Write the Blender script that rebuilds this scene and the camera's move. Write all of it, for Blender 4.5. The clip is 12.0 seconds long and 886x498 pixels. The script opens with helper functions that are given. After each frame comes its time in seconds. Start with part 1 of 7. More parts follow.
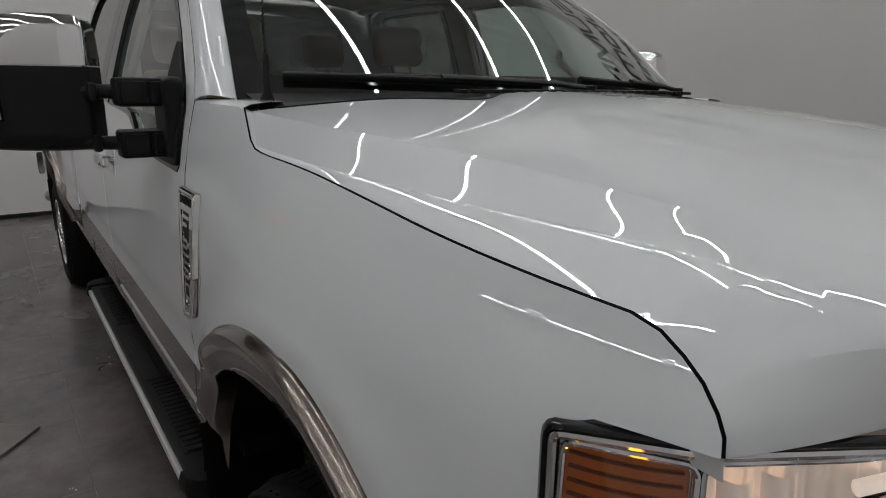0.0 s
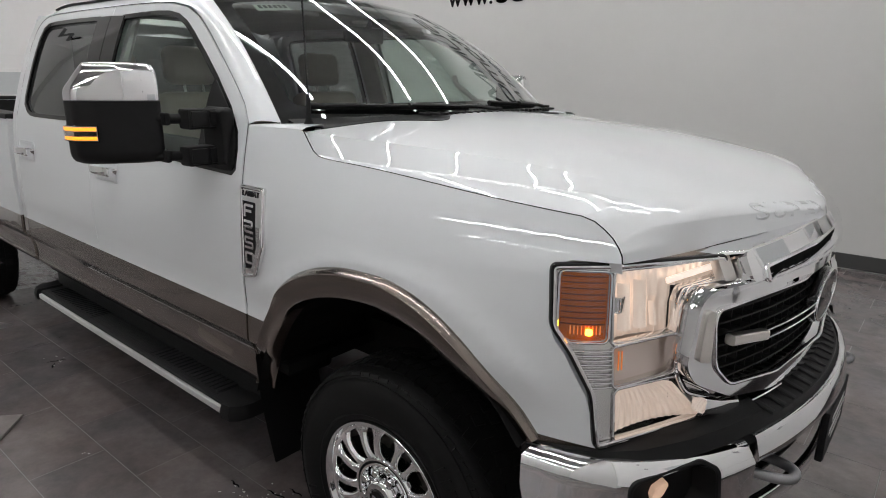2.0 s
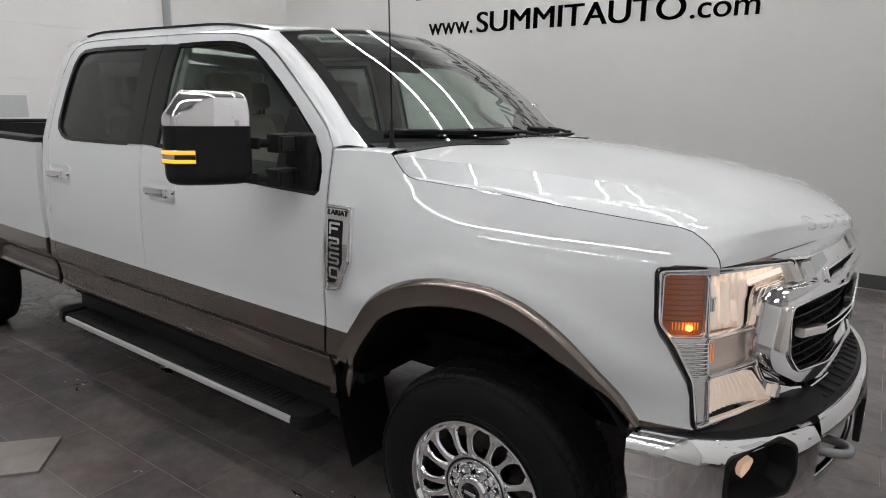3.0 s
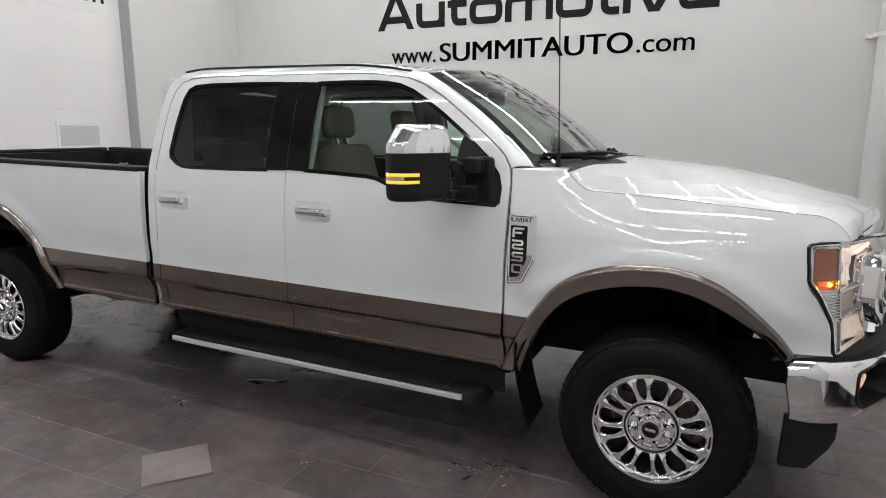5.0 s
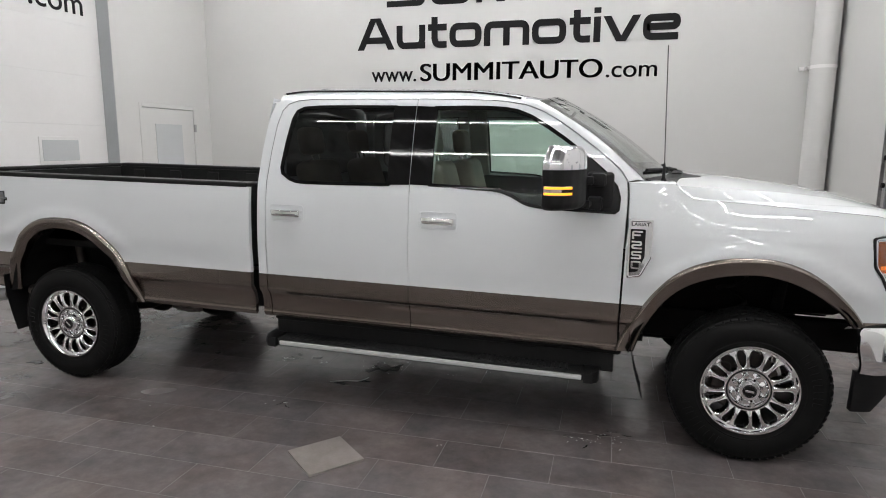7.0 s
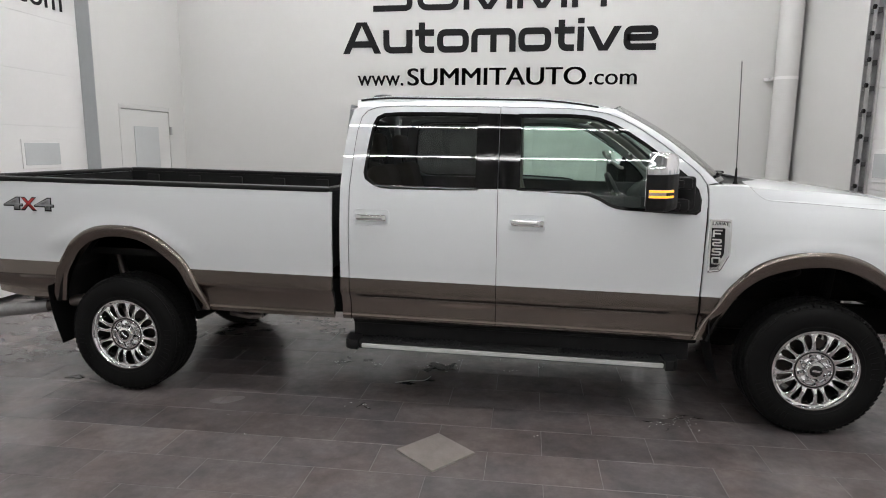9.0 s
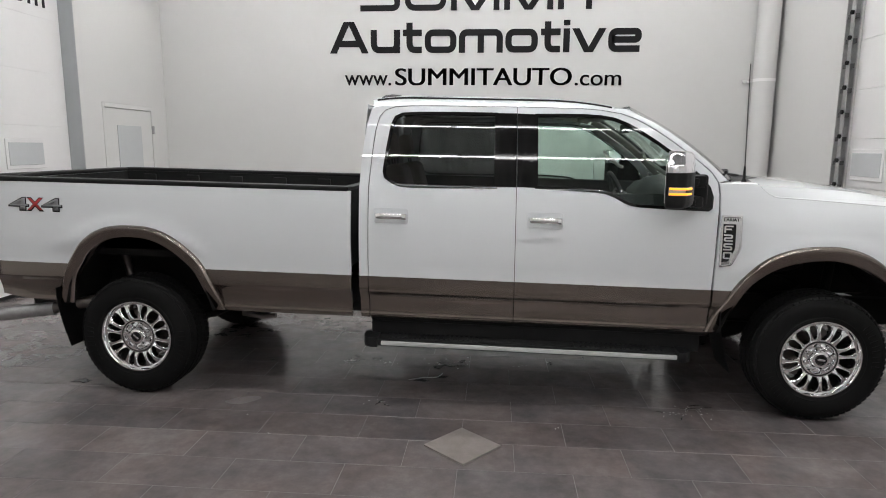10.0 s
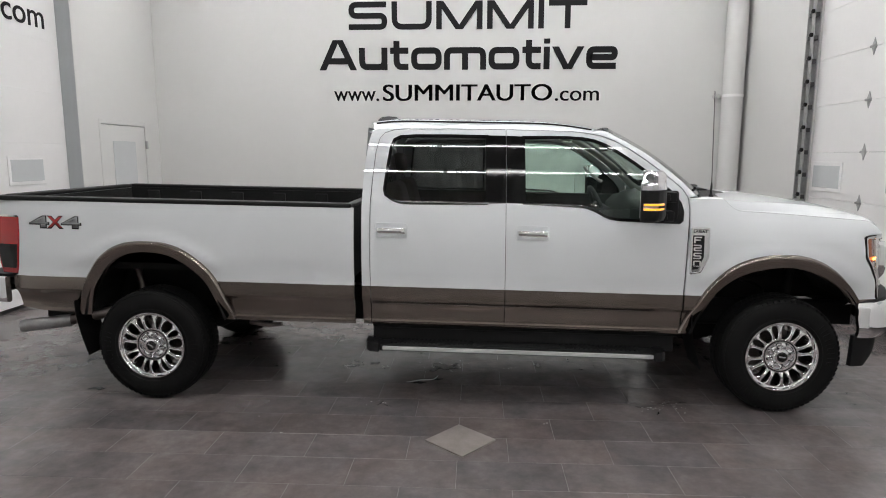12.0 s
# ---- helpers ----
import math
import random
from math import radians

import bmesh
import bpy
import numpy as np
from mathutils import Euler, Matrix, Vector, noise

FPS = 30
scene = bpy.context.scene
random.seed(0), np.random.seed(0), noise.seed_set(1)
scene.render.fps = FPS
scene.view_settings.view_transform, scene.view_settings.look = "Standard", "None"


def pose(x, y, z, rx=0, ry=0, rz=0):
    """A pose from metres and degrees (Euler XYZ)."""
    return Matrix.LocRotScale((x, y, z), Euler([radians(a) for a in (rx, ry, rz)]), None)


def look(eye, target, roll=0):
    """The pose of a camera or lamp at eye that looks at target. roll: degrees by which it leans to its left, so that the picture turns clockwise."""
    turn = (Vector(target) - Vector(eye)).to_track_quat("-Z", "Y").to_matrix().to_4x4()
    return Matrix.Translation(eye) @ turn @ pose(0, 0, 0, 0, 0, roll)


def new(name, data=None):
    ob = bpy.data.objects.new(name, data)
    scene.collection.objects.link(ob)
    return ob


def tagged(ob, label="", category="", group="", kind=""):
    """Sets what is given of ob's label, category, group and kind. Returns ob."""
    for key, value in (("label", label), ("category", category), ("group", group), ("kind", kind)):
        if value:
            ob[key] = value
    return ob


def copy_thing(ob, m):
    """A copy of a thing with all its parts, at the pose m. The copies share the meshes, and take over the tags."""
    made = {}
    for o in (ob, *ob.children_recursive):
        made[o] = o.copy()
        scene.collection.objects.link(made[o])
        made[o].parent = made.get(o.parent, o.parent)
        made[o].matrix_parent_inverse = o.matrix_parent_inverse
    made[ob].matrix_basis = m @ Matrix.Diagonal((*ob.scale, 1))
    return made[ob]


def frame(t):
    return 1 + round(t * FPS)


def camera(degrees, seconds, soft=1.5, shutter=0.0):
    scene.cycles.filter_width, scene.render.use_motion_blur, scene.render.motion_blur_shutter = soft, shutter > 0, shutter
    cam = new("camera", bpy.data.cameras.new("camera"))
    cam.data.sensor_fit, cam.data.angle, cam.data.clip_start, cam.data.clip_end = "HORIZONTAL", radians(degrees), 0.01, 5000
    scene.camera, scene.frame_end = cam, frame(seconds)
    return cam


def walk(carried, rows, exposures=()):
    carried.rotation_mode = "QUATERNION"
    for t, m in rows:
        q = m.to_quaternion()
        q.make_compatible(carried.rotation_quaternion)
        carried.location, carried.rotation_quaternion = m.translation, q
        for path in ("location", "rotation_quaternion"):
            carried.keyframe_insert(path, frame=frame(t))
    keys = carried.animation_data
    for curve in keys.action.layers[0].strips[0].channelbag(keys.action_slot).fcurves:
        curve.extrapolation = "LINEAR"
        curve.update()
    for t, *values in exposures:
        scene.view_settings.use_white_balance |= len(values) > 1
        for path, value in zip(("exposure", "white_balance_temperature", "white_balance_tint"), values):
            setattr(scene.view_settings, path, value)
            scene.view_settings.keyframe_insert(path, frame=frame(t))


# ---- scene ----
cam = camera(71.0, 12.0, soft=1.0)
PATH = [
    (0, (0.877, -1.319, 1.55), (-0.684, -0.183, 1.029), 0.9),
    (0.5, (0.965, -1.485, 1.533), (-0.506, -0.239, 1.0), 0.4),
    (1, (1.068, -1.677, 1.561), (-0.254, -0.275, 1.026), 0.3),
    (1.5, (1.148, -1.895, 1.605), (-0.105, -0.431, 1.068), 0.4),
    (2, (1.185, -2.129, 1.633), (-0.048, -0.64, 1.122), 0.6),
    (2.5, (1.08, -2.303, 1.629), (-0.119, -0.77, 1.17), 0.7),
    (3, (0.957, -2.541, 1.642), (-0.162, -0.943, 1.203), 0.9),
    (3.2, (0.897, -2.703, 1.652), (-0.183, -1.079, 1.21), 0.8),
    (5, (0.21, -3.601, 1.664), (-0.602, -1.812, 1.291), 0.1),
    (5.5, (0.036, -3.822, 1.682), (-0.706, -2.0, 1.323), 0.2),
    (6, (-0.196, -4.006, 1.664), (-0.858, -2.151, 1.316), 0.4),
    (6.5, (-0.476, -4.192, 1.654), (-1.059, -2.309, 1.316), 0.4),
    (7, (-0.755, -4.434, 1.693), (-1.271, -2.531, 1.362), 0.3),
    (9, (-1.72, -4.791, 1.712), (-1.989, -2.836, 1.388), 0.4),
    (9.5, (-1.923, -4.802, 1.703), (-2.136, -2.84, 1.377), 0.5),
    (10, (-2.048, -4.886, 1.704), (-2.21, -2.919, 1.381), 0.4),
    (10.5, (-2.073, -5.05, 1.754), (-2.217, -3.082, 1.431), 0.2),
    (11, (-2.118, -5.183, 1.77), (-2.243, -3.213, 1.449), 0.3),
    (11.5, (-2.129, -5.215, 1.777), (-2.241, -3.242, 1.468), 0.2),
    (12, (-2.129, -5.233, 1.789), (-2.229, -3.258, 1.489), 0.1),
]
walk(cam, [(t, look(eye, target, roll)) for t, eye, target, roll in PATH], exposures=[(0, -0.80), (0.5, -0.58), (1.0, -0.34), (1.5, -0.18), (2.0, 0.03), (2.5, 0.11), (3.0, 0.09), (5, 0.31), (7, 0.36), (10, 0.35), (12, 0.31)])

# ---- world and lamps ----
ROOM = pose(0, 0, 0)
CEIL = 5.2
LAMP_POWER = 57.5
world = bpy.data.worlds.new("world")
world.use_nodes = True
world.node_tree.nodes["Background"].inputs[0].default_value = (0.5, 0.52, 0.55, 1)
world.node_tree.nodes["Background"].inputs[1].default_value = 0.05
scene.world = world

# ---- materials ----
def node(nt, kind, **inputs):
    n = nt.nodes.new(kind)
    for key, value in inputs.items():
        n.inputs[key.replace("_", " ")].default_value = value
    return n


def material(name, colour, rough=0.5, metal=0.0, coat=0.0, vary=0.0, scale=6.0, bump=0.0, bump_scale=80.0, spec=0.5, rough_vary=0.0, coat_rough=0.03):
    """A Principled material with two scales of variation in colour and gloss and a fine relief."""
    m = bpy.data.materials.new(name)
    m.use_nodes = True
    nt = m.node_tree
    p = nt.nodes["Principled BSDF"]
    p.inputs["Base Color"].default_value = (*colour, 1)
    p.inputs["Roughness"].default_value = rough
    p.inputs["Metallic"].default_value = metal
    p.inputs["Coat Weight"].default_value = coat
    p.inputs["Coat Roughness"].default_value = coat_rough
    p.inputs["Specular IOR Level"].default_value = spec
    coord = nt.nodes.new("ShaderNodeTexCoord")
    if vary or rough_vary:
        big = node(nt, "ShaderNodeTexNoise", Scale=scale, Detail=6.0, Roughness=0.6)
        small = node(nt, "ShaderNodeTexNoise", Scale=scale * 14, Detail=3.0)
        nt.links.new(coord.outputs["Object"], big.inputs["Vector"])
        nt.links.new(coord.outputs["Object"], small.inputs["Vector"])
        mix = node(nt, "ShaderNodeMath")
        mix.operation = "MULTIPLY_ADD"
        nt.links.new(small.outputs[0], mix.inputs[0])
        mix.inputs[1].default_value = 0.35
        nt.links.new(big.outputs[0], mix.inputs[2])
        if vary:
            ramp = nt.nodes.new("ShaderNodeMapRange")
            ramp.inputs[1].default_value, ramp.inputs[2].default_value = 0.35, 1.0
            ramp.inputs[3].default_value, ramp.inputs[4].default_value = 1 - vary, 1 + vary
            nt.links.new(mix.outputs[0], ramp.inputs[0])
            mul = nt.nodes.new("ShaderNodeVectorMath")
            mul.operation = "SCALE"
            mul.inputs[0].default_value = colour
            nt.links.new(ramp.outputs[0], mul.inputs["Scale"])
            nt.links.new(mul.outputs[0], p.inputs["Base Color"])
        if rough_vary:
            rr = nt.nodes.new("ShaderNodeMapRange")
            rr.inputs[1].default_value, rr.inputs[2].default_value = 0.35, 1.0
            rr.inputs[3].default_value, rr.inputs[4].default_value = rough - rough_vary, rough + rough_vary
            nt.links.new(mix.outputs[0], rr.inputs[0])
            nt.links.new(rr.outputs[0], p.inputs["Roughness"])
    if bump:
        fine = node(nt, "ShaderNodeTexNoise", Scale=bump_scale, Detail=4.0)
        nt.links.new(coord.outputs["Object"], fine.inputs["Vector"])
        b = nt.nodes.new("ShaderNodeBump")
        b.inputs["Strength"].default_value = bump
        b.inputs["Distance"].default_value = 0.004
        nt.links.new(fine.outputs[0], b.inputs["Height"])
        nt.links.new(b.outputs[0], p.inputs["Normal"])
    return m


def glass(name, tint, facing=0.075, bend=4.2):
    """A thin pane: tinted see-through with the mirror gloss of its two faces, stronger towards the edge-on view."""
    m = bpy.data.materials.new(name)
    m.use_nodes = True
    nt = m.node_tree
    nt.nodes.remove(nt.nodes["Principled BSDF"])
    out = nt.nodes["Material Output"]
    clear = nt.nodes.new("ShaderNodeBsdfTransparent")
    clear.inputs[0].default_value = (*tint, 1)
    shine = nt.nodes.new("ShaderNodeBsdfGlossy")
    shine.inputs["Roughness"].default_value = 0.004
    layer = nt.nodes.new("ShaderNodeLayerWeight")
    layer.inputs[0].default_value = 0.5
    power = nt.nodes.new("ShaderNodeMath")
    power.operation = "POWER"
    power.inputs[1].default_value = bend
    nt.links.new(layer.outputs["Facing"], power.inputs[0])
    gain = nt.nodes.new("ShaderNodeMath")
    gain.operation = "MULTIPLY_ADD"
    gain.inputs[1].default_value = 1 - facing
    gain.inputs[2].default_value = facing
    nt.links.new(power.outputs[0], gain.inputs[0])
    mix = nt.nodes.new("ShaderNodeMixShader")
    nt.links.new(gain.outputs[0], mix.inputs[0])
    nt.links.new(clear.outputs[0], mix.inputs[1])
    nt.links.new(shine.outputs[0], mix.inputs[2])
    nt.links.new(mix.outputs[0], out.inputs[0])
    return m


def glow(name, colour, strength):
    m = bpy.data.materials.new(name)
    m.use_nodes = True
    p = m.node_tree.nodes["Principled BSDF"]
    p.inputs["Base Color"].default_value = (*colour, 1)
    p.inputs["Emission Color"].default_value = (*colour, 1)
    p.inputs["Emission Strength"].default_value = strength
    return m


WHITE = material("white_paint", (0.765, 0.787, 0.805), 0.5, coat=1.0, coat_rough=0.004, spec=0.2)
WHITE.node_tree.nodes["Principled BSDF"].inputs["Coat IOR"].default_value = 1.76
BROWN = material("bronze_paint", (0.212, 0.176, 0.152), 0.23, metal=1.0, coat=1.0, coat_rough=0.02, vary=0.05, scale=300)
CHROME = material("chrome", (0.90, 0.90, 0.91), 0.045, metal=1.0)
SATIN = material("brushed_aluminium", (0.66, 0.66, 0.66), 0.42, metal=0.45, bump=0.05, bump_scale=200)
BLACK = material("black_plastic", (0.011, 0.011, 0.0115), 0.52, spec=0.22, vary=0.2, scale=9, bump=0.12, bump_scale=500)
GLOSSBLACK = material("gloss_black", (0.006, 0.006, 0.006), 0.05, spec=0.42)
DARK = material("dark_underbody", (0.011, 0.011, 0.011), 0.8, spec=0.15, vary=0.35, scale=7)
TYRE = material("tyre_rubber", (0.0065, 0.0065, 0.0065), 0.66, spec=0.16, vary=0.2, scale=8, bump=0.15, bump_scale=160)
BARREL = material("wheel_barrel", (0.03, 0.03, 0.03), 0.45, metal=0.5)
IRON = material("brake_iron", (0.16, 0.14, 0.13), 0.5, metal=0.8, vary=0.3, scale=20)
WINDSHIELD = glass("windshield_glass", (0.84, 0.90, 0.87), 0.17, 2.8)
FRONTGLASS = glass("door_glass", (0.755, 0.885, 0.815), 0.075)
PRIVACY = glass("privacy_glass", (0.235, 0.25, 0.245), 0.075)
LENS = glass("clear_lens", (0.97, 0.97, 0.97), 0.05)
AMBER = material("amber_lens", (0.34, 0.062, 0.003), 0.12, coat=1.0, vary=0.15, scale=40)
lit = AMBER.node_tree.nodes["Principled BSDF"]
lit.inputs["Emission Color"].default_value = (1.0, 0.30, 0.01, 1)
lit.inputs["Emission Strength"].default_value = 0.035
AMBER_DARK = material("amber_rib", (0.12, 0.022, 0.002), 0.2, coat=1.0)
RED = material("red_lens", (0.42, 0.008, 0.01), 0.1, coat=1.0)
LINER = material("bed_liner", (0.009, 0.009, 0.009), 0.7, spec=0.25, vary=0.3, scale=12, bump=0.5, bump_scale=260)
LEATHER = material("tan_leather", (0.30, 0.255, 0.21), 0.5, vary=0.15, scale=5, bump=0.15, bump_scale=120)
DASH = material("dark_dash", (0.03, 0.03, 0.032), 0.6, vary=0.15, scale=10, bump=0.1, bump_scale=300)
WALLPAINT = material("wall_paint", (0.615, 0.611, 0.600), 0.55, vary=0.025, scale=0.8, bump=0.05, bump_scale=60, rough_vary=0.06)
DOORPAINT = material("door_paint", (0.78, 0.77, 0.765), 0.45, vary=0.03, scale=1.5, bump=0.04, bump_scale=40)
GREYPAINT = material("grey_paint", (0.40, 0.42, 0.43), 0.5, vary=0.04, scale=2)
LETTER = material("sign_letter", (0.010, 0.010, 0.011), 0.5, spec=0.15)
CEILPAINT = material("ceiling_paint", (0.42, 0.42, 0.42), 0.7, vary=0.06, scale=2)
BASEMAT = material("baseboard_rubber", (0.06, 0.06, 0.06), 0.5, vary=0.1, scale=4)
GROUT = material("grout", (0.165, 0.152, 0.148), 0.6, vary=0.3, scale=6)
GALV = material("galvanised_steel", (0.42, 0.42, 0.42), 0.38, metal=0.9, vary=0.2, scale=25)
FROST = material("frosted_pane", (0.55, 0.57, 0.58), 0.25, coat=0.3, vary=0.04, scale=3)
LED = glow("led_strip", (1.0, 0.997, 0.995), LAMP_POWER)
# near-black for strips that draw the shade in panel gaps
GAP_BLACK = material("gap_black", (0.006, 0.006, 0.006), 0.9, spec=0.05)
CLEARPLASTIC = material("silvered_plastic", (0.62, 0.61, 0.60), 0.25, metal=0.35, coat=0.6)


def tile_material():
    """Dark slate-look porcelain: tone differs a little from tile to tile, cloudy stains, dull scuffs in the polish."""
    m = material("slate_tile", (0.085, 0.078, 0.075), 0.25, bump=0.05, bump_scale=28)
    nt = m.node_tree
    p = nt.nodes["Principled BSDF"]
    info = nt.nodes.new("ShaderNodeObjectInfo")
    geo = nt.nodes.new("ShaderNodeNewGeometry")
    cloud = node(nt, "ShaderNodeTexNoise", Scale=2.6, Detail=5.0, Roughness=0.6, Distortion=0.3)
    grain = node(nt, "ShaderNodeTexNoise", Scale=9.0, Detail=7.0, Roughness=0.72)
    smear = node(nt, "ShaderNodeTexNoise", Scale=1.0, Detail=1.5, Roughness=0.5, Distortion=0.1)
    stretch = nt.nodes.new("ShaderNodeMapping")
    stretch.inputs["Scale"].default_value = (0.9, 1.4, 1.0)
    stretch.inputs["Rotation"].default_value = (0, 0, 0.35)
    nt.links.new(geo.outputs["Position"], stretch.inputs["Vector"])
    nt.links.new(stretch.outputs[0], smear.inputs["Vector"])
    nt.links.new(geo.outputs["Position"], cloud.inputs["Vector"])
    nt.links.new(geo.outputs["Position"], grain.inputs["Vector"])

    def combine(a, factor, b):
        n = nt.nodes.new("ShaderNodeMath")
        n.operation = "MULTIPLY_ADD"
        n.inputs[1].default_value = factor
        nt.links.new(a, n.inputs[0])
        nt.links.new(b, n.inputs[2])
        return n.outputs[0]
    soft_cloud = nt.nodes.new("ShaderNodeMath")
    soft_cloud.operation = "MULTIPLY"
    soft_cloud.inputs[1].default_value = 0.55
    nt.links.new(cloud.outputs[0], soft_cloud.inputs[0])
    tone = combine(grain.outputs[0], 0.50, soft_cloud.outputs[0])
    rnd = nt.nodes.new("ShaderNodeMath")
    rnd.operation = "ADD"
    nt.links.new(info.outputs["Random"], rnd.inputs[0])
    nt.links.new(geo.outputs["Random Per Island"], rnd.inputs[1])
    fract = nt.nodes.new("ShaderNodeMath")
    fract.operation = "FRACT"
    nt.links.new(rnd.outputs[0], fract.inputs[0])
    tone = combine(fract.outputs[0], 0.07, tone)
    tone = combine(smear.outputs[0], 0.12, tone)
    level = nt.nodes.new("ShaderNodeMapRange")
    level.inputs[1].default_value, level.inputs[2].default_value = 0.45, 0.83
    nt.links.new(tone, level.inputs[0])
    ramp = nt.nodes.new("ShaderNodeValToRGB")
    e = ramp.color_ramp.elements
    e[0].position, e[0].color = 0.0, (0.092, 0.082, 0.083, 1)
    e[1].position, e[1].color = 0.95, (0.208, 0.183, 0.177, 1)
    middle = ramp.color_ramp.elements.new(0.5)
    middle.color = (0.148, 0.129, 0.126, 1)
    nt.links.new(level.outputs[0], ramp.inputs[0])
    rust = node(nt, "ShaderNodeTexNoise", Scale=1.9, Detail=4.0, Roughness=0.62, Distortion=0.5)
    nt.links.new(geo.outputs["Position"], rust.inputs["Vector"])
    hue = combine(fract.outputs[0], 0.16, rust.outputs[0])
    tint = nt.nodes.new("ShaderNodeValToRGB")
    t = tint.color_ramp.elements
    t[0].position, t[0].color = 0.40, (0.93, 0.96, 1.0, 1)
    t[1].position, t[1].color = 0.78, (1.03, 0.965, 0.945, 1)
    nt.links.new(hue, tint.inputs[0])
    tinted = nt.nodes.new("ShaderNodeVectorMath")
    tinted.operation = "MULTIPLY"
    nt.links.new(ramp.outputs[0], tinted.inputs[0])
    nt.links.new(tint.outputs[0], tinted.inputs[1])
    nt.links.new(tinted.outputs[0], p.inputs["Base Color"])
    gloss = nt.nodes.new("ShaderNodeMapRange")
    gloss.inputs[1].default_value, gloss.inputs[2].default_value = 0.20, 0.80
    gloss.inputs[3].default_value, gloss.inputs[4].default_value = 0.17, 0.29
    nt.links.new(smear.outputs[0], gloss.inputs[0])
    nt.links.new(gloss.outputs[0], p.inputs["Roughness"])
    p.inputs["Specular IOR Level"].default_value = 0.95
    return m


TILE = tile_material()

# ---- building helpers ----
RAKE = 0.0178          # the body stands higher at the tail


def thing(name, label, category, group="", kind="", at=None):
    ob = new(name)
    ob.empty_display_size = 0.2
    if at is not None:
        ob.matrix_world = at
    return tagged(ob, label, category, group, kind)


def finish(name, mesh, mat, parent, label=""):
    for one in (mat if isinstance(mat, (tuple, list)) else (mat,)):
        mesh.materials.append(one)
    ob = new(name, mesh)
    if parent is not None:
        ob.parent = parent
    if label:
        ob["label"] = label
    return ob


def part(name, bm, mat, parent, label="", raked=False, smooth=35, m=None, side=1):
    """Links a bmesh as one mesh object under a thing or part. side=-1 mirrors it to the other flank."""
    if m is not None:
        bm.transform(m)
    if side < 0:
        for v in bm.verts:
            v.co.y = -v.co.y
        bmesh.ops.reverse_faces(bm, faces=bm.faces)
    if raked:
        for v in bm.verts:
            v.co.z -= RAKE * v.co.x
    mesh = bpy.data.meshes.new(name)
    bm.normal_update()
    if smooth:
        limit = radians(smooth)
        for f in bm.faces:
            f.smooth = True
        for e in bm.edges:
            if len(e.link_faces) == 2 and e.calc_face_angle(0) > limit:
                e.smooth = False
    weighted = []
    if smooth and len(bm.faces) < 260:
        # large faces keep their own direction beside small bevels
        limit = math.cos(radians(smooth))
        area = {f: f.calc_area() for f in bm.faces}
        for f in bm.faces:
            for v in f.verts:
                n = Vector((0, 0, 0))
                for g in v.link_faces:
                    if g.normal.dot(f.normal) > limit:
                        n += g.normal * area[g]
                weighted.append(tuple(n.normalized()) if n.length > 1e-12 else tuple(f.normal))
    bm.to_mesh(mesh)
    bm.free()
    if weighted:
        mesh.normals_split_custom_set(weighted)
    return finish(name, mesh, mat, parent, label)


def box(x0, x1, y0, y1, z0, z1, bevel=0.0, seg=2, bm=None):
    bm = bm or bmesh.new()
    r = bmesh.ops.create_cube(bm, size=1)
    for v in r["verts"]:
        v.co = Vector(((x0 + x1) / 2 + v.co.x * (x1 - x0), (y0 + y1) / 2 + v.co.y * (y1 - y0), (z0 + z1) / 2 + v.co.z * (z1 - z0)))
    if bevel:
        es = list({e for v in r["verts"] for e in v.link_edges})
        bmesh.ops.bevel(bm, geom=es, offset=bevel, segments=seg, profile=0.5, affect="EDGES")
    return bm


def curve(points):
    """A smooth function through (t, value) points, with no overshoot."""
    ts = np.array([p[0] for p in points], float)
    vs = np.array([p[1] for p in points], float)
    h = np.diff(ts)
    d = np.diff(vs) / h
    m = np.zeros(len(ts))
    m[0], m[-1] = d[0], d[-1]
    for i in range(1, len(ts) - 1):
        if d[i - 1] * d[i] > 0:
            w1, w2 = 2 * h[i] + h[i - 1], h[i] + 2 * h[i - 1]
            m[i] = (w1 + w2) / (w1 / d[i - 1] + w2 / d[i])

    def f(t):
        if t <= ts[0]:
            return float(vs[0] + m[0] * (t - ts[0]))
        if t >= ts[-1]:
            return float(vs[-1] + m[-1] * (t - ts[-1]))
        i = int(np.searchsorted(ts, t)) - 1
        u = (t - ts[i]) / h[i]
        a, b, c, e = 2 * u**3 - 3 * u**2 + 1, u**3 - 2 * u**2 + u, -2 * u**3 + 3 * u**2, u**3 - u**2
        return float(a * vs[i] + b * h[i] * m[i] + c * vs[i + 1] + e * h[i] * m[i + 1])
    return f


def round_path(points, closed=False, n=6, r=0.02):
    """A polyline with its corners rounded: r metres or per-point."""
    out = []
    k = len(points)
    pts = [Vector(p) for p in points]
    for i, p in enumerate(pts):
        if not closed and i in (0, k - 1):
            out.append(p)
            continue
        a, b = pts[i - 1], pts[(i + 1) % k]
        rr = r[i] if isinstance(r, (list, tuple)) else r
        rr = min(rr, (a - p).length * 0.49, (b - p).length * 0.49)
        if rr <= 1e-5:
            out.append(p)
            continue
        s, e = p + (a - p).normalized() * rr, p + (b - p).normalized() * rr
        for j in range(n + 1):
            t = j / n
            out.append((1 - t) ** 2 * s + 2 * t * (1 - t) * p + t * t * e)
    return out


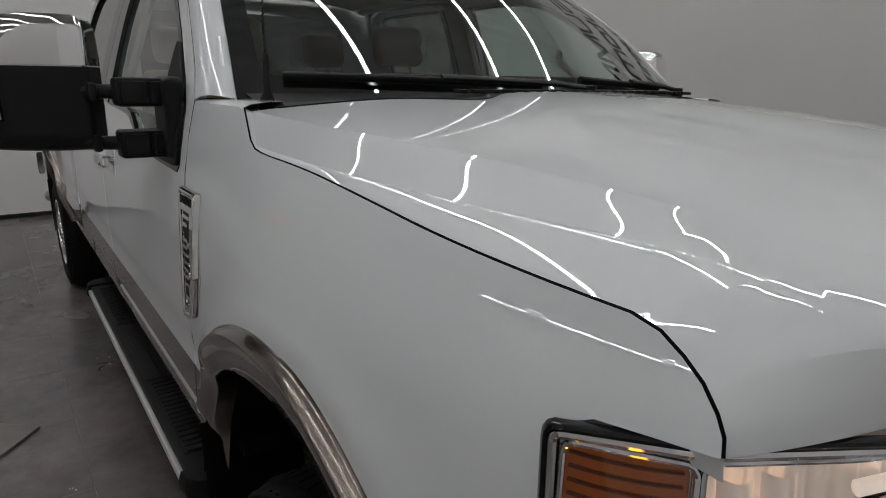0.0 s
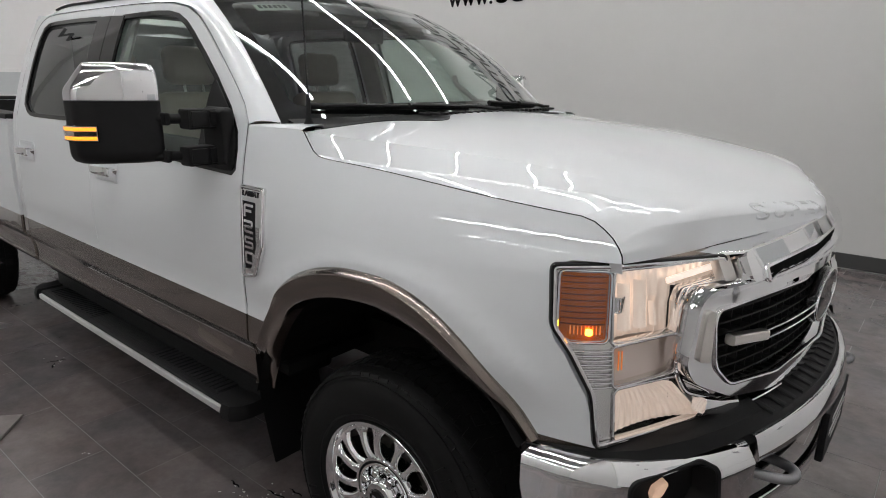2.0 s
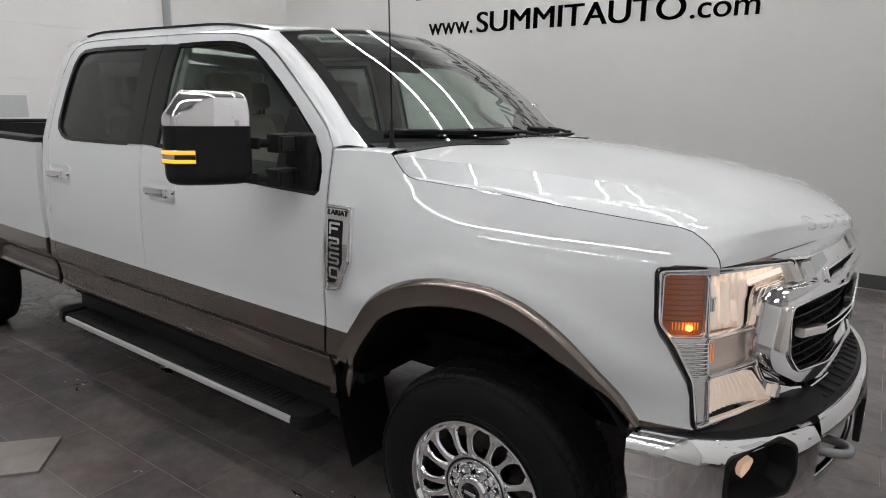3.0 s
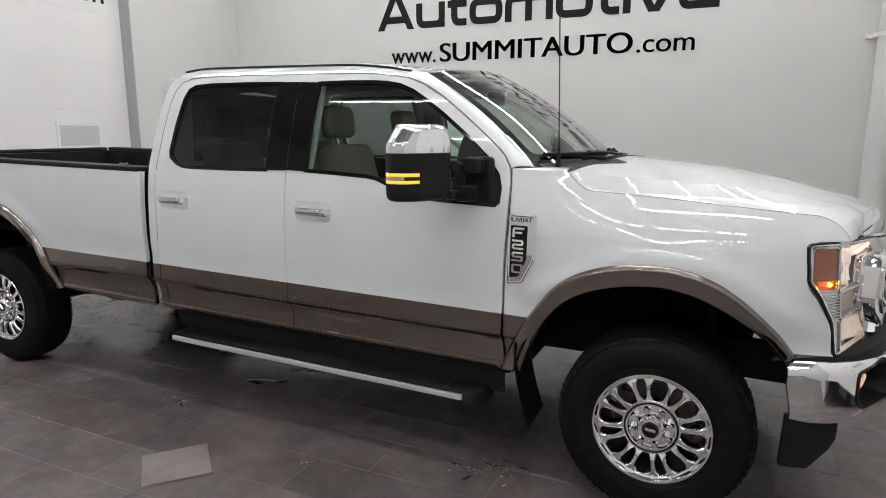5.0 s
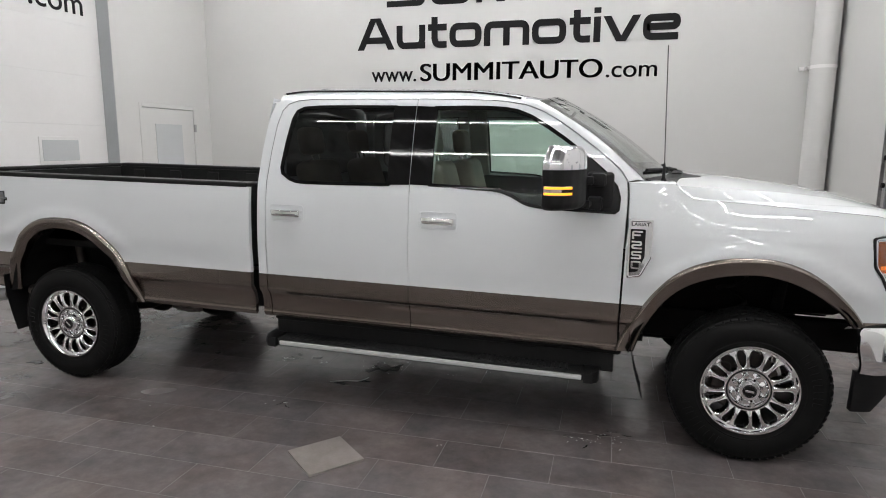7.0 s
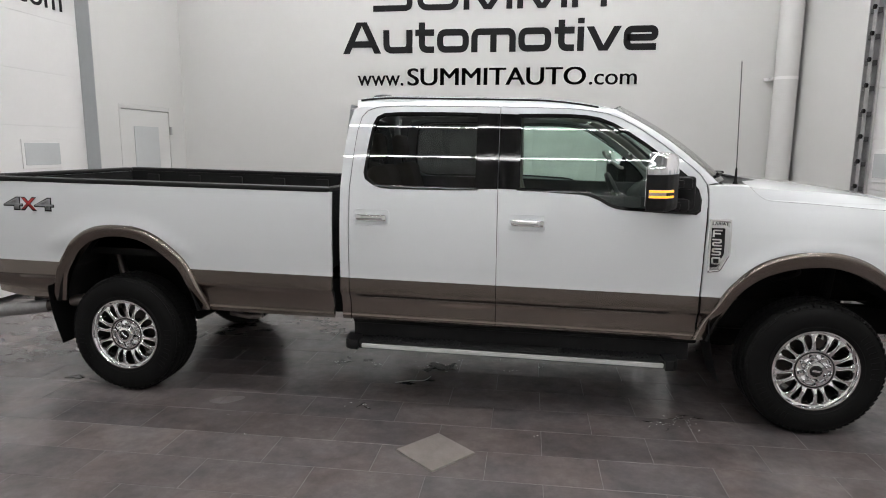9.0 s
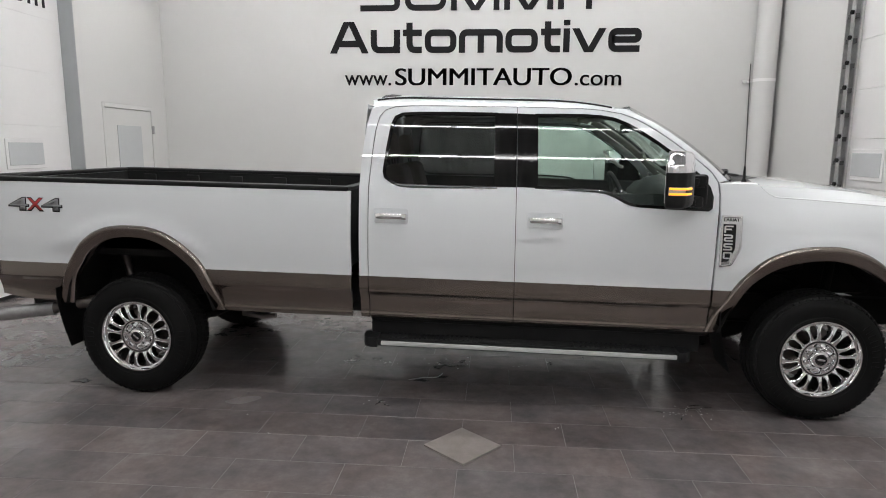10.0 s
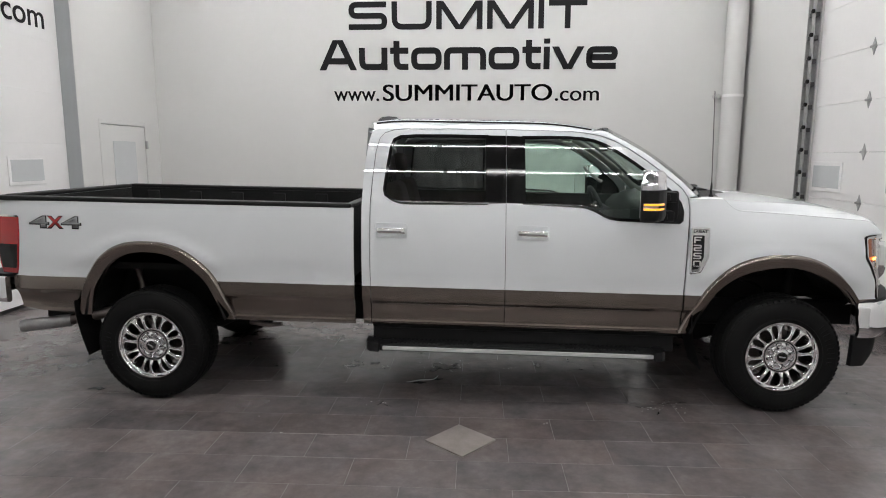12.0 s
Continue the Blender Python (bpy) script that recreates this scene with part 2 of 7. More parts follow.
def sweep(path, half_w, half_d, up=(1, 0, 0), closed=False, n=12, power=2.6, taper=None, caps=True, bm=None):
    """A rounded bar along a path: half_w across, half_d along `up`."""
    bm = bm or bmesh.new()
    pts = [Vector(p) for p in path]
    k = len(pts)
    up = Vector(up)
    rings = []
    for i, p in enumerate(pts):
        a = pts[i - 1] if (closed or i > 0) else p
        b = pts[(i + 1) % k] if (closed or i < k - 1) else p
        t = (b - a).normalized()
        u = (up - t * up.dot(t)).normalized()
        w = t.cross(u)
        q = taper(i / max(1, k - 1)) if taper else 1.0
        ring = []
        for j in range(n):
            ang = 2 * math.pi * j / n
            c, s = math.cos(ang), math.sin(ang)
            c = math.copysign(abs(c) ** (2 / power), c)
            s = math.copysign(abs(s) ** (2 / power), s)
            ring.append(bm.verts.new(p + w * (c * half_w * q) + u * (s * half_d * q)))
        rings.append(ring)
    for i in range(k if closed else k - 1):
        r0, r1 = rings[i], rings[(i + 1) % k]
        for j in range(n):
            bm.faces.new((r0[j], r0[(j + 1) % n], r1[(j + 1) % n], r1[j]))
    if caps and not closed:
        bm.faces.new(rings[0])
        bm.faces.new(rings[-1][::-1])
    bmesh.ops.recalc_face_normals(bm, faces=bm.faces)
    return bm


def tube(path, r, n=14, up=(0, 0, 1), bm=None, taper=None):
    return sweep(path, r, r, up, n=n, power=2.0, bm=bm, taper=taper)


def lathe(profile, n=48, axis="y", at=(0, 0, 0), bm=None):
    """Turns (radius, along) points round an axis."""
    bm = bm or bmesh.new()
    rings = []
    for r, a in profile:
        ring = []
        for j in range(n):
            t = 2 * math.pi * j / n
            c, s = r * math.cos(t), r * math.sin(t)
            co = {"y": (c, a, s), "z": (c, s, a), "x": (a, c, s)}[axis]
            ring.append(bm.verts.new(Vector(co) + Vector(at)))
        rings.append(ring)
    for r0, r1 in zip(rings, rings[1:]):
        for j in range(n):
            bm.faces.new((r0[j], r0[(j + 1) % n], r1[(j + 1) % n], r1[j]))
    bmesh.ops.remove_doubles(bm, verts=bm.verts, dist=1e-6)
    bmesh.ops.recalc_face_normals(bm, faces=bm.faces)
    return bm


def grid_loft(rows, bm=None, close=False):
    """Faces between rows of points of equal length."""
    bm = bm or bmesh.new()
    vs = [[bm.verts.new(p) for p in row] for row in rows]
    n = len(vs[0])
    for a, b in zip(vs, vs[1:]):
        for j in range(n if close else n - 1):
            bm.faces.new((a[j], a[(j + 1) % n], b[(j + 1) % n], b[j]))
    return bm


def panel(name, outline, surf, mat, parent, outward, holes=(), step=(0.05, 0.05), depth=0.02, label="", side=1, raked=True, split=None, lift=0.0):
    """Sheet metal: a 2D outline with holes, laid on the curved surface surf(u, v), with turned-in edges.
    split: the v below which the second material lies. Normals come from the surface itself, so gloss runs smoothly over it."""
    bm = bmesh.new()
    edges = []
    for loop in (outline, *holes):
        vs = [bm.verts.new((p[0], p[1], 0)) for p in loop]
        edges += [bm.edges.new((vs[i], vs[(i + 1) % len(vs)])) for i in range(len(vs))]
    bmesh.ops.triangle_fill(bm, use_beauty=True, use_dissolve=False, edges=edges)
    us, vs = [p[0] for p in outline], [p[1] for p in outline]

    def cut(co, no):
        bmesh.ops.bisect_plane(bm, geom=[*bm.verts, *bm.edges, *bm.faces], dist=1e-6, plane_co=co, plane_no=no)
    u = (math.floor(min(us) / step[0]) + 1) * step[0]
    while u < max(us):
        cut((u, 0, 0), (1, 0, 0))
        u += step[0]
    v = (math.floor(min(vs) / step[1]) + 1) * step[1]
    while v < max(vs):
        cut((0, v, 0), (0, 1, 0))
        v += step[1]
    if split is not None:
        for line in (split, 0.550, 0.558, 0.564, 0.572, 0.585, 0.610, 0.635, 0.660, 0.680, 0.697, 0.710, 0.717, 0.721, 0.726, 0.734):
            cut((0, line, 0), (0, 1, 0))
    bmesh.ops.remove_doubles(bm, verts=bm.verts, dist=1e-5)
    bm.verts.index_update()
    out = Vector(outward)
    pos, nor = [], []
    h = 1e-4
    for w in bm.verts:
        a, b = w.co.x, w.co.y
        p = Vector(surf(a, b))
        du, dv = Vector(surf(a + h, b)) - Vector(surf(a - h, b)), Vector(surf(a, b + h)) - Vector(surf(a, b - h))
        n = du.cross(dv).normalized()
        if n.dot(out) < 0:
            n = -n
        if raked:
            p.z -= RAKE * p.x
        pos.append(p + n * lift)
        nor.append(n)
    faces, normals, mats = [], [], []
    for f in bm.faces:
        ids = [w.index for w in f.verts]
        fn = (pos[ids[1]] - pos[ids[0]]).cross(pos[ids[2]] - pos[ids[0]])
        if fn.dot(nor[ids[0]]) < 0:
            ids.reverse()
        faces.append(ids)
        normals += [nor[i] for i in ids]
        mats.append(1 if split is not None and f.calc_center_median().y < split else 0)
    count = len(pos)
    if depth:
        back = {}

        def inner(i):
            if i not in back:
                back[i] = len(pos)
                pos.append(pos[i] - nor[i] * depth)
            return back[i]
        for e in bm.edges:
            if len(e.link_faces) == 1:
                i, j = e.verts[0].index, e.verts[1].index
                f = e.link_faces[0]
                quad = [i, j, inner(j), inner(i)]
                fn = (pos[j] - pos[i]).cross(pos[quad[2]] - pos[i])
                mid = Vector(surf(*f.calc_center_median()[:2]))
                if raked:
                    mid.z -= RAKE * mid.x
                if fn.dot(pos[i] - mid) < 0:
                    quad.reverse()
                    fn = -fn
                fn = fn.normalized() if fn.length > 1e-12 else Vector((0, 0, 1))
                faces.append(quad)
                normals += [(nor[k] * 0.35 + fn).normalized() if k < count else fn for k in quad]
                mats.append(1 if split is not None and f.calc_center_median().y < split else 0)
    bm.free()
    if side < 0:
        pos = [Vector((p.x, -p.y, p.z)) for p in pos]
        flipped, fl_n, k = [], [], 0
        for ids in faces:
            flipped.append(ids[::-1])
            fl_n += [Vector((n.x, -n.y, n.z)) for n in normals[k:k + len(ids)][::-1]]
            k += len(ids)
        faces, normals = flipped, fl_n
    mesh = bpy.data.meshes.new(name)
    mesh.from_pydata(pos, [], faces)
    mesh.polygons.foreach_set("use_smooth", [True] * len(faces))
    mesh.polygons.foreach_set("material_index", mats)
    ob = finish(name, mesh, mat, parent, label)
    mesh.normals_split_custom_set(normals)
    return ob


def smoothstep(a, b, x):
    t = min(1.0, max(0.0, (x - a) / (b - a)))
    return t * t * (3 - 2 * t)


def text_mesh(string, size, depth, bold=0.0, stretch=1.0, shear=0.0):
    """Lettering as a mesh, standing in the xz plane, its front towards -y, its origin at the lower left."""
    data = bpy.data.curves.new("lettering", "FONT")
    data.body, data.size, data.extrude, data.offset, data.shear = string, size, depth, bold, shear
    ob = new("lettering", data)
    bpy.context.view_layer.update()
    mesh = bpy.data.meshes.new_from_object(ob.evaluated_get(bpy.context.evaluated_depsgraph_get()))
    bpy.data.objects.remove(ob)
    bpy.data.curves.remove(data)
    bm = bmesh.new()
    bm.from_mesh(mesh)
    bpy.data.meshes.remove(mesh)
    x0 = min(v.co.x for v in bm.verts)
    y0 = min(v.co.y for v in bm.verts)
    for v in bm.verts:
        x, y, z = v.co
        v.co = Vector(((x - x0) * stretch, -z, y))
    return bm

# ---- the room ----
BACK_Y, LEFT_X, RIGHT_X, NEAR_Y = 4.592, -7.17, 1.864, -8.5


def structure(name, bm, mat, label, parent=None, smooth=30):
    ob = part(name, bm, mat, parent, label, smooth=smooth)
    if parent is None:
        ob.matrix_world = ROOM
        tagged(ob, label, name.split("_")[0], kind="structure")
    return ob


structure("wall_back", box(LEFT_X - 0.3, RIGHT_X + 0.3, BACK_Y, BACK_Y + 0.2, 0, CEIL), WALLPAINT, "smooth white painted showroom wall with black lettering")
# added wall behind the camera, never in view; it closes the room
structure("wall_near", box(LEFT_X - 0.3, RIGHT_X + 0.3, NEAR_Y - 0.2, NEAR_Y, 0, CEIL), WALLPAINT, "plain white wall added out of view to close the room")

# flank wall with a recessed overhead door and a passage door
bm = box(LEFT_X - 0.28, LEFT_X, 2.585, 3.00, 0, CEIL)
box(LEFT_X - 0.28, LEFT_X, 4.225, BACK_Y, 0, CEIL, bm=bm)
box(LEFT_X - 0.28, LEFT_X, 3.00, 4.225, 2.262, CEIL, bm=bm)
box(LEFT_X - 0.28, LEFT_X, NEAR_Y, -2.2, 0, CEIL, bm=bm)
box(LEFT_X - 0.28, LEFT_X, -2.2, 2.585, 4.4, CEIL, bm=bm)
structure("wall_left", bm, WALLPAINT, "white painted wall with a recessed overhead door")
bm = box(RIGHT_X, RIGHT_X + 0.28, 2.50, BACK_Y, 0, CEIL)
box(RIGHT_X, RIGHT_X + 0.28, NEAR_Y, -2.15, 0, CEIL, bm=bm)
box(RIGHT_X, RIGHT_X + 0.28, -2.15, 2.50, 4.45, CEIL, bm=bm)
structure("wall_right", bm, WALLPAINT, "white painted wall beside an overhead door")
structure("door_jamb_trim", box(LEFT_X - 0.2, LEFT_X - 0.004, 2.578, 2.5835, 0, 4.4), GREYPAINT, "grey painted door jamb")

# corrugated ceiling deck
xs = np.arange(LEFT_X - 0.3, RIGHT_X + 0.3, 0.075)
prof = [0.0 if (i // 2) % 2 else 0.05 for i in range(len(xs))]
bm = grid_loft([[(x, NEAR_Y - 0.2, CEIL + z) for x, z in zip(xs, prof)], [(x, BACK_Y + 0.2, CEIL + z) for x, z in zip(xs, prof)]])
structure("ceiling", bm, CEILPAINT, "grey corrugated metal ceiling deck", smooth=0)

bm = box(LEFT_X, RIGHT_X - 0.35, BACK_Y - 0.012, BACK_Y - 0.0005, 0.012, 0.15, 0.003)
structure("baseboard", bm, BASEMAT, "dark rubber baseboard along the white wall")
structure("baseboard_right", box(RIGHT_X - 0.012, RIGHT_X - 0.0005, 2.64, BACK_Y - 0.015, 0.012, 0.15, 0.003), BASEMAT, "dark rubber baseboard")


def overhead_door(name, x, face, y0, y1, top, windows, label, h, first, joint=0.0012):
    """A sectional door: steel sections with tongue joints, framed lights, hinges."""
    root = new(name)
    root.matrix_world = ROOM
    tagged(root, label, "overhead door", kind="structure")
    z = first - h
    while z < top:
        z0, z1 = max(z, 0.012), min(z + h, top)
        sec = bmesh.new()
        a, b = (x, x - 0.045 * face)
        box(min(a, b), max(a, b), y0, y1, z0 + joint, z1 - joint, joint * 2.5, bm=sec)
        part("door_section", sec, DOORPAINT, root)
        z += h
    for y, zc in windows:
        w = bmesh.new()
        box(min(x, x + 0.014 * face), max(x, x + 0.014 * face), y - 0.305, y + 0.305, zc - 0.170, zc + 0.170, 0.008, bm=w)
        frame_ob = part("window_frame", w, DOORPAINT, root)
        g = box(min(x, x + 0.018 * face), max(x, x + 0.018 * face), y - 0.265, y + 0.265, zc - 0.125, zc + 0.125, 0.003)
        part("pane", g, FROST, frame_ob)
    return root


overhead_door("overhead_door_left", LEFT_X - 0.19, 1, -2.2, 2.575, 4.4, [(1.83, 1.60), (0.5, 1.60), (-0.9, 1.60)], "white sectional overhead door with small framed windows", 0.62, 0.68, joint=0.0004)
right_door = overhead_door("overhead_door_right", RIGHT_X + 0.03, -1, -2.15, 2.50, 4.45, [(2.135, 1.548), (0.8, 1.548), (-0.6, 1.548)], "white sectional overhead door with steel hinges", 0.5285, 0.768)


def door_hinges():
    for yc in (1.487, 0.2, -1.1):
        for zc in [0.768 + 0.5285 * k for k in range(7)]:
            bm = bmesh.new()
            n = 12
            out = []
            for i in range(n):
                t = 2 * math.pi * i / n
                c, s = math.cos(t), math.sin(t)
                out.append((yc + 0.042 * math.copysign(abs(c) ** 2.2, c), zc + 0.085 * math.copysign(abs(s) ** 2.2, s)))
            x = RIGHT_X + 0.03
            f = bm.faces.new([bm.verts.new((x, a, b)) for a, b in out])
            r = bmesh.ops.extrude_face_region(bm, geom=[f])
            for v in r["geom"]:
                if isinstance(v, bmesh.types.BMVert):
                    v.co.x -= 0.008
            bmesh.ops.recalc_face_normals(bm, faces=bm.faces)
            tube([(x - 0.015, yc - 0.035, zc), (x - 0.015, yc + 0.035, zc)], 0.014, 8, (1, 0, 0), bm=bm)
            part("hinge", bm, GALV, right_door, "galvanised hinge")


door_hinges()


def door_track():
    """The steel angle and roller track that the overhead door runs in."""
    root = new("door_track")
    root.matrix_world = ROOM
    tagged(root, "galvanised steel roller track beside the overhead door", "door track")
    bm = box(RIGHT_X - 0.012, RIGHT_X - 0.001, 2.482, 2.622, 0.0, 4.7, 0.002)
    box(RIGHT_X - 0.09, RIGHT_X - 0.012, 2.607, 2.622, 0.0, 4.7, 0.002, bm=bm)
    part("angle_iron", bm, GALV, root)
    bm = box(RIGHT_X - 0.085, RIGHT_X - 0.078, 2.462, 2.532, 0.0, 4.7, 0.001)
    box(RIGHT_X - 0.085, RIGHT_X - 0.05, 2.527, 2.534, 0.0, 4.7, 0.001, bm=bm)
    part("track", bm, GALV, root)
    for k in range(17):
        z = 0.2395 + k * 0.26425
        b = box(RIGHT_X - 0.08, RIGHT_X - 0.010, 2.502, 2.607, z - 0.025, z + 0.025, 0.004)
        part("bracket", b, BASEMAT, root)
        r = lathe([(0.0, -0.012), (0.024, -0.012), (0.024, 0.012), (0.0, 0.012)], 12, "x", (RIGHT_X - 0.095, 2.497, z + 0.03))
        part("roller", r, DARK, root)


door_track()


def passage_door():
    root = new("door_1")
    root.matrix_world = ROOM
    tagged(root, "white flush door with a tall frosted pane", "door", kind="structure")
    x = LEFT_X
    bm = box(x - 0.12, x + 0.004, 3.002, 3.050, 0.0, 2.260, 0.004)
    box(x - 0.12, x + 0.004, 4.172, 4.223, 0.0, 2.260, 0.004, bm=bm)
    box(x - 0.12, x + 0.004, 3.050, 4.172, 2.202, 2.260, 0.004, bm=bm)
    part("door_frame", bm, WALLPAINT, root)
    leaf = box(x - 0.05, x - 0.005, 3.057, 4.165, 0.014, 2.192, 0.004)
    leaf_ob = part("door_leaf", leaf, WALLPAINT, root)
    part("pane", box(x - 0.056, x + 0.002, 3.31, 3.885, 0.75, 1.972, 0.003), FROST, leaf_ob)
    for z in (0.25, 1.1, 1.927):
        b = box(x - 0.004, x + 0.03, 4.165, 4.20, z - 0.06, z + 0.06, 0.004)
        part("hinge", b, GALV, root, "steel hinge")


passage_door()


def down_pipe():
    root = new("vertical_duct")
    root.matrix_world = ROOM
    tagged(root, "white painted round duct strapped to the wall", "duct")
    cx, cy, r = 1.68, 4.427, 0.146
    bm = lathe([(r, 0.0), (r, 1.55), (r + 0.003, 1.552), (r + 0.003, 1.60), (r, 1.602), (r, CEIL)], 36, "z", (cx, cy, 0))
    part("pipe", bm, WALLPAINT, root)
    for z in (0.6, 2.66, 4.5):
        ring = lathe([(r + 0.001, z - 0.02), (r + 0.005, z - 0.02), (r + 0.005, z + 0.02), (r + 0.001, z + 0.02)], 36, "z", (cx, cy, 0))
        box(cx - r - 0.09, cx - r + 0.02, BACK_Y - 0.03, BACK_Y - 0.001, z - 0.022, z + 0.022, 0.004, bm=ring)
        box(cx - r - 0.03, cx - r + 0.01, cy, BACK_Y - 0.028, z - 0.02, z + 0.02, 0.004, bm=ring)
        part("strap", ring, DOORPAINT, root)


down_pipe()


def ribbon(bm, path, width, y, depth, closed=False):
    """A flat stroke of even width along a path in the xz plane."""
    pts = [Vector((p[0], p[1])) for p in path]
    n = len(pts)
    left, right = [], []
    for i, p in enumerate(pts):
        a = pts[i - 1] if (closed or i) else None
        b = pts[(i + 1) % n] if (closed or i < n - 1) else None
        d1 = (p - a).normalized() if a is not None else (b - p).normalized()
        d2 = (b - p).normalized() if b is not None else d1
        n1, n2 = Vector((-d1.y, d1.x)), Vector((-d2.y, d2.x))
        m = n1 + n2
        m = m / max(0.4, m.dot(n1))
        left.append(p + m * width / 2)
        right.append(p - m * width / 2)
    rows = []
    for l, r in zip(left, right):
        rows.append([bm.verts.new((l.x, y, l.y)), bm.verts.new((r.x, y, r.y)), bm.verts.new((r.x, y - depth, r.y)), bm.verts.new((l.x, y - depth, l.y))])
    for i in range(n if closed else n - 1):
        a, b = rows[i], rows[(i + 1) % n]
        for j in range(4):
            bm.faces.new((a[j], a[(j + 1) % 4], b[(j + 1) % 4], b[j]))
    if not closed:
        bm.faces.new(rows[0])
        bm.faces.new(rows[-1][::-1])


ST = 0.205          # stroke, as a share of the capital height


def glyph(ch):
    """Wide squared letters: (advance width, [(path, closed)])."""
    s, x = ST / 2, 0.74

    def rnd(points, r=0.26, closed=False):
        return [(p.x, p.y) for p in round_path([(a, b, 0) for a, b in points], closed, 6, r)]
    if ch == "S":
        w = 1.45
        return w, [(rnd([(w - 0.03, 1 - s), (s, 1 - s), (s, 0.5), (w - s, 0.5), (w - s, s), (0.0, s)], 0.21), False)]
    if ch == "U":
        w = 1.5
        return w, [(rnd([(s, 1), (s, s), (w - s, s), (w - s, 1)], 0.30), False)]
    if ch == "M":
        w = 1.72
        return w, [([(s, 0), (s, 1)], False), ([(s * 0.9, 1.06), (w / 2 + 0.02, -0.04)], False), ([(w / 2 - 0.02, -0.04), (w - s * 0.9, 1.06)], False), ([(w - s, 0), (w - s, 1)], False)]
    if ch == "I":
        return 2 * s, [([(s, 0), (s, 1)], False)]
    if ch == "T":
        w = 1.4
        return w, [([(0, 1 - s), (w, 1 - s)], False), ([(w / 2, 0), (w / 2, 1 - 2 * s)], False)]
    if ch == "A":
        w = 1.5
        return w, [([(s * 1.1 - 0.055, -0.1), (w / 2 - 0.015, 1.1)], False), ([(w - s * 1.1 + 0.055, -0.1), (w / 2 + 0.015, 1.1)], False), ([(0.34, 0.30), (w - 0.34, 0.30)], False)]
    if ch == "u":
        w = 1.12
        return w, [(rnd([(s, x), (s, s), (w - s, s), (w - s, x)], 0.22), False), ([(w - s, 0), (w - s, 0.2)], False)]
    if ch == "t":
        w = 0.74
        return w, [(rnd([(0.26, 0.96), (0.26, s), (w, s)], 0.22), False), ([(0, x - s), (w, x - s)], False)]
    if ch == "o":
        w = 1.2
        return w, [(rnd([(s, s), (w - s, s), (w - s, x - s), (s, x - s)], 0.22, True), True)]
    if ch == "m":
        w = 1.66
        return w, [(rnd([(s, 0), (s, x - s), (w - s, x - s), (w - s, 0)], 0.20), False), ([(w / 2, 0), (w / 2, x - 2 * s)], False)]
    if ch == "i":
        return 2 * s, [([(s, 0), (s, x)], False), ([(s, 0.84), (s, 1)], False)]
    if ch == "v":
        w = 1.22
        return w, [([(s - 0.06, x + 0.1), (w / 2 + 0.035, -0.1)], False), ([(w - s + 0.06, x + 0.1), (w / 2 - 0.035, -0.1)], False)]
    w = 1.2
    return w, [(rnd([(s, 0.385), (w - s, 0.385), (w - s, x - s), (s, x - s), (s, s), (w - 0.04, s)], 0.2), False)]


def sign(word, x0, x1, z, cap, label, gap=0.17):
    """Raised black lettering on the white wall, fitted between x0 and x1."""
    total = sum(glyph(c)[0] for c in word) + gap * (len(word) - 1)
    k = (x1 - x0) / total
    root = new("wall_lettering")
    root.matrix_world = ROOM
    at = 0.0
    for c in word:
        w, strokes = glyph(c)
        bm = bmesh.new()
        for i, (path, closed) in enumerate(strokes):
            ribbon(bm, [(x0 + (at + a) * k, z + b * cap) for a, b in path], ST * cap, BACK_Y - 0.0005, 0.006 + 0.0006 * i, closed)
        at += w + gap
        if c in "AMv":
            # slanting strokes end level with the line
            for level, up in ((z, -1), (z + cap * (0.74 if c == "v" else 1.0), 1)):
                bmesh.ops.bisect_plane(bm, geom=[*bm.verts, *bm.edges, *bm.faces], dist=1e-6, plane_co=(0, 0, level), plane_no=(0, 0, up), clear_outer=True)
                bmesh.ops.holes_fill(bm, edges=[e for e in bm.edges if e.is_boundary], sides=0)
        bmesh.ops.recalc_face_normals(bm, faces=bm.faces)
        part("letter", bm, LETTER, root, smooth=0)
    return tagged(root, label, "wall lettering")


def split_letters(bm, root):
    """One part per character, cut apart by the gaps between them."""
    bmesh.ops.recalc_face_normals(bm, faces=bm.faces)
    todo, groups = set(bm.faces), []
    while todo:
        stack, island = [todo.pop()], []
        while stack:
            f = stack.pop()
            island.append(f)
            for e in f.edges:
                for g in e.link_faces:
                    if g in todo:
                        todo.discard(g)
                        stack.append(g)
        groups.append(island)
    # pieces that stand over one another belong to one letter
    def span(island):
        at = [v.co.x + v.co.y for f in island for v in f.verts]
        return min(at), max(at)
    letters = []
    for island in sorted(groups, key=lambda g: -(span(g)[1] - span(g)[0])):
        lo, hi = span(island)
        for one in letters:
            if min(hi, one[1]) - max(lo, one[0]) > 0.6 * (hi - lo):
                one[2].extend(island)
                break
        else:
            letters.append([lo, hi, list(island)])
    for lo, hi, island in letters:
        one = bmesh.new()
        seen = {}
        for f in island:
            vs = []
            for v in f.verts:
                if v not in seen:
                    seen[v] = one.verts.new(v.co)
                vs.append(seen[v])
            one.faces.new(vs)
        part("letter", one, LETTER, root, smooth=0)
    bm.free()


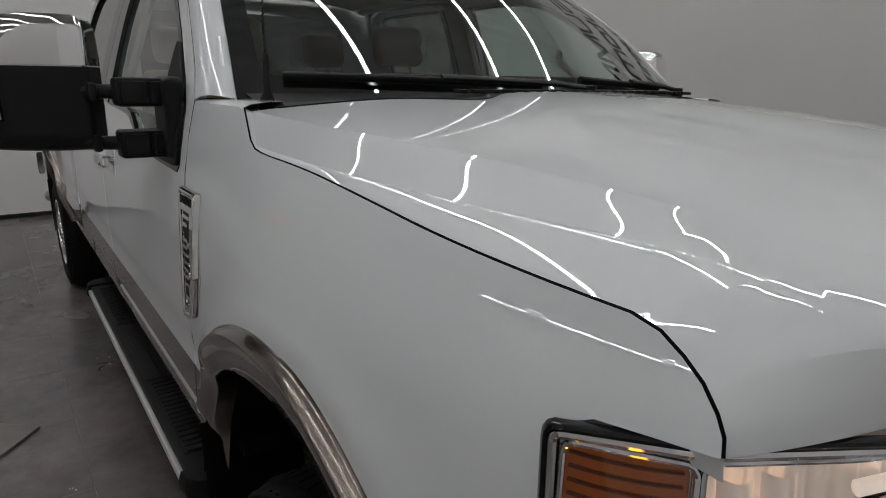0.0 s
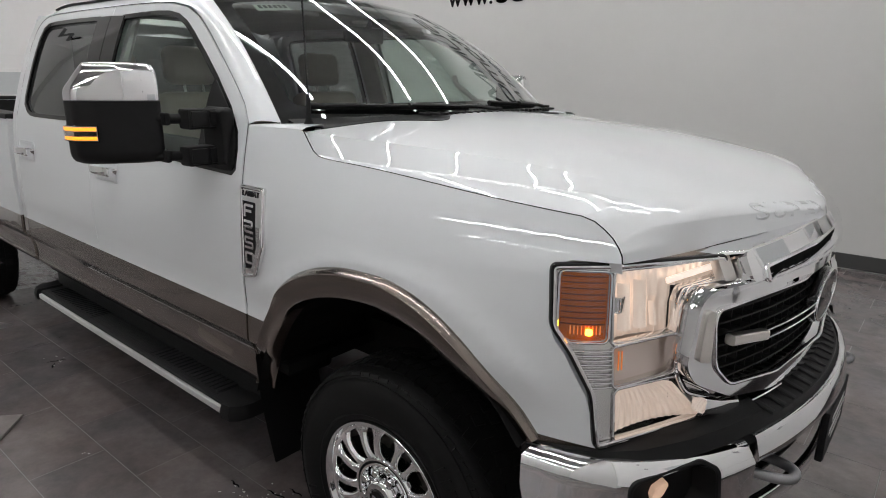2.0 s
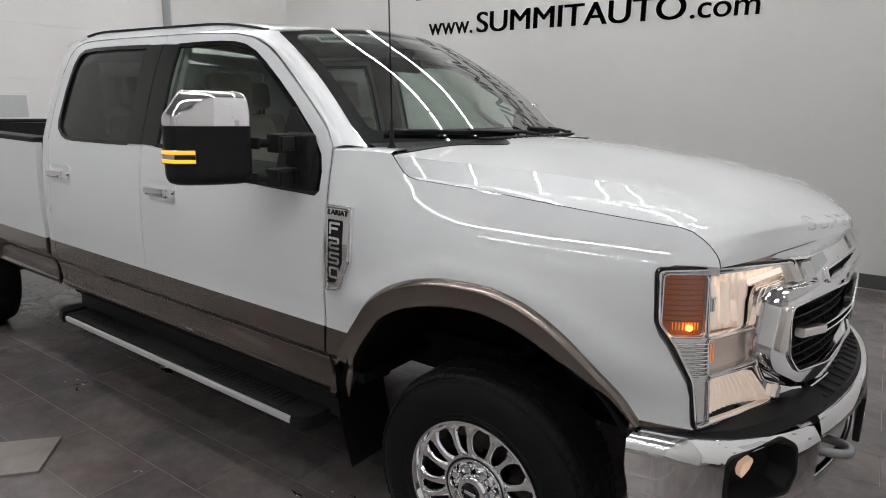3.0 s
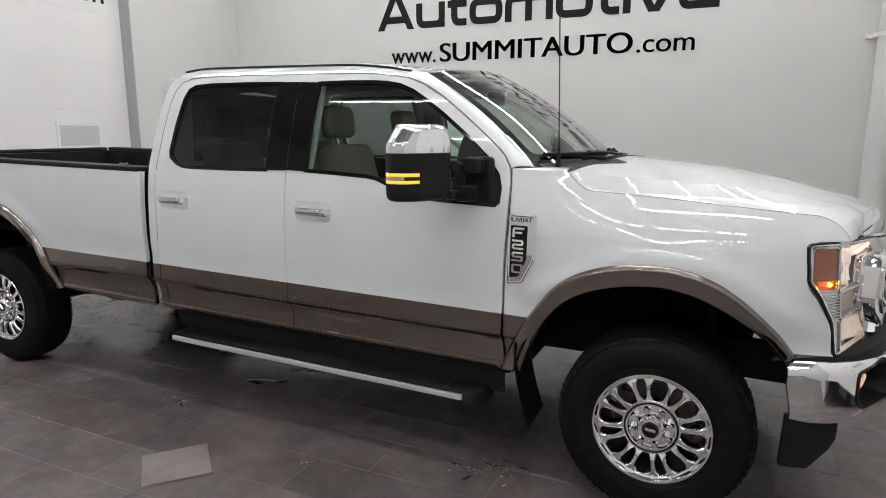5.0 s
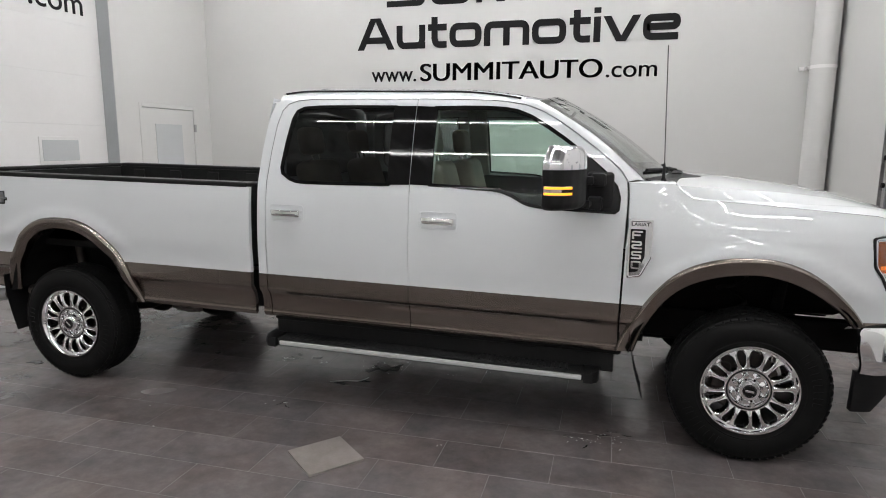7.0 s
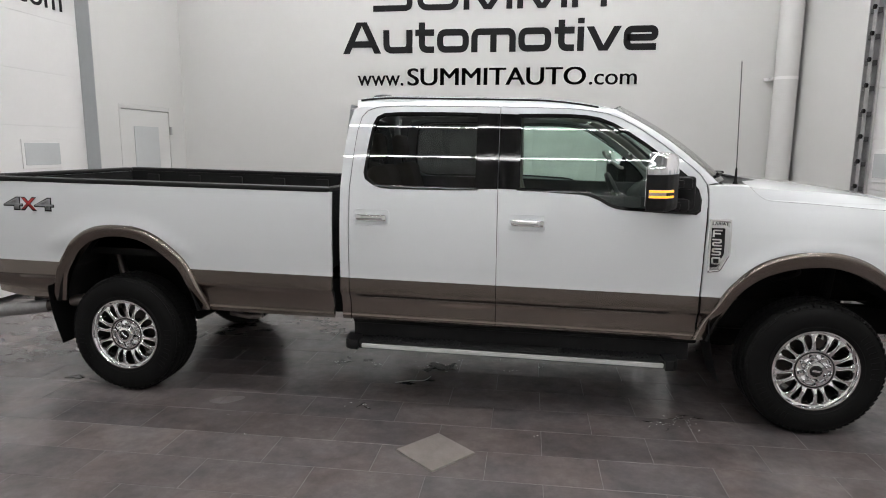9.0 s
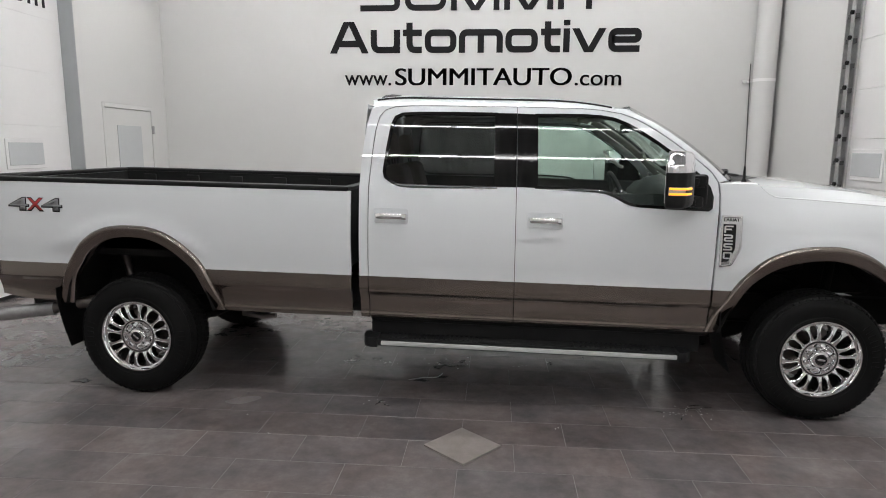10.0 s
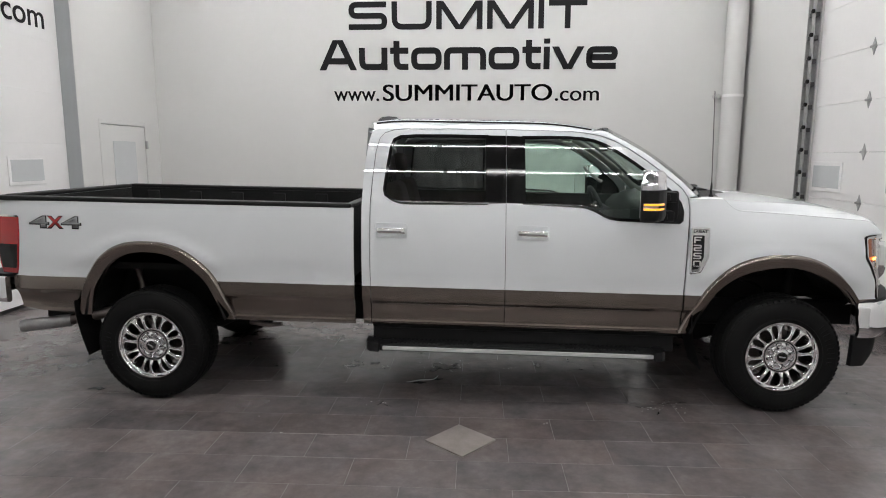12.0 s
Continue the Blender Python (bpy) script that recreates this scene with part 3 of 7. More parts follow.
def small_sign(string, x0, x1, z, cap, bold, label):
    bm = bmesh.new()
    for k, dx in enumerate((0.0, bold, -bold)):
        layer = text_mesh(string, 1.0, 0.0, 0.0)
        for f in layer.faces:
            bm.faces.new([bm.verts.new((v.co.x + dx + bold, 0.0, v.co.z)) for v in f.verts])
        layer.free()
    bmesh.ops.remove_doubles(bm, verts=bm.verts, dist=1e-6)
    w = max(v.co.x for v in bm.verts)
    probe = text_mesh("T", 1.0, 0.0, 0.0)
    tall = max(v.co.z for v in probe.verts)
    probe.free()
    for v in bm.verts:
        v.co = Vector((x0 + v.co.x * (x1 - x0) / w, BACK_Y - 0.0015, z + v.co.z * cap / tall))
    geom = bmesh.ops.extrude_face_region(bm, geom=list(bm.faces))
    for v in geom["geom"]:
        if isinstance(v, bmesh.types.BMVert):
            v.co.y -= 0.006
    root = new("wall_lettering")
    root.matrix_world = ROOM
    split_letters(bm, root)
    return tagged(root, label, "wall lettering")


sign("SUMMIT", -4.075, -0.472, 3.675, 0.412, "large black wide capital letters on the white wall")
sign("Automotive", -4.537, 0.0, 3.078, 0.45, "large black wide letters on the white wall", 0.13)
small_sign("www.", -4.327, -3.625, 2.616, 0.222, 0.010, "small black letters of a web address on the wall")
small_sign("SUMMITAUTO", -3.564, -0.959, 2.616, 0.242, 0.020, "bold black capitals of a web address on the wall")
small_sign(".com", -0.916, -0.250, 2.612, 0.222, 0.010, "small black letters of a web address on the wall")


def door_lettering():
    bm = text_mesh("www.SUMMITAUTO.com", 1.0, 0.004, 0.006)
    w = max(v.co.x for v in bm.verts)
    k = 4.4 / w
    for v in bm.verts:
        x, y, z = v.co
        v.co = Vector((LEFT_X - 0.1895 + 0.004 - y * 0.5, -2.047 + x * k, 3.285 + z * k * 0.95))
    root = new("wall_lettering")
    root.matrix_world = ROOM
    split_letters(bm, root)
    return tagged(root, "black letters of a web address on the overhead door", "wall lettering")


door_lettering()


def light_strip(y, x0, x1):
    root = new("led_light_strip")
    root.matrix_world = ROOM
    tagged(root, "long white LED batten lamp under the ceiling", "ceiling light", group="ceiling light strips")
    part("housing", box(x0, x1, y - 0.034, y + 0.034, CEIL - 0.16, CEIL - 0.10, 0.01), DOORPAINT, root)
    # added lips, unseen, that block the diffuser's sideways light from the wall
    for k in (-1, 1):
        part("side_baffle", box(x0, x1, y + k * 0.029 - 0.003, y + k * 0.029 + 0.003, CEIL - 0.189, CEIL - 0.158, 0.001), DOORPAINT, root)
    part("diffuser", box(x0 + 0.01, x1 - 0.01, y - 0.025, y + 0.025, CEIL - 0.185, CEIL - 0.161, 0.006), LED, root)
    for x in (x0 + 0.3, x1 - 0.3):
        part("bracket", box(x - 0.02, x + 0.02, y - 0.02, y + 0.02, CEIL - 0.10, CEIL + 0.03), GALV, root)


for y in (-7.9, -6.0, -3.9, -1.8, 0.3, 2.35, 3.55):
    for i in range(1 if y < -3.0 else 0, 4):
        light_strip(y, -7.0 + i * 2.2, -7.0 + i * 2.2 + 2.15)

# ---- the truck: shapes of the body ----
truck = thing("pickup_truck", "white crew-cab pickup truck with bronze lower trim and chrome wheels", "pickup truck")

SILL = [(0.480, 0.8700), (0.530, 0.9120), (0.550, 0.9265), (0.558, 0.9295), (0.564, 0.9290), (0.572, 0.9262), (0.585, 0.9255), (0.610, 0.9262), (0.635, 0.9285), (0.660, 0.9335), (0.680, 0.9405), (0.697, 0.9500), (0.710, 0.9605), (0.717, 0.9668), (0.721, 0.9698), (0.726, 0.9712), (0.734, 0.9716), (0.760, 0.9709), (0.800, 0.9698), (0.830, 0.9690)]


def flank(upper, out=0.0):
    """The half width over the height: the creased lower trim and the body above it."""
    return curve([(z, w + out) for z, w in SILL] + upper)


door_w = flank([(0.870, 0.9685), (0.95, 0.973), (1.10, 0.971), (1.25, 0.962), (1.34, 0.952), (1.40, 0.942), (1.46, 0.925), (1.60, 0.884), (1.75, 0.835), (1.90, 0.772), (1.96, 0.742)])
fender_w = flank([(0.870, 0.9735), (1.00, 0.980), (1.12, 0.979), (1.20, 0.971), (1.27, 0.950), (1.33, 0.922), (1.38, 0.894), (1.42, 0.872), (1.50, 0.835)], 0.003)
bed_w = flank([(0.870, 0.9695), (1.00, 0.976), (1.15, 0.974), (1.28, 0.967), (1.35, 0.960), (1.40, 0.955)], 0.001)


def arch_swell(x, z):
    """The body swells out towards each wheel arch."""
    out = 0.0
    for cx, r0 in ((0.0, 0.715), (-4.47, 0.690)):
        r = math.hypot(x - cx, z - 0.42)
        if r < r0 + 0.30:
            out += 0.017 * math.exp(-(max(0.0, r - r0) / 0.055) ** 2) * smoothstep(0.86, 1.00, z)
    return out


def side_w(x, z):
    """Half the body's width at a place along it and a height."""
    f = smoothstep(-0.72, -0.05, x)
    b = 1 - smoothstep(-2.97, -2.93, x)
    w = door_w(z) * (1 - f) + fender_w(z) * f
    if b:
        w = w * (1 - b) + bed_w(z) * b
    w += arch_swell(x, z)
    if x > 0.2:
        w -= 0.36 * (x - 0.2) ** 2
    if x < -5.2:
        w -= 0.30 * (x + 5.2) ** 2
    return w


def side(x, z):
    return (x, -side_w(x, z), z)


STRIPE = 0.822
def hood_seam(x):
    return 1.3905 - 0.0515 * x - 0.0185 * x**2


OUT = (0, -1, 0)


def both(make):
    for s in (1, -1):
        make(s)


# wheel arches, inner and outer edge of the flares
front_out = [(-0.71, 0.545), (-0.66, 0.665), (-0.60, 0.775), (-0.53, 0.885), (-0.43, 1.004), (-0.33, 1.070), (-0.21, 1.112), (-0.10, 1.130), (0.02, 1.134), (0.12, 1.120), (0.21, 1.090), (0.31, 1.030), (0.40, 0.950), (0.46, 0.888), (0.515, 0.815)]
front_in = [(-0.60, 0.545), (-0.565, 0.650), (-0.53, 0.735), (-0.46, 0.845), (-0.38, 0.930), (-0.29, 0.980), (-0.19, 1.012), (-0.09, 1.030), (0.00, 1.036), (0.09, 1.025), (0.17, 1.002), (0.26, 0.960), (0.34, 0.908), (0.41, 0.850), (0.465, 0.785)]
rear_out = [(-5.035, 0.545), (-4.99, 0.690), (-4.94, 0.800), (-4.89, 0.885), (-4.80, 0.990), (-4.70, 1.062), (-4.59, 1.098), (-4.48, 1.108), (-4.37, 1.106), (-4.26, 1.085), (-4.16, 1.040), (-4.06, 0.965), (-3.98, 0.870), (-3.91, 0.745), (-3.84, 0.540)]
rear_in = [(-4.925, 0.540), (-4.895, 0.660), (-4.855, 0.760), (-4.81, 0.830), (-4.74, 0.915), (-4.66, 0.975), (-4.57, 1.010), (-4.47, 1.022), (-4.38, 1.018), (-4.29, 0.998), (-4.21, 0.960), (-4.12, 0.895), (-4.05, 0.815), (-3.99, 0.710), (-3.94, 0.540)]


def mid(a, b, t):
    return [(p[0] * (1 - t) + q[0] * t, p[1] * (1 - t) + q[1] * t) for p, q in zip(a, b)]


def fenders(s):
    arch = mid(front_out, front_in, 0.5)
    outline = [(-0.672, 0.545), (-0.678, 0.70), (-0.674, 0.90), (-0.668, 1.15), (-0.659, 1.27), (-0.660, 1.318), (-0.660, 1.42), (-0.665, 1.482),
               (-0.60, 1.484), (-0.50, 1.485), (-0.44, 1.485), (-0.420, 1.480), (-0.395, 1.455), (-0.362, 1.425), (-0.335, 1.411), (-0.305, 1.406)]
    outline += [(x, hood_seam(x)) for x in (-0.25, -0.1, 0.0, 0.15, 0.30, 0.42, 0.50, 0.545)]
    outline += [(0.575, 1.349), (0.600, 1.335), (0.622, 1.319), (0.640, 1.300), (0.650, 1.285), (0.654, 1.270), (0.600, 1.268), (0.550, 1.265), (0.527, 1.254), (0.518, 1.22), (0.521, 1.112), (0.535, 1.077), (0.560, 1.046), (0.613, 0.952), (0.627, 0.90), (0.640, 0.826), (0.640, 0.80), (0.52, 0.795)]
    outline += arch[::-1][:-1] + [(-0.655, 0.545)]
    panel("fender", outline, side, (WHITE, BROWN), truck, OUT, step=(0.035, 0.03), depth=0.03, side=s, split=STRIPE)


both(fenders)


def flare(s, outer, inner, name):
    rows = []
    for (xo, zo), (xi, zi) in zip(outer, inner):
        w = side_w(max(xo, -5.2) if xo < -3 else xo, zo)
        row = []
        for t, out in ((0.07, w - 0.012), (0.07, w + 0.004), (0.09, w + 0.009), (0.20, w + 0.0245), (0.225, w + 0.0265), (0.26, w + 0.0270), (0.60, w + 0.0195), (0.93, w + 0.0115), (0.98, w + 0.007), (1.0, w + 0.001), (1.02, 0.93)):
            row.append((xo + (xi - xo) * t, -out, zo + (zi - zo) * t))
        rows.append(row)
    # finer along the arch
    fine = []
    for a in range(len(rows[0])):
        fx, fy, fz = (curve([(i, r[a][k]) for i, r in enumerate(rows)]) for k in range(3))
        fine.append([(fx(t), fy(t), fz(t)) for t in np.linspace(0, len(rows) - 1, 57)])
    bm = grid_loft([list(c) for c in zip(*fine)])
    bmesh.ops.recalc_face_normals(bm, faces=bm.faces)
    if sum(f.normal.y for f in bm.faces) > 0:
        bmesh.ops.reverse_faces(bm, faces=bm.faces)
    part(name, bm, BROWN, truck, "bronze painted wheel arch flare", raked=True, smooth=40, side=s)


for s in (1, -1):
    flare(s, front_out, front_in, "wheel_flare")
    flare(s, rear_out, rear_in, "wheel_flare")

# ---- doors ----
front_top = [(-0.673, 1.315), (-0.671, 1.42), (-0.679, 1.490), (-0.712, 1.542), (-0.765, 1.590), (-0.830, 1.642), (-0.955, 1.735), (-1.065, 1.809), (-1.165, 1.863), (-1.26, 1.897), (-1.38, 1.916), (-1.50, 1.924), (-1.70, 1.927), (-1.904, 1.928)]
win_front = [(-1.792, 1.882), (-1.790, 1.425), (-1.60, 1.420), (-1.42, 1.413), (-1.36, 1.405), (-1.30, 1.383), (-1.24, 1.350), (-1.20, 1.336), (-1.15, 1.329), (-0.95, 1.322), (-0.735, 1.318), (-0.716, 1.335), (-0.711, 1.40), (-0.728, 1.458), (-0.792, 1.536), (-0.92, 1.642), (-1.03, 1.722), (-1.14, 1.793), (-1.22, 1.838), (-1.30, 1.868), (-1.38, 1.881), (-1.48, 1.886), (-1.62, 1.886)]
win_rear = [(-2.04, 1.884), (-2.30, 1.884), (-2.55, 1.880), (-2.655, 1.872), (-2.700, 1.850), (-2.722, 1.80), (-2.745, 1.65), (-2.762, 1.50), (-2.752, 1.462), (-2.70, 1.428), (-2.65, 1.412), (-2.58, 1.408), (-2.30, 1.412), (-2.04, 1.418)]


def rounded(points, r=0.012, n=4):
    return [tuple(p)[:2] for p in round_path([(a, b, 0) for a, b in points], True, n, r)]


def grow(loop, d):
    """The loop moved outwards by d."""
    n = len(loop)
    area = sum(loop[i][0] * loop[(i + 1) % n][1] - loop[(i + 1) % n][0] * loop[i][1] for i in range(n))
    sgn = 1 if area > 0 else -1
    out = []
    for i in range(n):
        a, p, b = Vector(loop[i - 1]), Vector(loop[i]), Vector(loop[(i + 1) % n])
        e1, e2 = (p - a).normalized(), (b - p).normalized()
        n1, n2 = Vector((e1.y, -e1.x)) * sgn, Vector((e2.y, -e2.x)) * sgn
        m = (n1 + n2)
        m = m / max(0.35, m.dot(n1))
        out.append(tuple(p + m * d))
    return out


def handle(parent, x0, z0, s):
    """A chrome grip over a white dished bezel, with a keyhole end."""
    y = side_w(x0, z0)
    ring = [tuple(p)[:2] for p in round_path([(x0 - 0.112, z0 - 0.048, 0), (x0 + 0.112, z0 - 0.048, 0), (x0 + 0.112, z0 + 0.050, 0), (x0 - 0.112, z0 + 0.050, 0)], True, 5, 0.022)]
    part("handle_bezel", sweep([Vector(side(a, b)) for a, b in ring], 0.004, 0.0025, up=(0, -1, 0), closed=True, n=8), WHITE, parent, "white dished handle surround", raked=True, side=s)
    rows = []
    for t in np.linspace(-1, 1, 13):
        row = []
        for q in np.linspace(-1, 1, 25):
            k = max(0.0, 1 - q * q) ** 0.6 * max(0.0, 1 - t * t) ** 0.6
            row.append((x0 + q * 0.100, -side_w(x0, z0 + t * 0.040) - 0.0025 + 0.004 * k, z0 + 0.001 + t * 0.040))
        rows.append(row)
    bm = grid_loft(rows)
    bmesh.ops.recalc_face_normals(bm, faces=bm.faces)
    if sum(f.normal.y for f in bm.faces) > 0:
        bmesh.ops.reverse_faces(bm, faces=bm.faces)
    part("handle_dish", bm, WHITE, parent, raked=True, side=s)
    path = [(x0 - 0.098, -y + 0.004, z0), (x0 - 0.092, -y - 0.026, z0 + 0.002), (x0 - 0.06, -y - 0.038, z0 + 0.003), (x0, -y - 0.041, z0 + 0.003), (x0 + 0.06, -y - 0.038, z0 + 0.003), (x0 + 0.092, -y - 0.026, z0 + 0.002), (x0 + 0.098, -y + 0.004, z0)]
    bm = sweep(round_path(path, n=4, r=0.02), 0.019, 0.010, up=(0, -1, 0), n=16, power=3.0)
    part("grip", bm, CHROME, parent, "chrome door handle grip", raked=True, side=s)
    bm = box(x0 + 0.062, x0 + 0.104, -y - 0.042, -y - 0.002, z0 - 0.019, z0 + 0.023, 0.009, 3)
    part("lock_cap", bm, CHROME, parent, "chrome lock cap", raked=True, side=s)


def doors(s):
    low = 0.532
    f = thing("front_door", "", "")
    f.parent = truck
    outline = [(-0.684, low), (-0.690, 0.70), (-0.686, 0.90), (-0.680, 1.15)] + front_top[:-1] + [(-1.9088, 1.928), (-1.9088, 1.40), (-1.9088, low)]
    panel("door_skin", outline, side, (WHITE, BROWN), f, OUT, holes=[win_front], step=(0.05, 0.035), depth=0.03, side=s, split=STRIPE)
    sheet = grow(win_front, 0.004)
    panel("window_glass", sheet, side, FRONTGLASS, f, OUT, step=(0.08, 0.06), depth=0, side=s, lift=-0.009)
    panel("window_seal", grow(win_front, 0.006), side, GLOSSBLACK, f, OUT, holes=[grow(win_front, -0.013)], step=(0.08, 0.06), depth=0.012, side=s, lift=0.003)
    trim = [(-1.780, 1.424), (-1.780, 1.882), (-1.9085, 1.886), (-1.9085, 1.426)]
    panel("pillar_trim", trim, side, GLOSSBLACK, f, OUT, step=(0.06, 0.05), depth=0.01, side=s, lift=0.0055)
    sail = [(-0.722, 1.326), (-0.950, 1.326), (-0.935, 1.56), (-0.915, 1.635), (-0.792, 1.532), (-0.730, 1.456), (-0.714, 1.40)]
    panel("mirror_sail", rounded(sail, 0.03, 5), side, BLACK, f, OUT, step=(0.05, 0.05), depth=0.014, side=s, lift=0.008)
    handle(f, -1.728, 1.222, s)
    r = thing("rear_door", "", "")
    r.parent = truck
    outline = [(-1.9132, low), (-1.9132, 1.927), (-2.30, 1.926), (-2.60, 1.921), (-2.700, 1.912), (-2.765, 1.890), (-2.800, 1.850), (-2.822, 1.76), (-2.838, 1.60), (-2.852, 1.40), (-2.856, 1.0), (-2.856, low)]
    panel("door_skin", outline, side, (WHITE, BROWN), r, OUT, holes=[win_rear], step=(0.05, 0.035), depth=0.03, side=s, split=STRIPE)
    panel("window_glass", grow(win_rear, 0.004), side, PRIVACY, r, OUT, step=(0.08, 0.06), depth=0, side=s, lift=-0.009)
    panel("window_seal", grow(win_rear, 0.006), side, GLOSSBLACK, r, OUT, holes=[grow(win_rear, -0.013)], step=(0.08, 0.06), depth=0.012, side=s, lift=0.003)
    trim = [(-1.9135, 1.424), (-1.9135, 1.886), (-2.045, 1.886), (-2.045, 1.420)]
    panel("pillar_trim", trim, side, GLOSSBLACK, r, OUT, step=(0.06, 0.05), depth=0.01, side=s, lift=0.0055)
    handle(r, -2.708, 1.219, s)


both(doors)


def door_gap(s):
    """Shut lines round the doors: near-black strips stand in for the shade in the gaps."""
    lines = [[(-0.678, 0.535), (-0.684, 0.70), (-0.680, 0.90), (-0.674, 1.15)] + [(x + 0.005, z + 0.004) for x, z in front_top[:-1]] + [(-1.904, 1.9325)],
             [(-1.911, 1.932), (-1.911, 1.40), (-1.911, 0.535)],
             [(-1.916, 1.9315), (-2.30, 1.930), (-2.60, 1.925), (-2.704, 1.916), (-2.769, 1.894), (-2.804, 1.852), (-2.826, 1.76), (-2.841, 1.60), (-2.855, 1.40), (-2.859, 1.0), (-2.859, 0.535)]]
    for line in lines:
        path = [Vector(side(x, z)) + Vector((0, 0.0006, 0)) for x, z in line]
        part("door_gap", sweep(path, 0.0010, 0.0008, up=(0, -1, 0.0), n=6), GAP_BLACK, truck, "dark door shut line", raked=True, side=s)


# ---- cab shell ----
def roof_z(x, y):
    a = abs(y)
    z = 1.988 + 0.042 * (1 - (a / 0.7) ** 2)
    if a > 0.60:
        z -= 2.6 * (a - 0.60) ** 2
    if x > -1.75:
        z -= 0.19 * (x + 1.75) ** 2
    if x < -2.60:
        z -= 0.32 * (x + 2.60) ** 2
    return z


def roof(x, y):
    return (x, y, roof_z(x, y))


def header_x(y):
    return -1.115 - 0.20 * (abs(y) / 0.72) ** 2.2


edge = [(header_x(y), y) for y in np.linspace(-0.735, 0.735, 21)]
panel("roof", edge + [(-2.60, 0.745), (-2.85, 0.735), (-2.885, 0.6), (-2.895, 0.0), (-2.885, -0.6), (-2.85, -0.735), (-2.60, -0.745)], roof, WHITE, truck, (0, 0, 1), step=(0.07, 0.05), depth=0.03)


def roof_rail(s):
    """The white cant rail between door and roof, with its black drip strip."""
    xs = np.linspace(-1.18, -2.88, 32)
    top = curve([(x, z) for x, z in sorted([(-2.90, 1.900), (-2.80, 1.912), (-2.60, 1.927), (-1.9, 1.932), (-1.5, 1.930), (-1.38, 1.922), (-1.28, 1.906), (-1.15, 1.862)])])
    rows = []
    for x in xs:
        z0 = top(x)
        y0 = side_w(x, min(z0, 1.95))
        z1 = roof_z(x, 0.735)
        rows.append([(x, -y0 + 0.012, z0 - 0.012), (x, -y0, z0), (x, -(y0 * 0.6 + 0.742 * 0.4), z0 * 0.45 + z1 * 0.55), (x, -0.742, z1 - 0.012), (x, -0.728, z1 - 0.004)])
    bm = grid_loft(rows)
    bmesh.ops.recalc_face_normals(bm, faces=bm.faces)
    if sum(f.normal.y for f in bm.faces) > 0:
        bmesh.ops.reverse_faces(bm, faces=bm.faces)
    part("cant_rail", bm, WHITE, truck, raked=True, smooth=60, side=s)
    path = [(x, -0.668, roof_z(x, 0.668) + 0.003) for x in np.linspace(-1.30, -2.84, 26)]
    part("drip_strip", sweep(path, 0.011, 0.006, up=(0, 0, 1)), BLACK, truck, "black roof drip strip", raked=True, side=s)


both(roof_rail)


def pillar_line(t):
    """Windscreen edge, from the roof corner to the scuttle."""
    a, b = Vector((-1.190, -0.702, 1.930)), Vector((-0.583, -0.848, 1.493))
    bow = math.sin(math.pi * t) * 0.030
    return a.lerp(b, t) + Vector((bow * 0.5, -bow * 0.2, bow))


def a_pillar(s):
    outer = [(-1.34, 1.916), (-1.25, 1.902), (-1.16, 1.870), (-1.06, 1.816), (-0.950, 1.742), (-0.825, 1.648), (-0.706, 1.546), (-0.672, 1.488)]
    fx = curve([(i, p[0]) for i, p in enumerate(outer)])
    fz = curve([(i, p[1]) for i, p in enumerate(outer)])
    rows = []
    n = 30
    for i in range(n + 1):
        t = i / n
        k = t * 7.0
        x, z = fx(k), fz(k)
        a = Vector((x, -side_w(x, min(z, 1.94)), z))
        b = pillar_line(t)
        row = [a + Vector((0, 0.012, -0.012)), a]
        for u in (0.25, 0.5, 0.75):
            p = a.lerp(b, u)
            p += Vector((0.2, -0.75, 0.55)).normalized() * (0.018 * math.sin(math.pi * u))
            row.append(p)
        row += [b, b + Vector((-0.01, 0.02, -0.02))]
        rows.append(row)
    bm = grid_loft(rows)
    bmesh.ops.recalc_face_normals(bm, faces=bm.faces)
    if sum(f.normal.y for f in bm.faces) > 0:
        bmesh.ops.reverse_faces(bm, faces=bm.faces)
    part("a_pillar", bm, WHITE, truck, raked=True, smooth=55, side=s)


both(a_pillar)


def screen(u, v):
    """The windscreen: u across, v from the scuttle (0) to the header (1)."""
    e = pillar_line(1 - v)
    w = -e.y
    c = 1 - abs(u) ** 2.1
    x = e.x + c * (0.195 * (1 - v) + 0.085 * v)
    z = e.z + c * (0.012 * (1 - v) + 0.055 * v)
    return (x, u * w, z)


sheet = [(-1, 0), (1, 0), (1, 1), (-1, 1)]
panel("windshield", sheet, screen, WINDSHIELD, truck, (1, 0, 1), step=(0.08, 0.08), depth=0, lift=0.002)
border = [(-0.93, 0.10), (0.93, 0.10), (0.925, 0.95), (-0.925, 0.95)]
panel("windshield_border", [(-1.0, 0.0), (1.0, 0.0), (1.0, 1.0), (-1.0, 1.0)], screen, GLOSSBLACK, truck, (1, 0, 1), holes=[[tuple(p)[:2] for p in round_path([(a, b, 0) for a, b in border], True, 5, 0.06)]], step=(0.08, 0.08), depth=0, lift=-0.004)


def cab_back(s):
    outline = [(-2.862, 0.532), (-2.862, 1.0), (-2.858, 1.40), (-2.844, 1.60), (-2.828, 1.76), (-2.806, 1.853), (-2.770, 1.897), (-2.71, 1.918), (-2.80, 1.925), (-2.86, 1.90), (-2.885, 1.80), (-2.905, 1.60), (-2.915, 1.40), (-2.918, 1.0), (-2.918, 0.532)]
    panel("cab_corner", outline, side, (WHITE, BROWN), truck, OUT, step=(0.03, 0.05), depth=0.03, side=s, split=STRIPE)


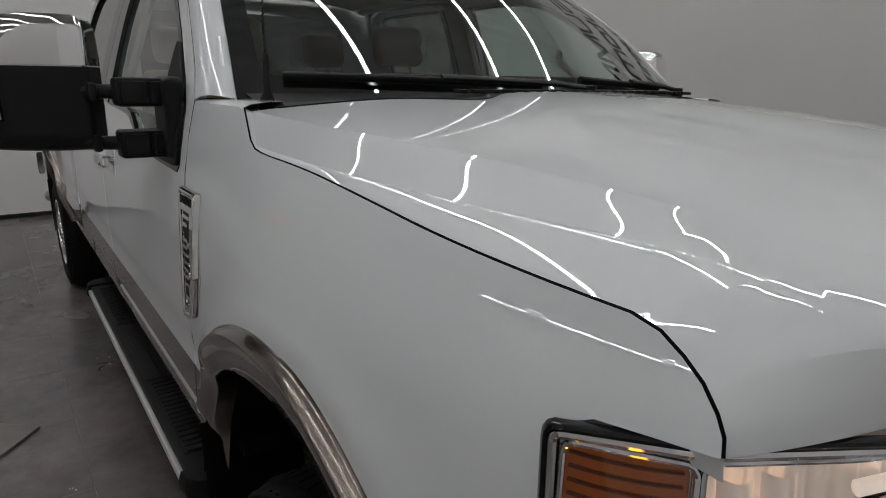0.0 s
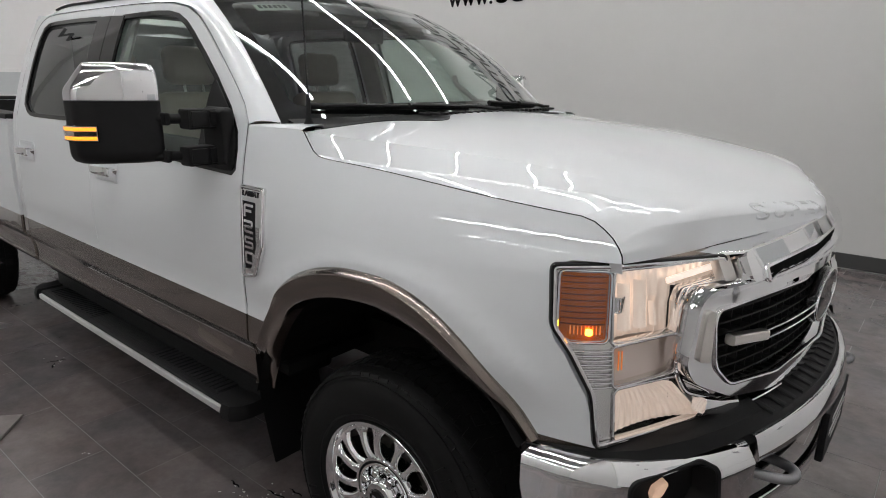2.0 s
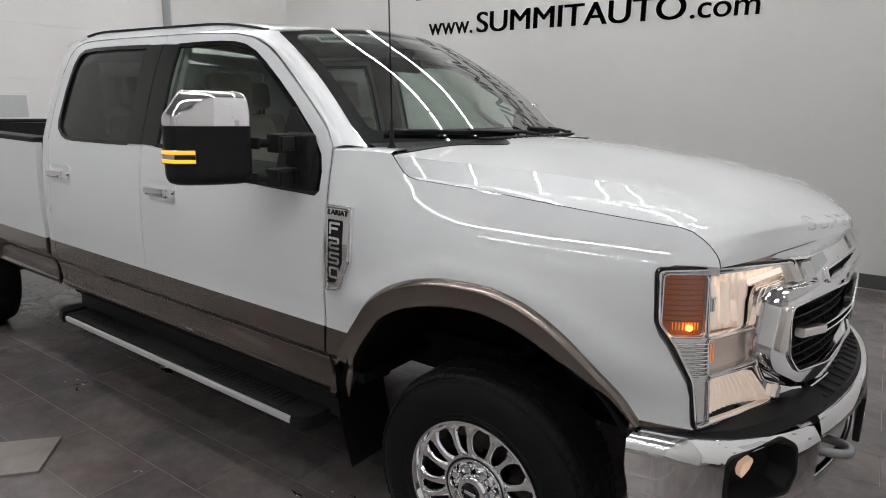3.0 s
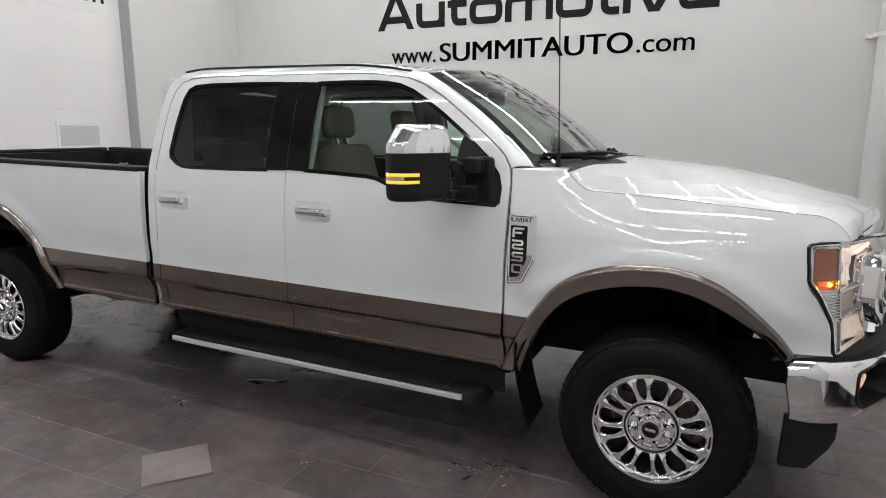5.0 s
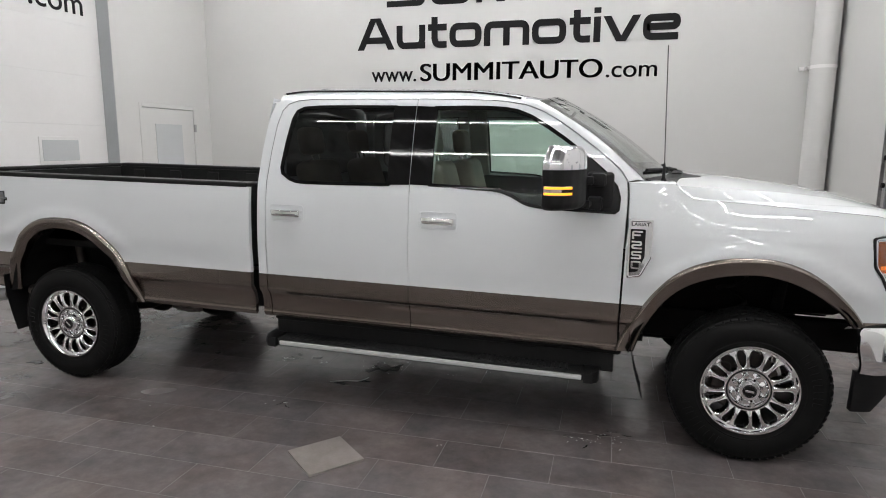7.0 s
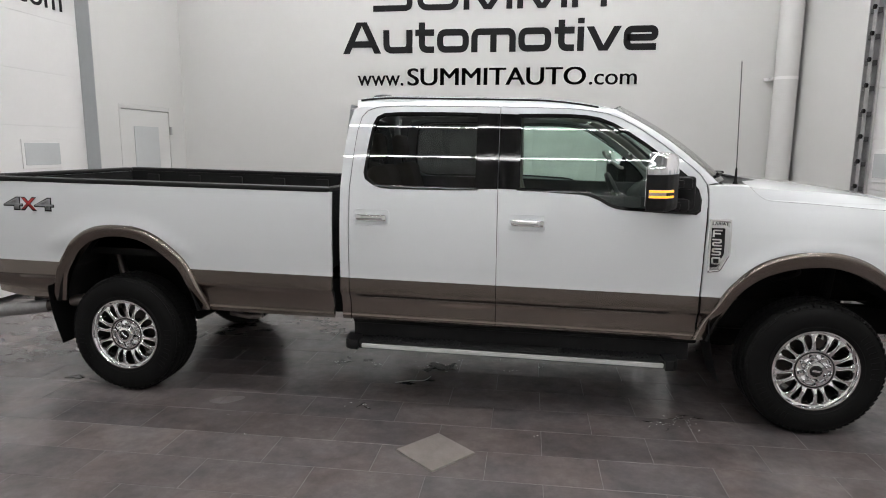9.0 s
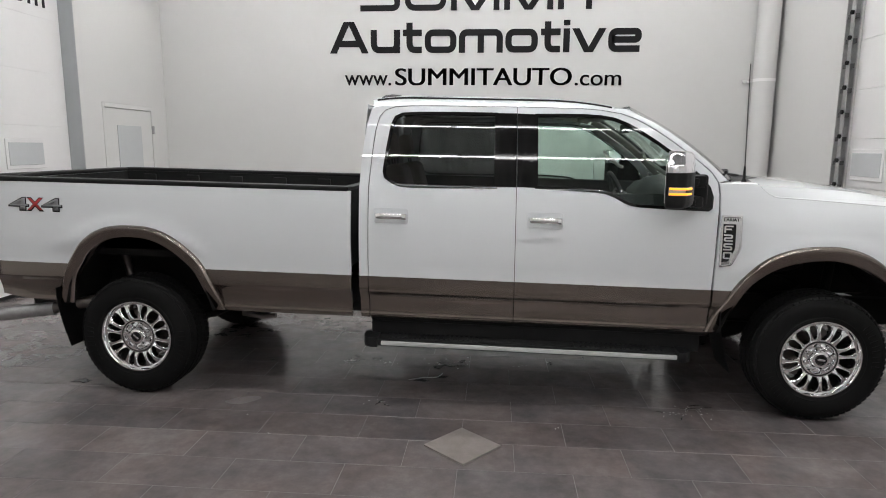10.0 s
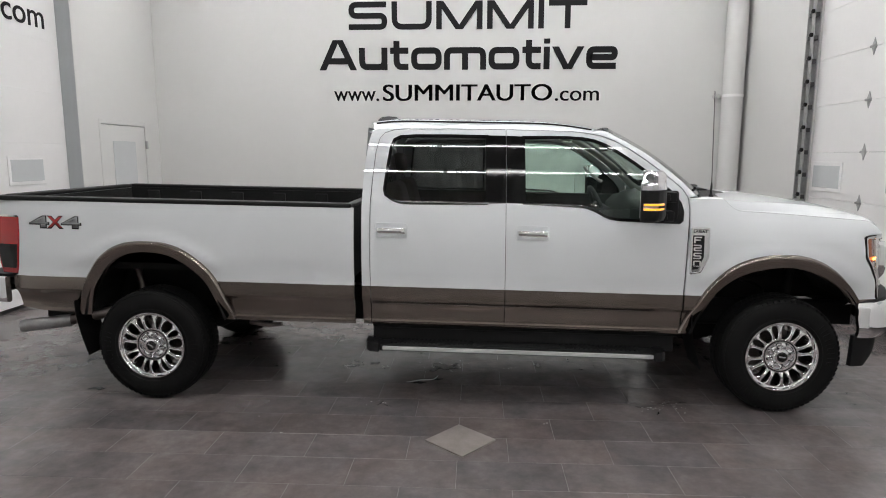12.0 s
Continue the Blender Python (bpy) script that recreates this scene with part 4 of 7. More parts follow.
both(cab_back)
bm = bmesh.new()
for sgn in (-1, 1):
    rows = []
    for z in np.linspace(0.58, 1.93, 28):
        w = side_w(-2.88, z) - 0.006
        inner = 0.60 if 1.42 < z < 1.86 else 0.0
        rows.append([(-2.905 + 0.03 * max(0.0, z - 1.4), sgn * y, z) for y in (w, w * 0.5 + inner * 0.5, inner)])
    grid_loft(rows, bm)
bmesh.ops.recalc_face_normals(bm, faces=bm.faces)
part("cab_back_wall", bm, WHITE, truck, raked=True)
part("rear_window", box(-2.905, -2.897, -0.60, 0.60, 1.42, 1.86), PRIVACY, truck, raked=True)

# ---- fender cap between fender, pillar foot and cowl ----
def fender_cap(s):
    inner_y = curve([(-0.668, -0.897), (-0.625, -0.870), (-0.583, -0.843), (-0.50, -0.815), (-0.42, -0.800)])
    inner_z = curve([(-0.668, 1.488), (-0.583, 1.494), (-0.50, 1.497), (-0.42, 1.496)])
    ztop = curve([(-0.667, 1.482), (-0.60, 1.484), (-0.50, 1.485), (-0.424, 1.485)])
    rows = []
    for x in np.linspace(-0.667, -0.426, 16):
        o = Vector(side(x, ztop(x)))
        inner = Vector((x, max(inner_y(x), o.y + 0.008), inner_z(x)))
        m = o.lerp(inner, 0.5) + Vector((0, -0.001, 0.003))
        rows.append([o + Vector((0, 0.0005, -0.002)), o.lerp(inner, 0.2) + Vector((0, 0, 0.003)), m, inner, inner + Vector((0, 0.01, -0.02))])
    bm = grid_loft(rows)
    bmesh.ops.recalc_face_normals(bm, faces=bm.faces)
    if sum(f.normal.z for f in bm.faces) < 0:
        bmesh.ops.reverse_faces(bm, faces=bm.faces)
    part("fender_cap", bm, WHITE, truck, raked=True, smooth=70, side=s)
    # thin near-black strip for the shaded seam under the pillar's foot
    a, b = Vector((-0.674, -0.906, 1.489)), Vector((-0.585, -0.851, 1.4955))
    part("pillar_seam", sweep([a, a.lerp(b, 0.5) + Vector((0, -0.003, 0.001)), b], 0.0009, 0.0009, up=(0, -0.5, 0.85), n=6), GAP_BLACK, truck, "dark seam under the pillar", raked=True, side=s)


both(fender_cap)
both(door_gap)

# ---- hood ----
def hood_crown(x):
    """The centre line of the hood, from the scuttle to the brow."""
    return 1.50276 - 0.07541 * x - 0.07212 * x**2 - 0.07956 * x**3


upper_line = curve([(-0.45, 0.868), (-0.207, 0.834), (0.15, 0.752), (0.507, 0.634), (0.632, 0.550), (0.82, 0.40)])
lower_line = curve([(-0.45, 0.892), (-0.123, 0.872), (0.27, 0.827), (0.512, 0.747), (0.68, 0.662), (0.82, 0.56)])


def nose_x(y):
    return 0.905 - 0.265 * ((abs(y) / 0.86) ** 2 + 0.012) ** 0.78


def hood_rim(x):
    return side_w(min(x, 0.60), hood_seam(x)) - 0.004


def shoulders(x):
    """Half widths of the upper and the lower shoulder line and of the rim."""
    rim = hood_rim(x)
    k1 = min(upper_line(x), rim - 0.030)
    k2 = min(max(lower_line(x), k1 + 0.014), rim - 0.010)
    return k1, k2, rim


def hood_top(x, y):
    """A gentle crown between two shoulder lines, a facet below them, and a shelf out to the seam."""
    a = abs(y)
    k1, k2, rim = shoulders(x)
    e = hood_seam(x)
    if a <= k1:
        return hood_crown(x) - 0.069 * a * a
    z1 = hood_crown(x) - 0.069 * k1 * k1
    shelf = 0.007 + 0.028 * smoothstep(-0.3, 0.6, x)
    z2 = e + min(shelf, (z1 - e) * 0.7)
    if x > 0.50:
        q = smoothstep(0.50, 0.82, x)
        z2 = z2 * (1 - q) + q * (z1 - 0.138 * k1 * (k2 - k1))
    if a <= k2:
        t = (a - k1) / (k2 - k1)
        return z1 + (z2 - z1) * t + 0.0012 * math.sin(math.pi * t)
    t = (a - k2) / max(1e-4, rim - k2)
    return z2 + (e - z2) * t ** 1.35


seam_t = [0.0, 0.16, 0.34, 0.52, 0.70, 0.85, 1.0]
seam_x = curve(list(zip(seam_t, (0.548, 0.575, 0.600, 0.622, 0.640, 0.650, 0.654))))
seam_z = curve(list(zip(seam_t, (1.3565, 1.349, 1.335, 1.319, 1.300, 1.285, 1.269))))


def spread(u, x):
    """The half width at u, so that fixed shares of u follow the shoulder lines."""
    k1, k2, rim = shoulders(x)
    a = abs(u)
    if a <= 0.6:
        y = k1 * a / 0.6
    elif a <= 0.84:
        y = k1 + (k2 - k1) * (a - 0.6) / 0.24
    else:
        y = k2 + (rim - k2) * (a - 0.84) / 0.16
    return math.copysign(y, u)


def cowl_front(y):
    """The front edge of the black cowl panel, with a tongue on each side."""
    a = abs(y) / 0.835
    return -0.425 + 0.085 * max(0.0, 1 - a * a) + 0.115 * math.exp(-((a - 0.48) / 0.13) ** 2)


def nose_base(u, t):
    """Down the nose: t from 0 at the brow to 1 at the lip."""
    r = 0.085
    brow = nose_x(spread(u, 0.55)) - r
    y = spread(u, brow)
    top = hood_top(brow, y)
    low = 1.263 + 0.022 * max(0.0, 1 - (y / 0.86) ** 2) ** 3
    drop = max(0.02, top - low)
    ang = min(1.0, t / 0.55) * math.pi / 2
    rz = min(0.045, drop * 0.8)
    x = brow + r * math.sin(ang)
    slope = (hood_top(brow, y) - hood_top(brow - 0.004, y)) / 0.004
    run = max(slope * r, -0.9 * rz)
    z = top + run * math.sin(ang) - (rz + run) * (1 - math.cos(ang))
    if t > 0.55:
        q = (t - 0.55) / 0.45
        x = brow + r + 0.006 * q
        z = top - rz - (drop - rz) * q
    return Vector((x, y, z))


def hood(u, v):
    """u across from rim to rim; v from 0 at the scuttle to 1 at the brow, then down the nose to 1.5."""
    if v <= 1:
        xr = cowl_front(spread(u, -0.36)) - 0.004
        brow = nose_x(spread(u, 0.55)) - 0.085
        x = xr + (brow - xr) * v
        y = spread(u, x)
        return (x, y, hood_top(x, y))
    t = (v - 1) / 0.5
    p = nose_base(u, t)
    e = smoothstep(0.70, 1.0, abs(u))
    if e > 0:
        rim = nose_base(1.0, t)
        sx, sz = seam_x(t), seam_z(t)
        d = Vector((sx, side_w(sx, sz) - 0.004, sz)) - rim
        d.y = math.copysign(1, u) * d.y
        p = p + d * e
    return (p.x, p.y, p.z)


hood_us = sorted({*np.linspace(-0.6, 0.6, 41).round(4), *np.linspace(0.6, 0.84, 13).round(4), *np.linspace(-0.84, -0.6, 13).round(4), *np.linspace(0.84, 1.0, 13).round(4), *np.linspace(-1.0, -0.84, 13).round(4)})
hood_vs = [*np.linspace(0.0, 0.96, 56), *np.linspace(0.975, 1.5, 30)]
rows = []
for v in hood_vs:
    row = [Vector(hood(u, v)) for u in hood_us]
    row = [row[0] + Vector((0, 0.006, -0.025))] + row + [row[-1] + Vector((0, -0.006, -0.025))]
    rows.append(row)
rows.append([p + Vector((-0.03, 0, 0.0)) for p in rows[-1]])
bm = grid_loft(rows)
bmesh.ops.recalc_face_normals(bm, faces=bm.faces)
if sum(f.normal.z for f in bm.faces) < 0:
    bmesh.ops.reverse_faces(bm, faces=bm.faces)
hood_ob = part("hood", bm, WHITE, truck, raked=True, smooth=9)


def true_normals(ob, columns, last):
    """Gives the top of the hood the exact directions of its surface, so that gloss runs smoothly over each facet."""
    mesh = ob.data
    normals = [tuple(n.vector) for n in mesh.corner_normals]
    h = 4e-5
    for f in mesh.polygons:
        ids = list(f.vertices)
        if max(i // columns for i in ids) > last or min(i % columns for i in ids) < 1 or max(i % columns for i in ids) > columns - 2:
            continue
        for k, i in zip(f.loop_indices, ids):
            x, y, _ = mesh.vertices[i].co.lerp(f.center, 0.06)
            gx = (hood_top(x + h, y) - hood_top(x - h, y)) / (2 * h) - RAKE
            gy = (hood_top(x, y + h) - hood_top(x, y - h)) / (2 * h)
            normals[k] = tuple(Vector((-gx, -gy, 1)).normalized())
    mesh.normals_split_custom_set(normals)


true_normals(hood_ob, len(hood_us) + 2, sum(1 for v in hood_vs if v <= 1) - 1)


def hood_gap(s):
    """The shut line between hood and fender, its shade drawn as a near-black strip."""
    pts = [(-0.424, 1.484), (-0.420, 1.480), (-0.395, 1.455), (-0.362, 1.425), (-0.335, 1.411), (-0.305, 1.406)] + [(x, hood_seam(x)) for x in np.linspace(-0.27, 0.545, 18)] + [(0.575, 1.349), (0.600, 1.335), (0.622, 1.319), (0.640, 1.300), (0.650, 1.285), (0.654, 1.270)]
    path = [Vector(side(x, z)) + Vector((0, 0.0034, -0.0002)) for x, z in pts]
    part("shut_line", sweep(path, 0.0019, 0.0014, up=(0, -0.55, 0.83), n=8), GAP_BLACK, truck, "dark shut line of the hood", raked=True, side=s)


both(hood_gap)

# ---- cargo bed ----
def bed_side(s):
    arch = mid(rear_out, rear_in, 0.5)
    outline = [(-2.972, 1.372), (-2.975, 1.0), (-2.977, 0.532), (-3.4, 0.530)] + [(-3.80, 0.532)] + arch[::-1] + [(-5.06, 0.545), (-5.30, 0.560), (-5.46, 0.580), (-5.475, 0.70), (-5.478, 0.80),
               (-5.470, 0.815), (-5.44, 0.83), (-5.425, 0.90), (-5.405, 1.02), (-5.395, 1.12), (-5.392, 1.24), (-5.40, 1.258), (-5.56, 1.262), (-5.58, 1.30), (-5.58, 1.372)]
    panel("bed_side", outline, side, (WHITE, BROWN), truck, OUT, step=(0.05, 0.035), depth=0.03, side=s, split=STRIPE)
    bm = box(-5.58, -2.985, -0.962, -0.845, 1.366, 1.398, 0.010, 3)
    part("bed_rail_cap", bm, BLACK, truck, "black plastic rail cap", raked=True, side=s)
    # inner wall with stake ribs
    bm = box(-5.55, -3.0, -0.80, -0.785, 0.88, 1.37)
    for x in np.arange(-5.3, -3.1, 0.42):
        box(x - 0.06, x + 0.06, -0.79, -0.765, 0.90, 1.345, 0.008, bm=bm)
    box(-5.0, -3.95, -0.80, -0.55, 0.88, 1.10, 0.03, bm=bm)
    part("bed_inner_wall", bm, LINER, truck, raked=True, side=s)
    for x in (-3.30, -5.25):
        t = bmesh.new()
        tube(round_path([(x - 0.04, -0.765, 1.25), (x - 0.04, -0.73, 1.25), (x + 0.04, -0.73, 1.25), (x + 0.04, -0.765, 1.25)], n=4, r=0.02), 0.007, 8, bm=t)
        part("tie_down", t, GALV, truck, raked=True, side=s)
    # tail lamp
    lamp = [(-5.398, 1.246), (-5.400, 1.12), (-5.410, 1.02), (-5.430, 0.90), (-5.446, 0.838), (-5.560, 0.838), (-5.575, 0.90), (-5.575, 1.246)]
    tail = panel("tail_lamp", lamp, side, RED, truck, OUT, step=(0.03, 0.05), depth=0.05, side=s, lift=0.006, label="red tail lamp lens")
    lower = [(-5.414, 1.05), (-5.432, 0.93), (-5.444, 0.875), (-5.556, 0.875), (-5.568, 0.93), (-5.568, 1.05)]
    panel("reversing_lens", lower, side, GLOSSBLACK, tail, OUT, step=(0.03, 0.05), depth=0.01, side=s, lift=0.009, label="dark smoked lower lens")


both(bed_side)
bm = box(-5.55, -2.99, -0.79, 0.79, 0.86, 0.885)
bed_floor = part("bed_floor", bm, LINER, truck, raked=True)
for y in np.arange(-0.7, 0.75, 0.14):
    part("bed_rib", box(-5.5, -3.02, y - 0.04, y + 0.04, 0.884, 0.897, 0.005), LINER, bed_floor, raked=True)
bm = box(-3.03, -2.985, -0.90, 0.90, 0.86, 1.372, 0.008)
part("bulkhead", bm, LINER, truck, raked=True)
part("bulkhead_cap", box(-3.05, -2.982, -0.86, 0.86, 1.368, 1.392, 0.008), BLACK, truck, raked=True)
tg = part("tailgate", box(-5.60, -5.53, -0.80, 0.80, 0.84, 1.37, 0.012, 3), WHITE, truck, "white closed tailgate", raked=True)
part("tailgate_liner", box(-5.529, -5.522, -0.78, 0.78, 0.89, 1.365, 0.002), LINER, tg, "black tailgate inner panel", raked=True)
part("tailgate_cap", box(-5.605, -5.525, -0.80, 0.80, 1.366, 1.398, 0.010, 3), BLACK, tg, raked=True)
bm = sweep(round_path([(-5.50, -0.985, 0.72), (-5.62, -0.975, 0.72), (-5.74, -0.88, 0.72), (-5.78, -0.5, 0.72), (-5.78, 0.5, 0.72), (-5.74, 0.88, 0.72), (-5.62, 0.975, 0.72), (-5.50, 0.985, 0.72)], n=4, r=0.06), 0.095, 0.025, up=(0, -1, 0.0001), n=12, power=5)
bmesh.ops.recalc_face_normals(bm, faces=bm.faces)
part("rear_bumper", bm, CHROME, truck, "chrome rear bumper", raked=True)
part("bumper_step", box(-5.76, -5.50, -0.93, 0.93, 0.80, 0.825, 0.008), BLACK, truck, raked=True)

# ---- wheels ----
def wheel_set():
    """One wheel, its axis along y, its outer face towards -y, the hub at the origin."""
    w = thing("wheel", "", "")
    prof = [(0.232, 0.10), (0.262, 0.128), (0.300, 0.139), (0.340, 0.139), (0.371, 0.130), (0.393, 0.112), (0.404, 0.095), (0.409, 0.05), (0.410, 0.0), (0.409, -0.05), (0.404, -0.095), (0.393, -0.112), (0.371, -0.130), (0.340, -0.139), (0.300, -0.139), (0.262, -0.130), (0.245, -0.118), (0.232, -0.105)]
    tyre = part("tyre", lathe(prof, 72), TYRE, w, "black all-terrain tyre", smooth=40)
    # tread blocks on the shoulders and across the crown
    bm = bmesh.new()
    n = 64
    for i in range(n):
        a = 2 * math.pi * i / n
        for y, hw, off, r in ((-0.108, 0.013, 0.0, 0.3865), (-0.058, 0.020, 0.5, 0.4055), (0.0, 0.020, 0.0, 0.4065), (0.058, 0.020, 0.5, 0.4055), (0.108, 0.013, 0.0, 0.3865)):
            b = a + off * 2 * math.pi / n
            tilt = 0.25 if y < 0 else -0.25
            m = Matrix.Rotation(-b, 4, "Y") @ Matrix.Translation((r, y, 0)) @ Matrix.Rotation(tilt, 4, "X") @ (Matrix.Rotation(-math.copysign(0.55, y), 4, "Z") if abs(y) > 0.1 else Matrix.Identity(4))
            r0 = bmesh.ops.create_cube(bm, size=1, matrix=m @ Matrix.Diagonal((0.012, hw * 2, 0.030, 1)))
    part("tread", bm, TYRE, tyre, smooth=0)
    # raised sidewall ribs and letter bars
    bm = lathe([(0.268, -0.132), (0.272, -0.1355), (0.276, -0.1345)], 72)
    lathe([(0.378, -0.1285), (0.383, -0.127), (0.382, -0.122)], 72, bm=bm)
    for k in range(26):
        if k % 13 > 8:
            continue
        a = 2 * math.pi * k / 60 + (2.2 if k > 12 else 0)
        m = Matrix.Rotation(-a, 4, "Y") @ Matrix.Translation((0.325, -0.1405, 0))
        bmesh.ops.create_cube(bm, size=1, matrix=m @ Matrix.Diagonal((0.045, 0.003, 0.007 if k % 3 else 0.016, 1)))
    part("sidewall_rib", bm, TYRE, tyre, smooth=40)
    # rim
    bm = lathe([(0.236, -0.098), (0.246, -0.112), (0.250, -0.126), (0.246, -0.134), (0.238, -0.134), (0.233, -0.126), (0.230, -0.119), (0.226, -0.118), (0.2215, -0.116), (0.219, -0.110), (0.218, -0.080)], 72)
    part("rim_lip", bm, CHROME, w, "chrome rim lip", smooth=50)
    bm = lathe([(0.216, -0.09), (0.205, -0.02), (0.205, 0.10), (0.235, 0.12)], 48)
    part("rim_barrel", bm, BARREL, w)
    bm = lathe([(0.0, 0.02), (0.175, 0.02), (0.175, 0.05), (0.0, 0.05)], 40)
    part("brake_disc", bm, IRON, w)
    part("caliper", box(-0.17, -0.08, -0.01, 0.09, -0.09, 0.09, 0.02), IRON, w)
    # sixteen spokes in pairs, flaring into the rim
    for i in range(16):
        a = 2 * math.pi * (i // 2 + 0.5) / 8 + (0.158 if i % 2 else -0.158)
        lean = 1 if i % 2 else -1
        bm = bmesh.new()
        rows = []
        for r, y, h, shift in ((0.106, -0.104, 0.0220, 0.0), (0.122, -0.113, 0.0205, 0.0), (0.136, -0.119, 0.0150, 0.0), (0.152, -0.122, 0.0128, 0.0), (0.176, -0.122, 0.0128, 0.0), (0.196, -0.119, 0.0150, 0.001), (0.208, -0.1175, 0.0230, 0.003), (0.216, -0.1160, 0.0300, 0.004), (0.226, -0.1135, 0.0340, 0.004)):
            c = shift * lean
            rows.append([(r, y + 0.045, c - h * 1.05), (r, y + 0.009, c - h), (r, y + 0.003, c - h * 0.86), (r, y - 0.0035, c - h * 0.55), (r, y - 0.0015, c), (r, y - 0.0035, c + h * 0.55), (r, y + 0.003, c + h * 0.86), (r, y + 0.009, c + h), (r, y + 0.045, c + h * 1.05)])
        grid_loft(rows, bm)
        bmesh.ops.recalc_face_normals(bm, faces=bm.faces)
        if sum(f.normal.y * f.calc_area() for f in bm.faces) > 0:
            bmesh.ops.reverse_faces(bm, faces=bm.faces)
        part("spoke", bm, CHROME, w, smooth=45, m=Matrix.Rotation(-a, 4, "Y"))
    part("groove", lathe([(0.1125, -0.108), (0.1125, -0.1125), (0.1075, -0.1125), (0.1075, -0.108)], 56), DARK, w, "dark groove round the hub")
    bm = lathe([(0.126, -0.06), (0.126, -0.108), (0.121, -0.114), (0.114, -0.114), (0.112, -0.109), (0.108, -0.109), (0.105, -0.115), (0.098, -0.115), (0.094, -0.108), (0.092, -0.096), (0.062, -0.096), (0.058, -0.125), (0.050, -0.136), (0.036, -0.138), (0.034, -0.134), (0.0, -0.134)], 48)
    part("hub", bm, CHROME, w, "chrome hub", smooth=40)
    for i in range(8):
        a = 2 * math.pi * (i + 0.5) / 8
        c = (0.078 * math.cos(a), 0, 0.078 * math.sin(a))
        bm = lathe([(0.0155, -0.088), (0.0155, -0.122), (0.011, -0.131), (0.0, -0.132)], 8, "y", c)
        part("lug_nut", bm, CHROME, w, smooth=40)
    bm = lathe([(0.0, -0.140), (0.028, -0.140), (0.033, -0.136)], 32)
    cap = part("hub_badge", bm, GLOSSBLACK, w, "dark oval badge on the hub")
    part("badge_bar", box(-0.022, 0.022, -0.143, -0.139, -0.006, 0.006, 0.002), CHROME, cap)
    return w


first_wheel = wheel_set()
first_wheel.parent = truck
first_wheel.matrix_basis = pose(0, -0.858, 0.412, 0, 7, 0)
for x, y, spin, yaw in ((-4.47, -0.845, 40, 0), (0.0, 0.858, 15, 180), (-4.47, 0.845, 70, 180)):
    copy_thing(first_wheel, pose(x, y, 0.412, 0, spin, yaw))


# ---- under the body ----
def arch_liner(s, outer, deep):
    """The dark wheel-house behind each arch."""
    rows = []
    for x, z in outer:
        rows.append([(x, -0.985, z), (x, -deep, z + 0.02)])
    bm = grid_loft(rows)
    face = [bm.verts.new((x, -deep, z + 0.02)) for x, z in outer]
    bm.faces.new(face)
    part("wheel_house", bm, DARK, truck, raked=True, smooth=0, side=s)


for s in (1, -1):
    arch_liner(s, mid(front_out, front_in, 0.75), 0.42)
    arch_liner(s, mid(rear_out, rear_in, 0.75), 0.50)


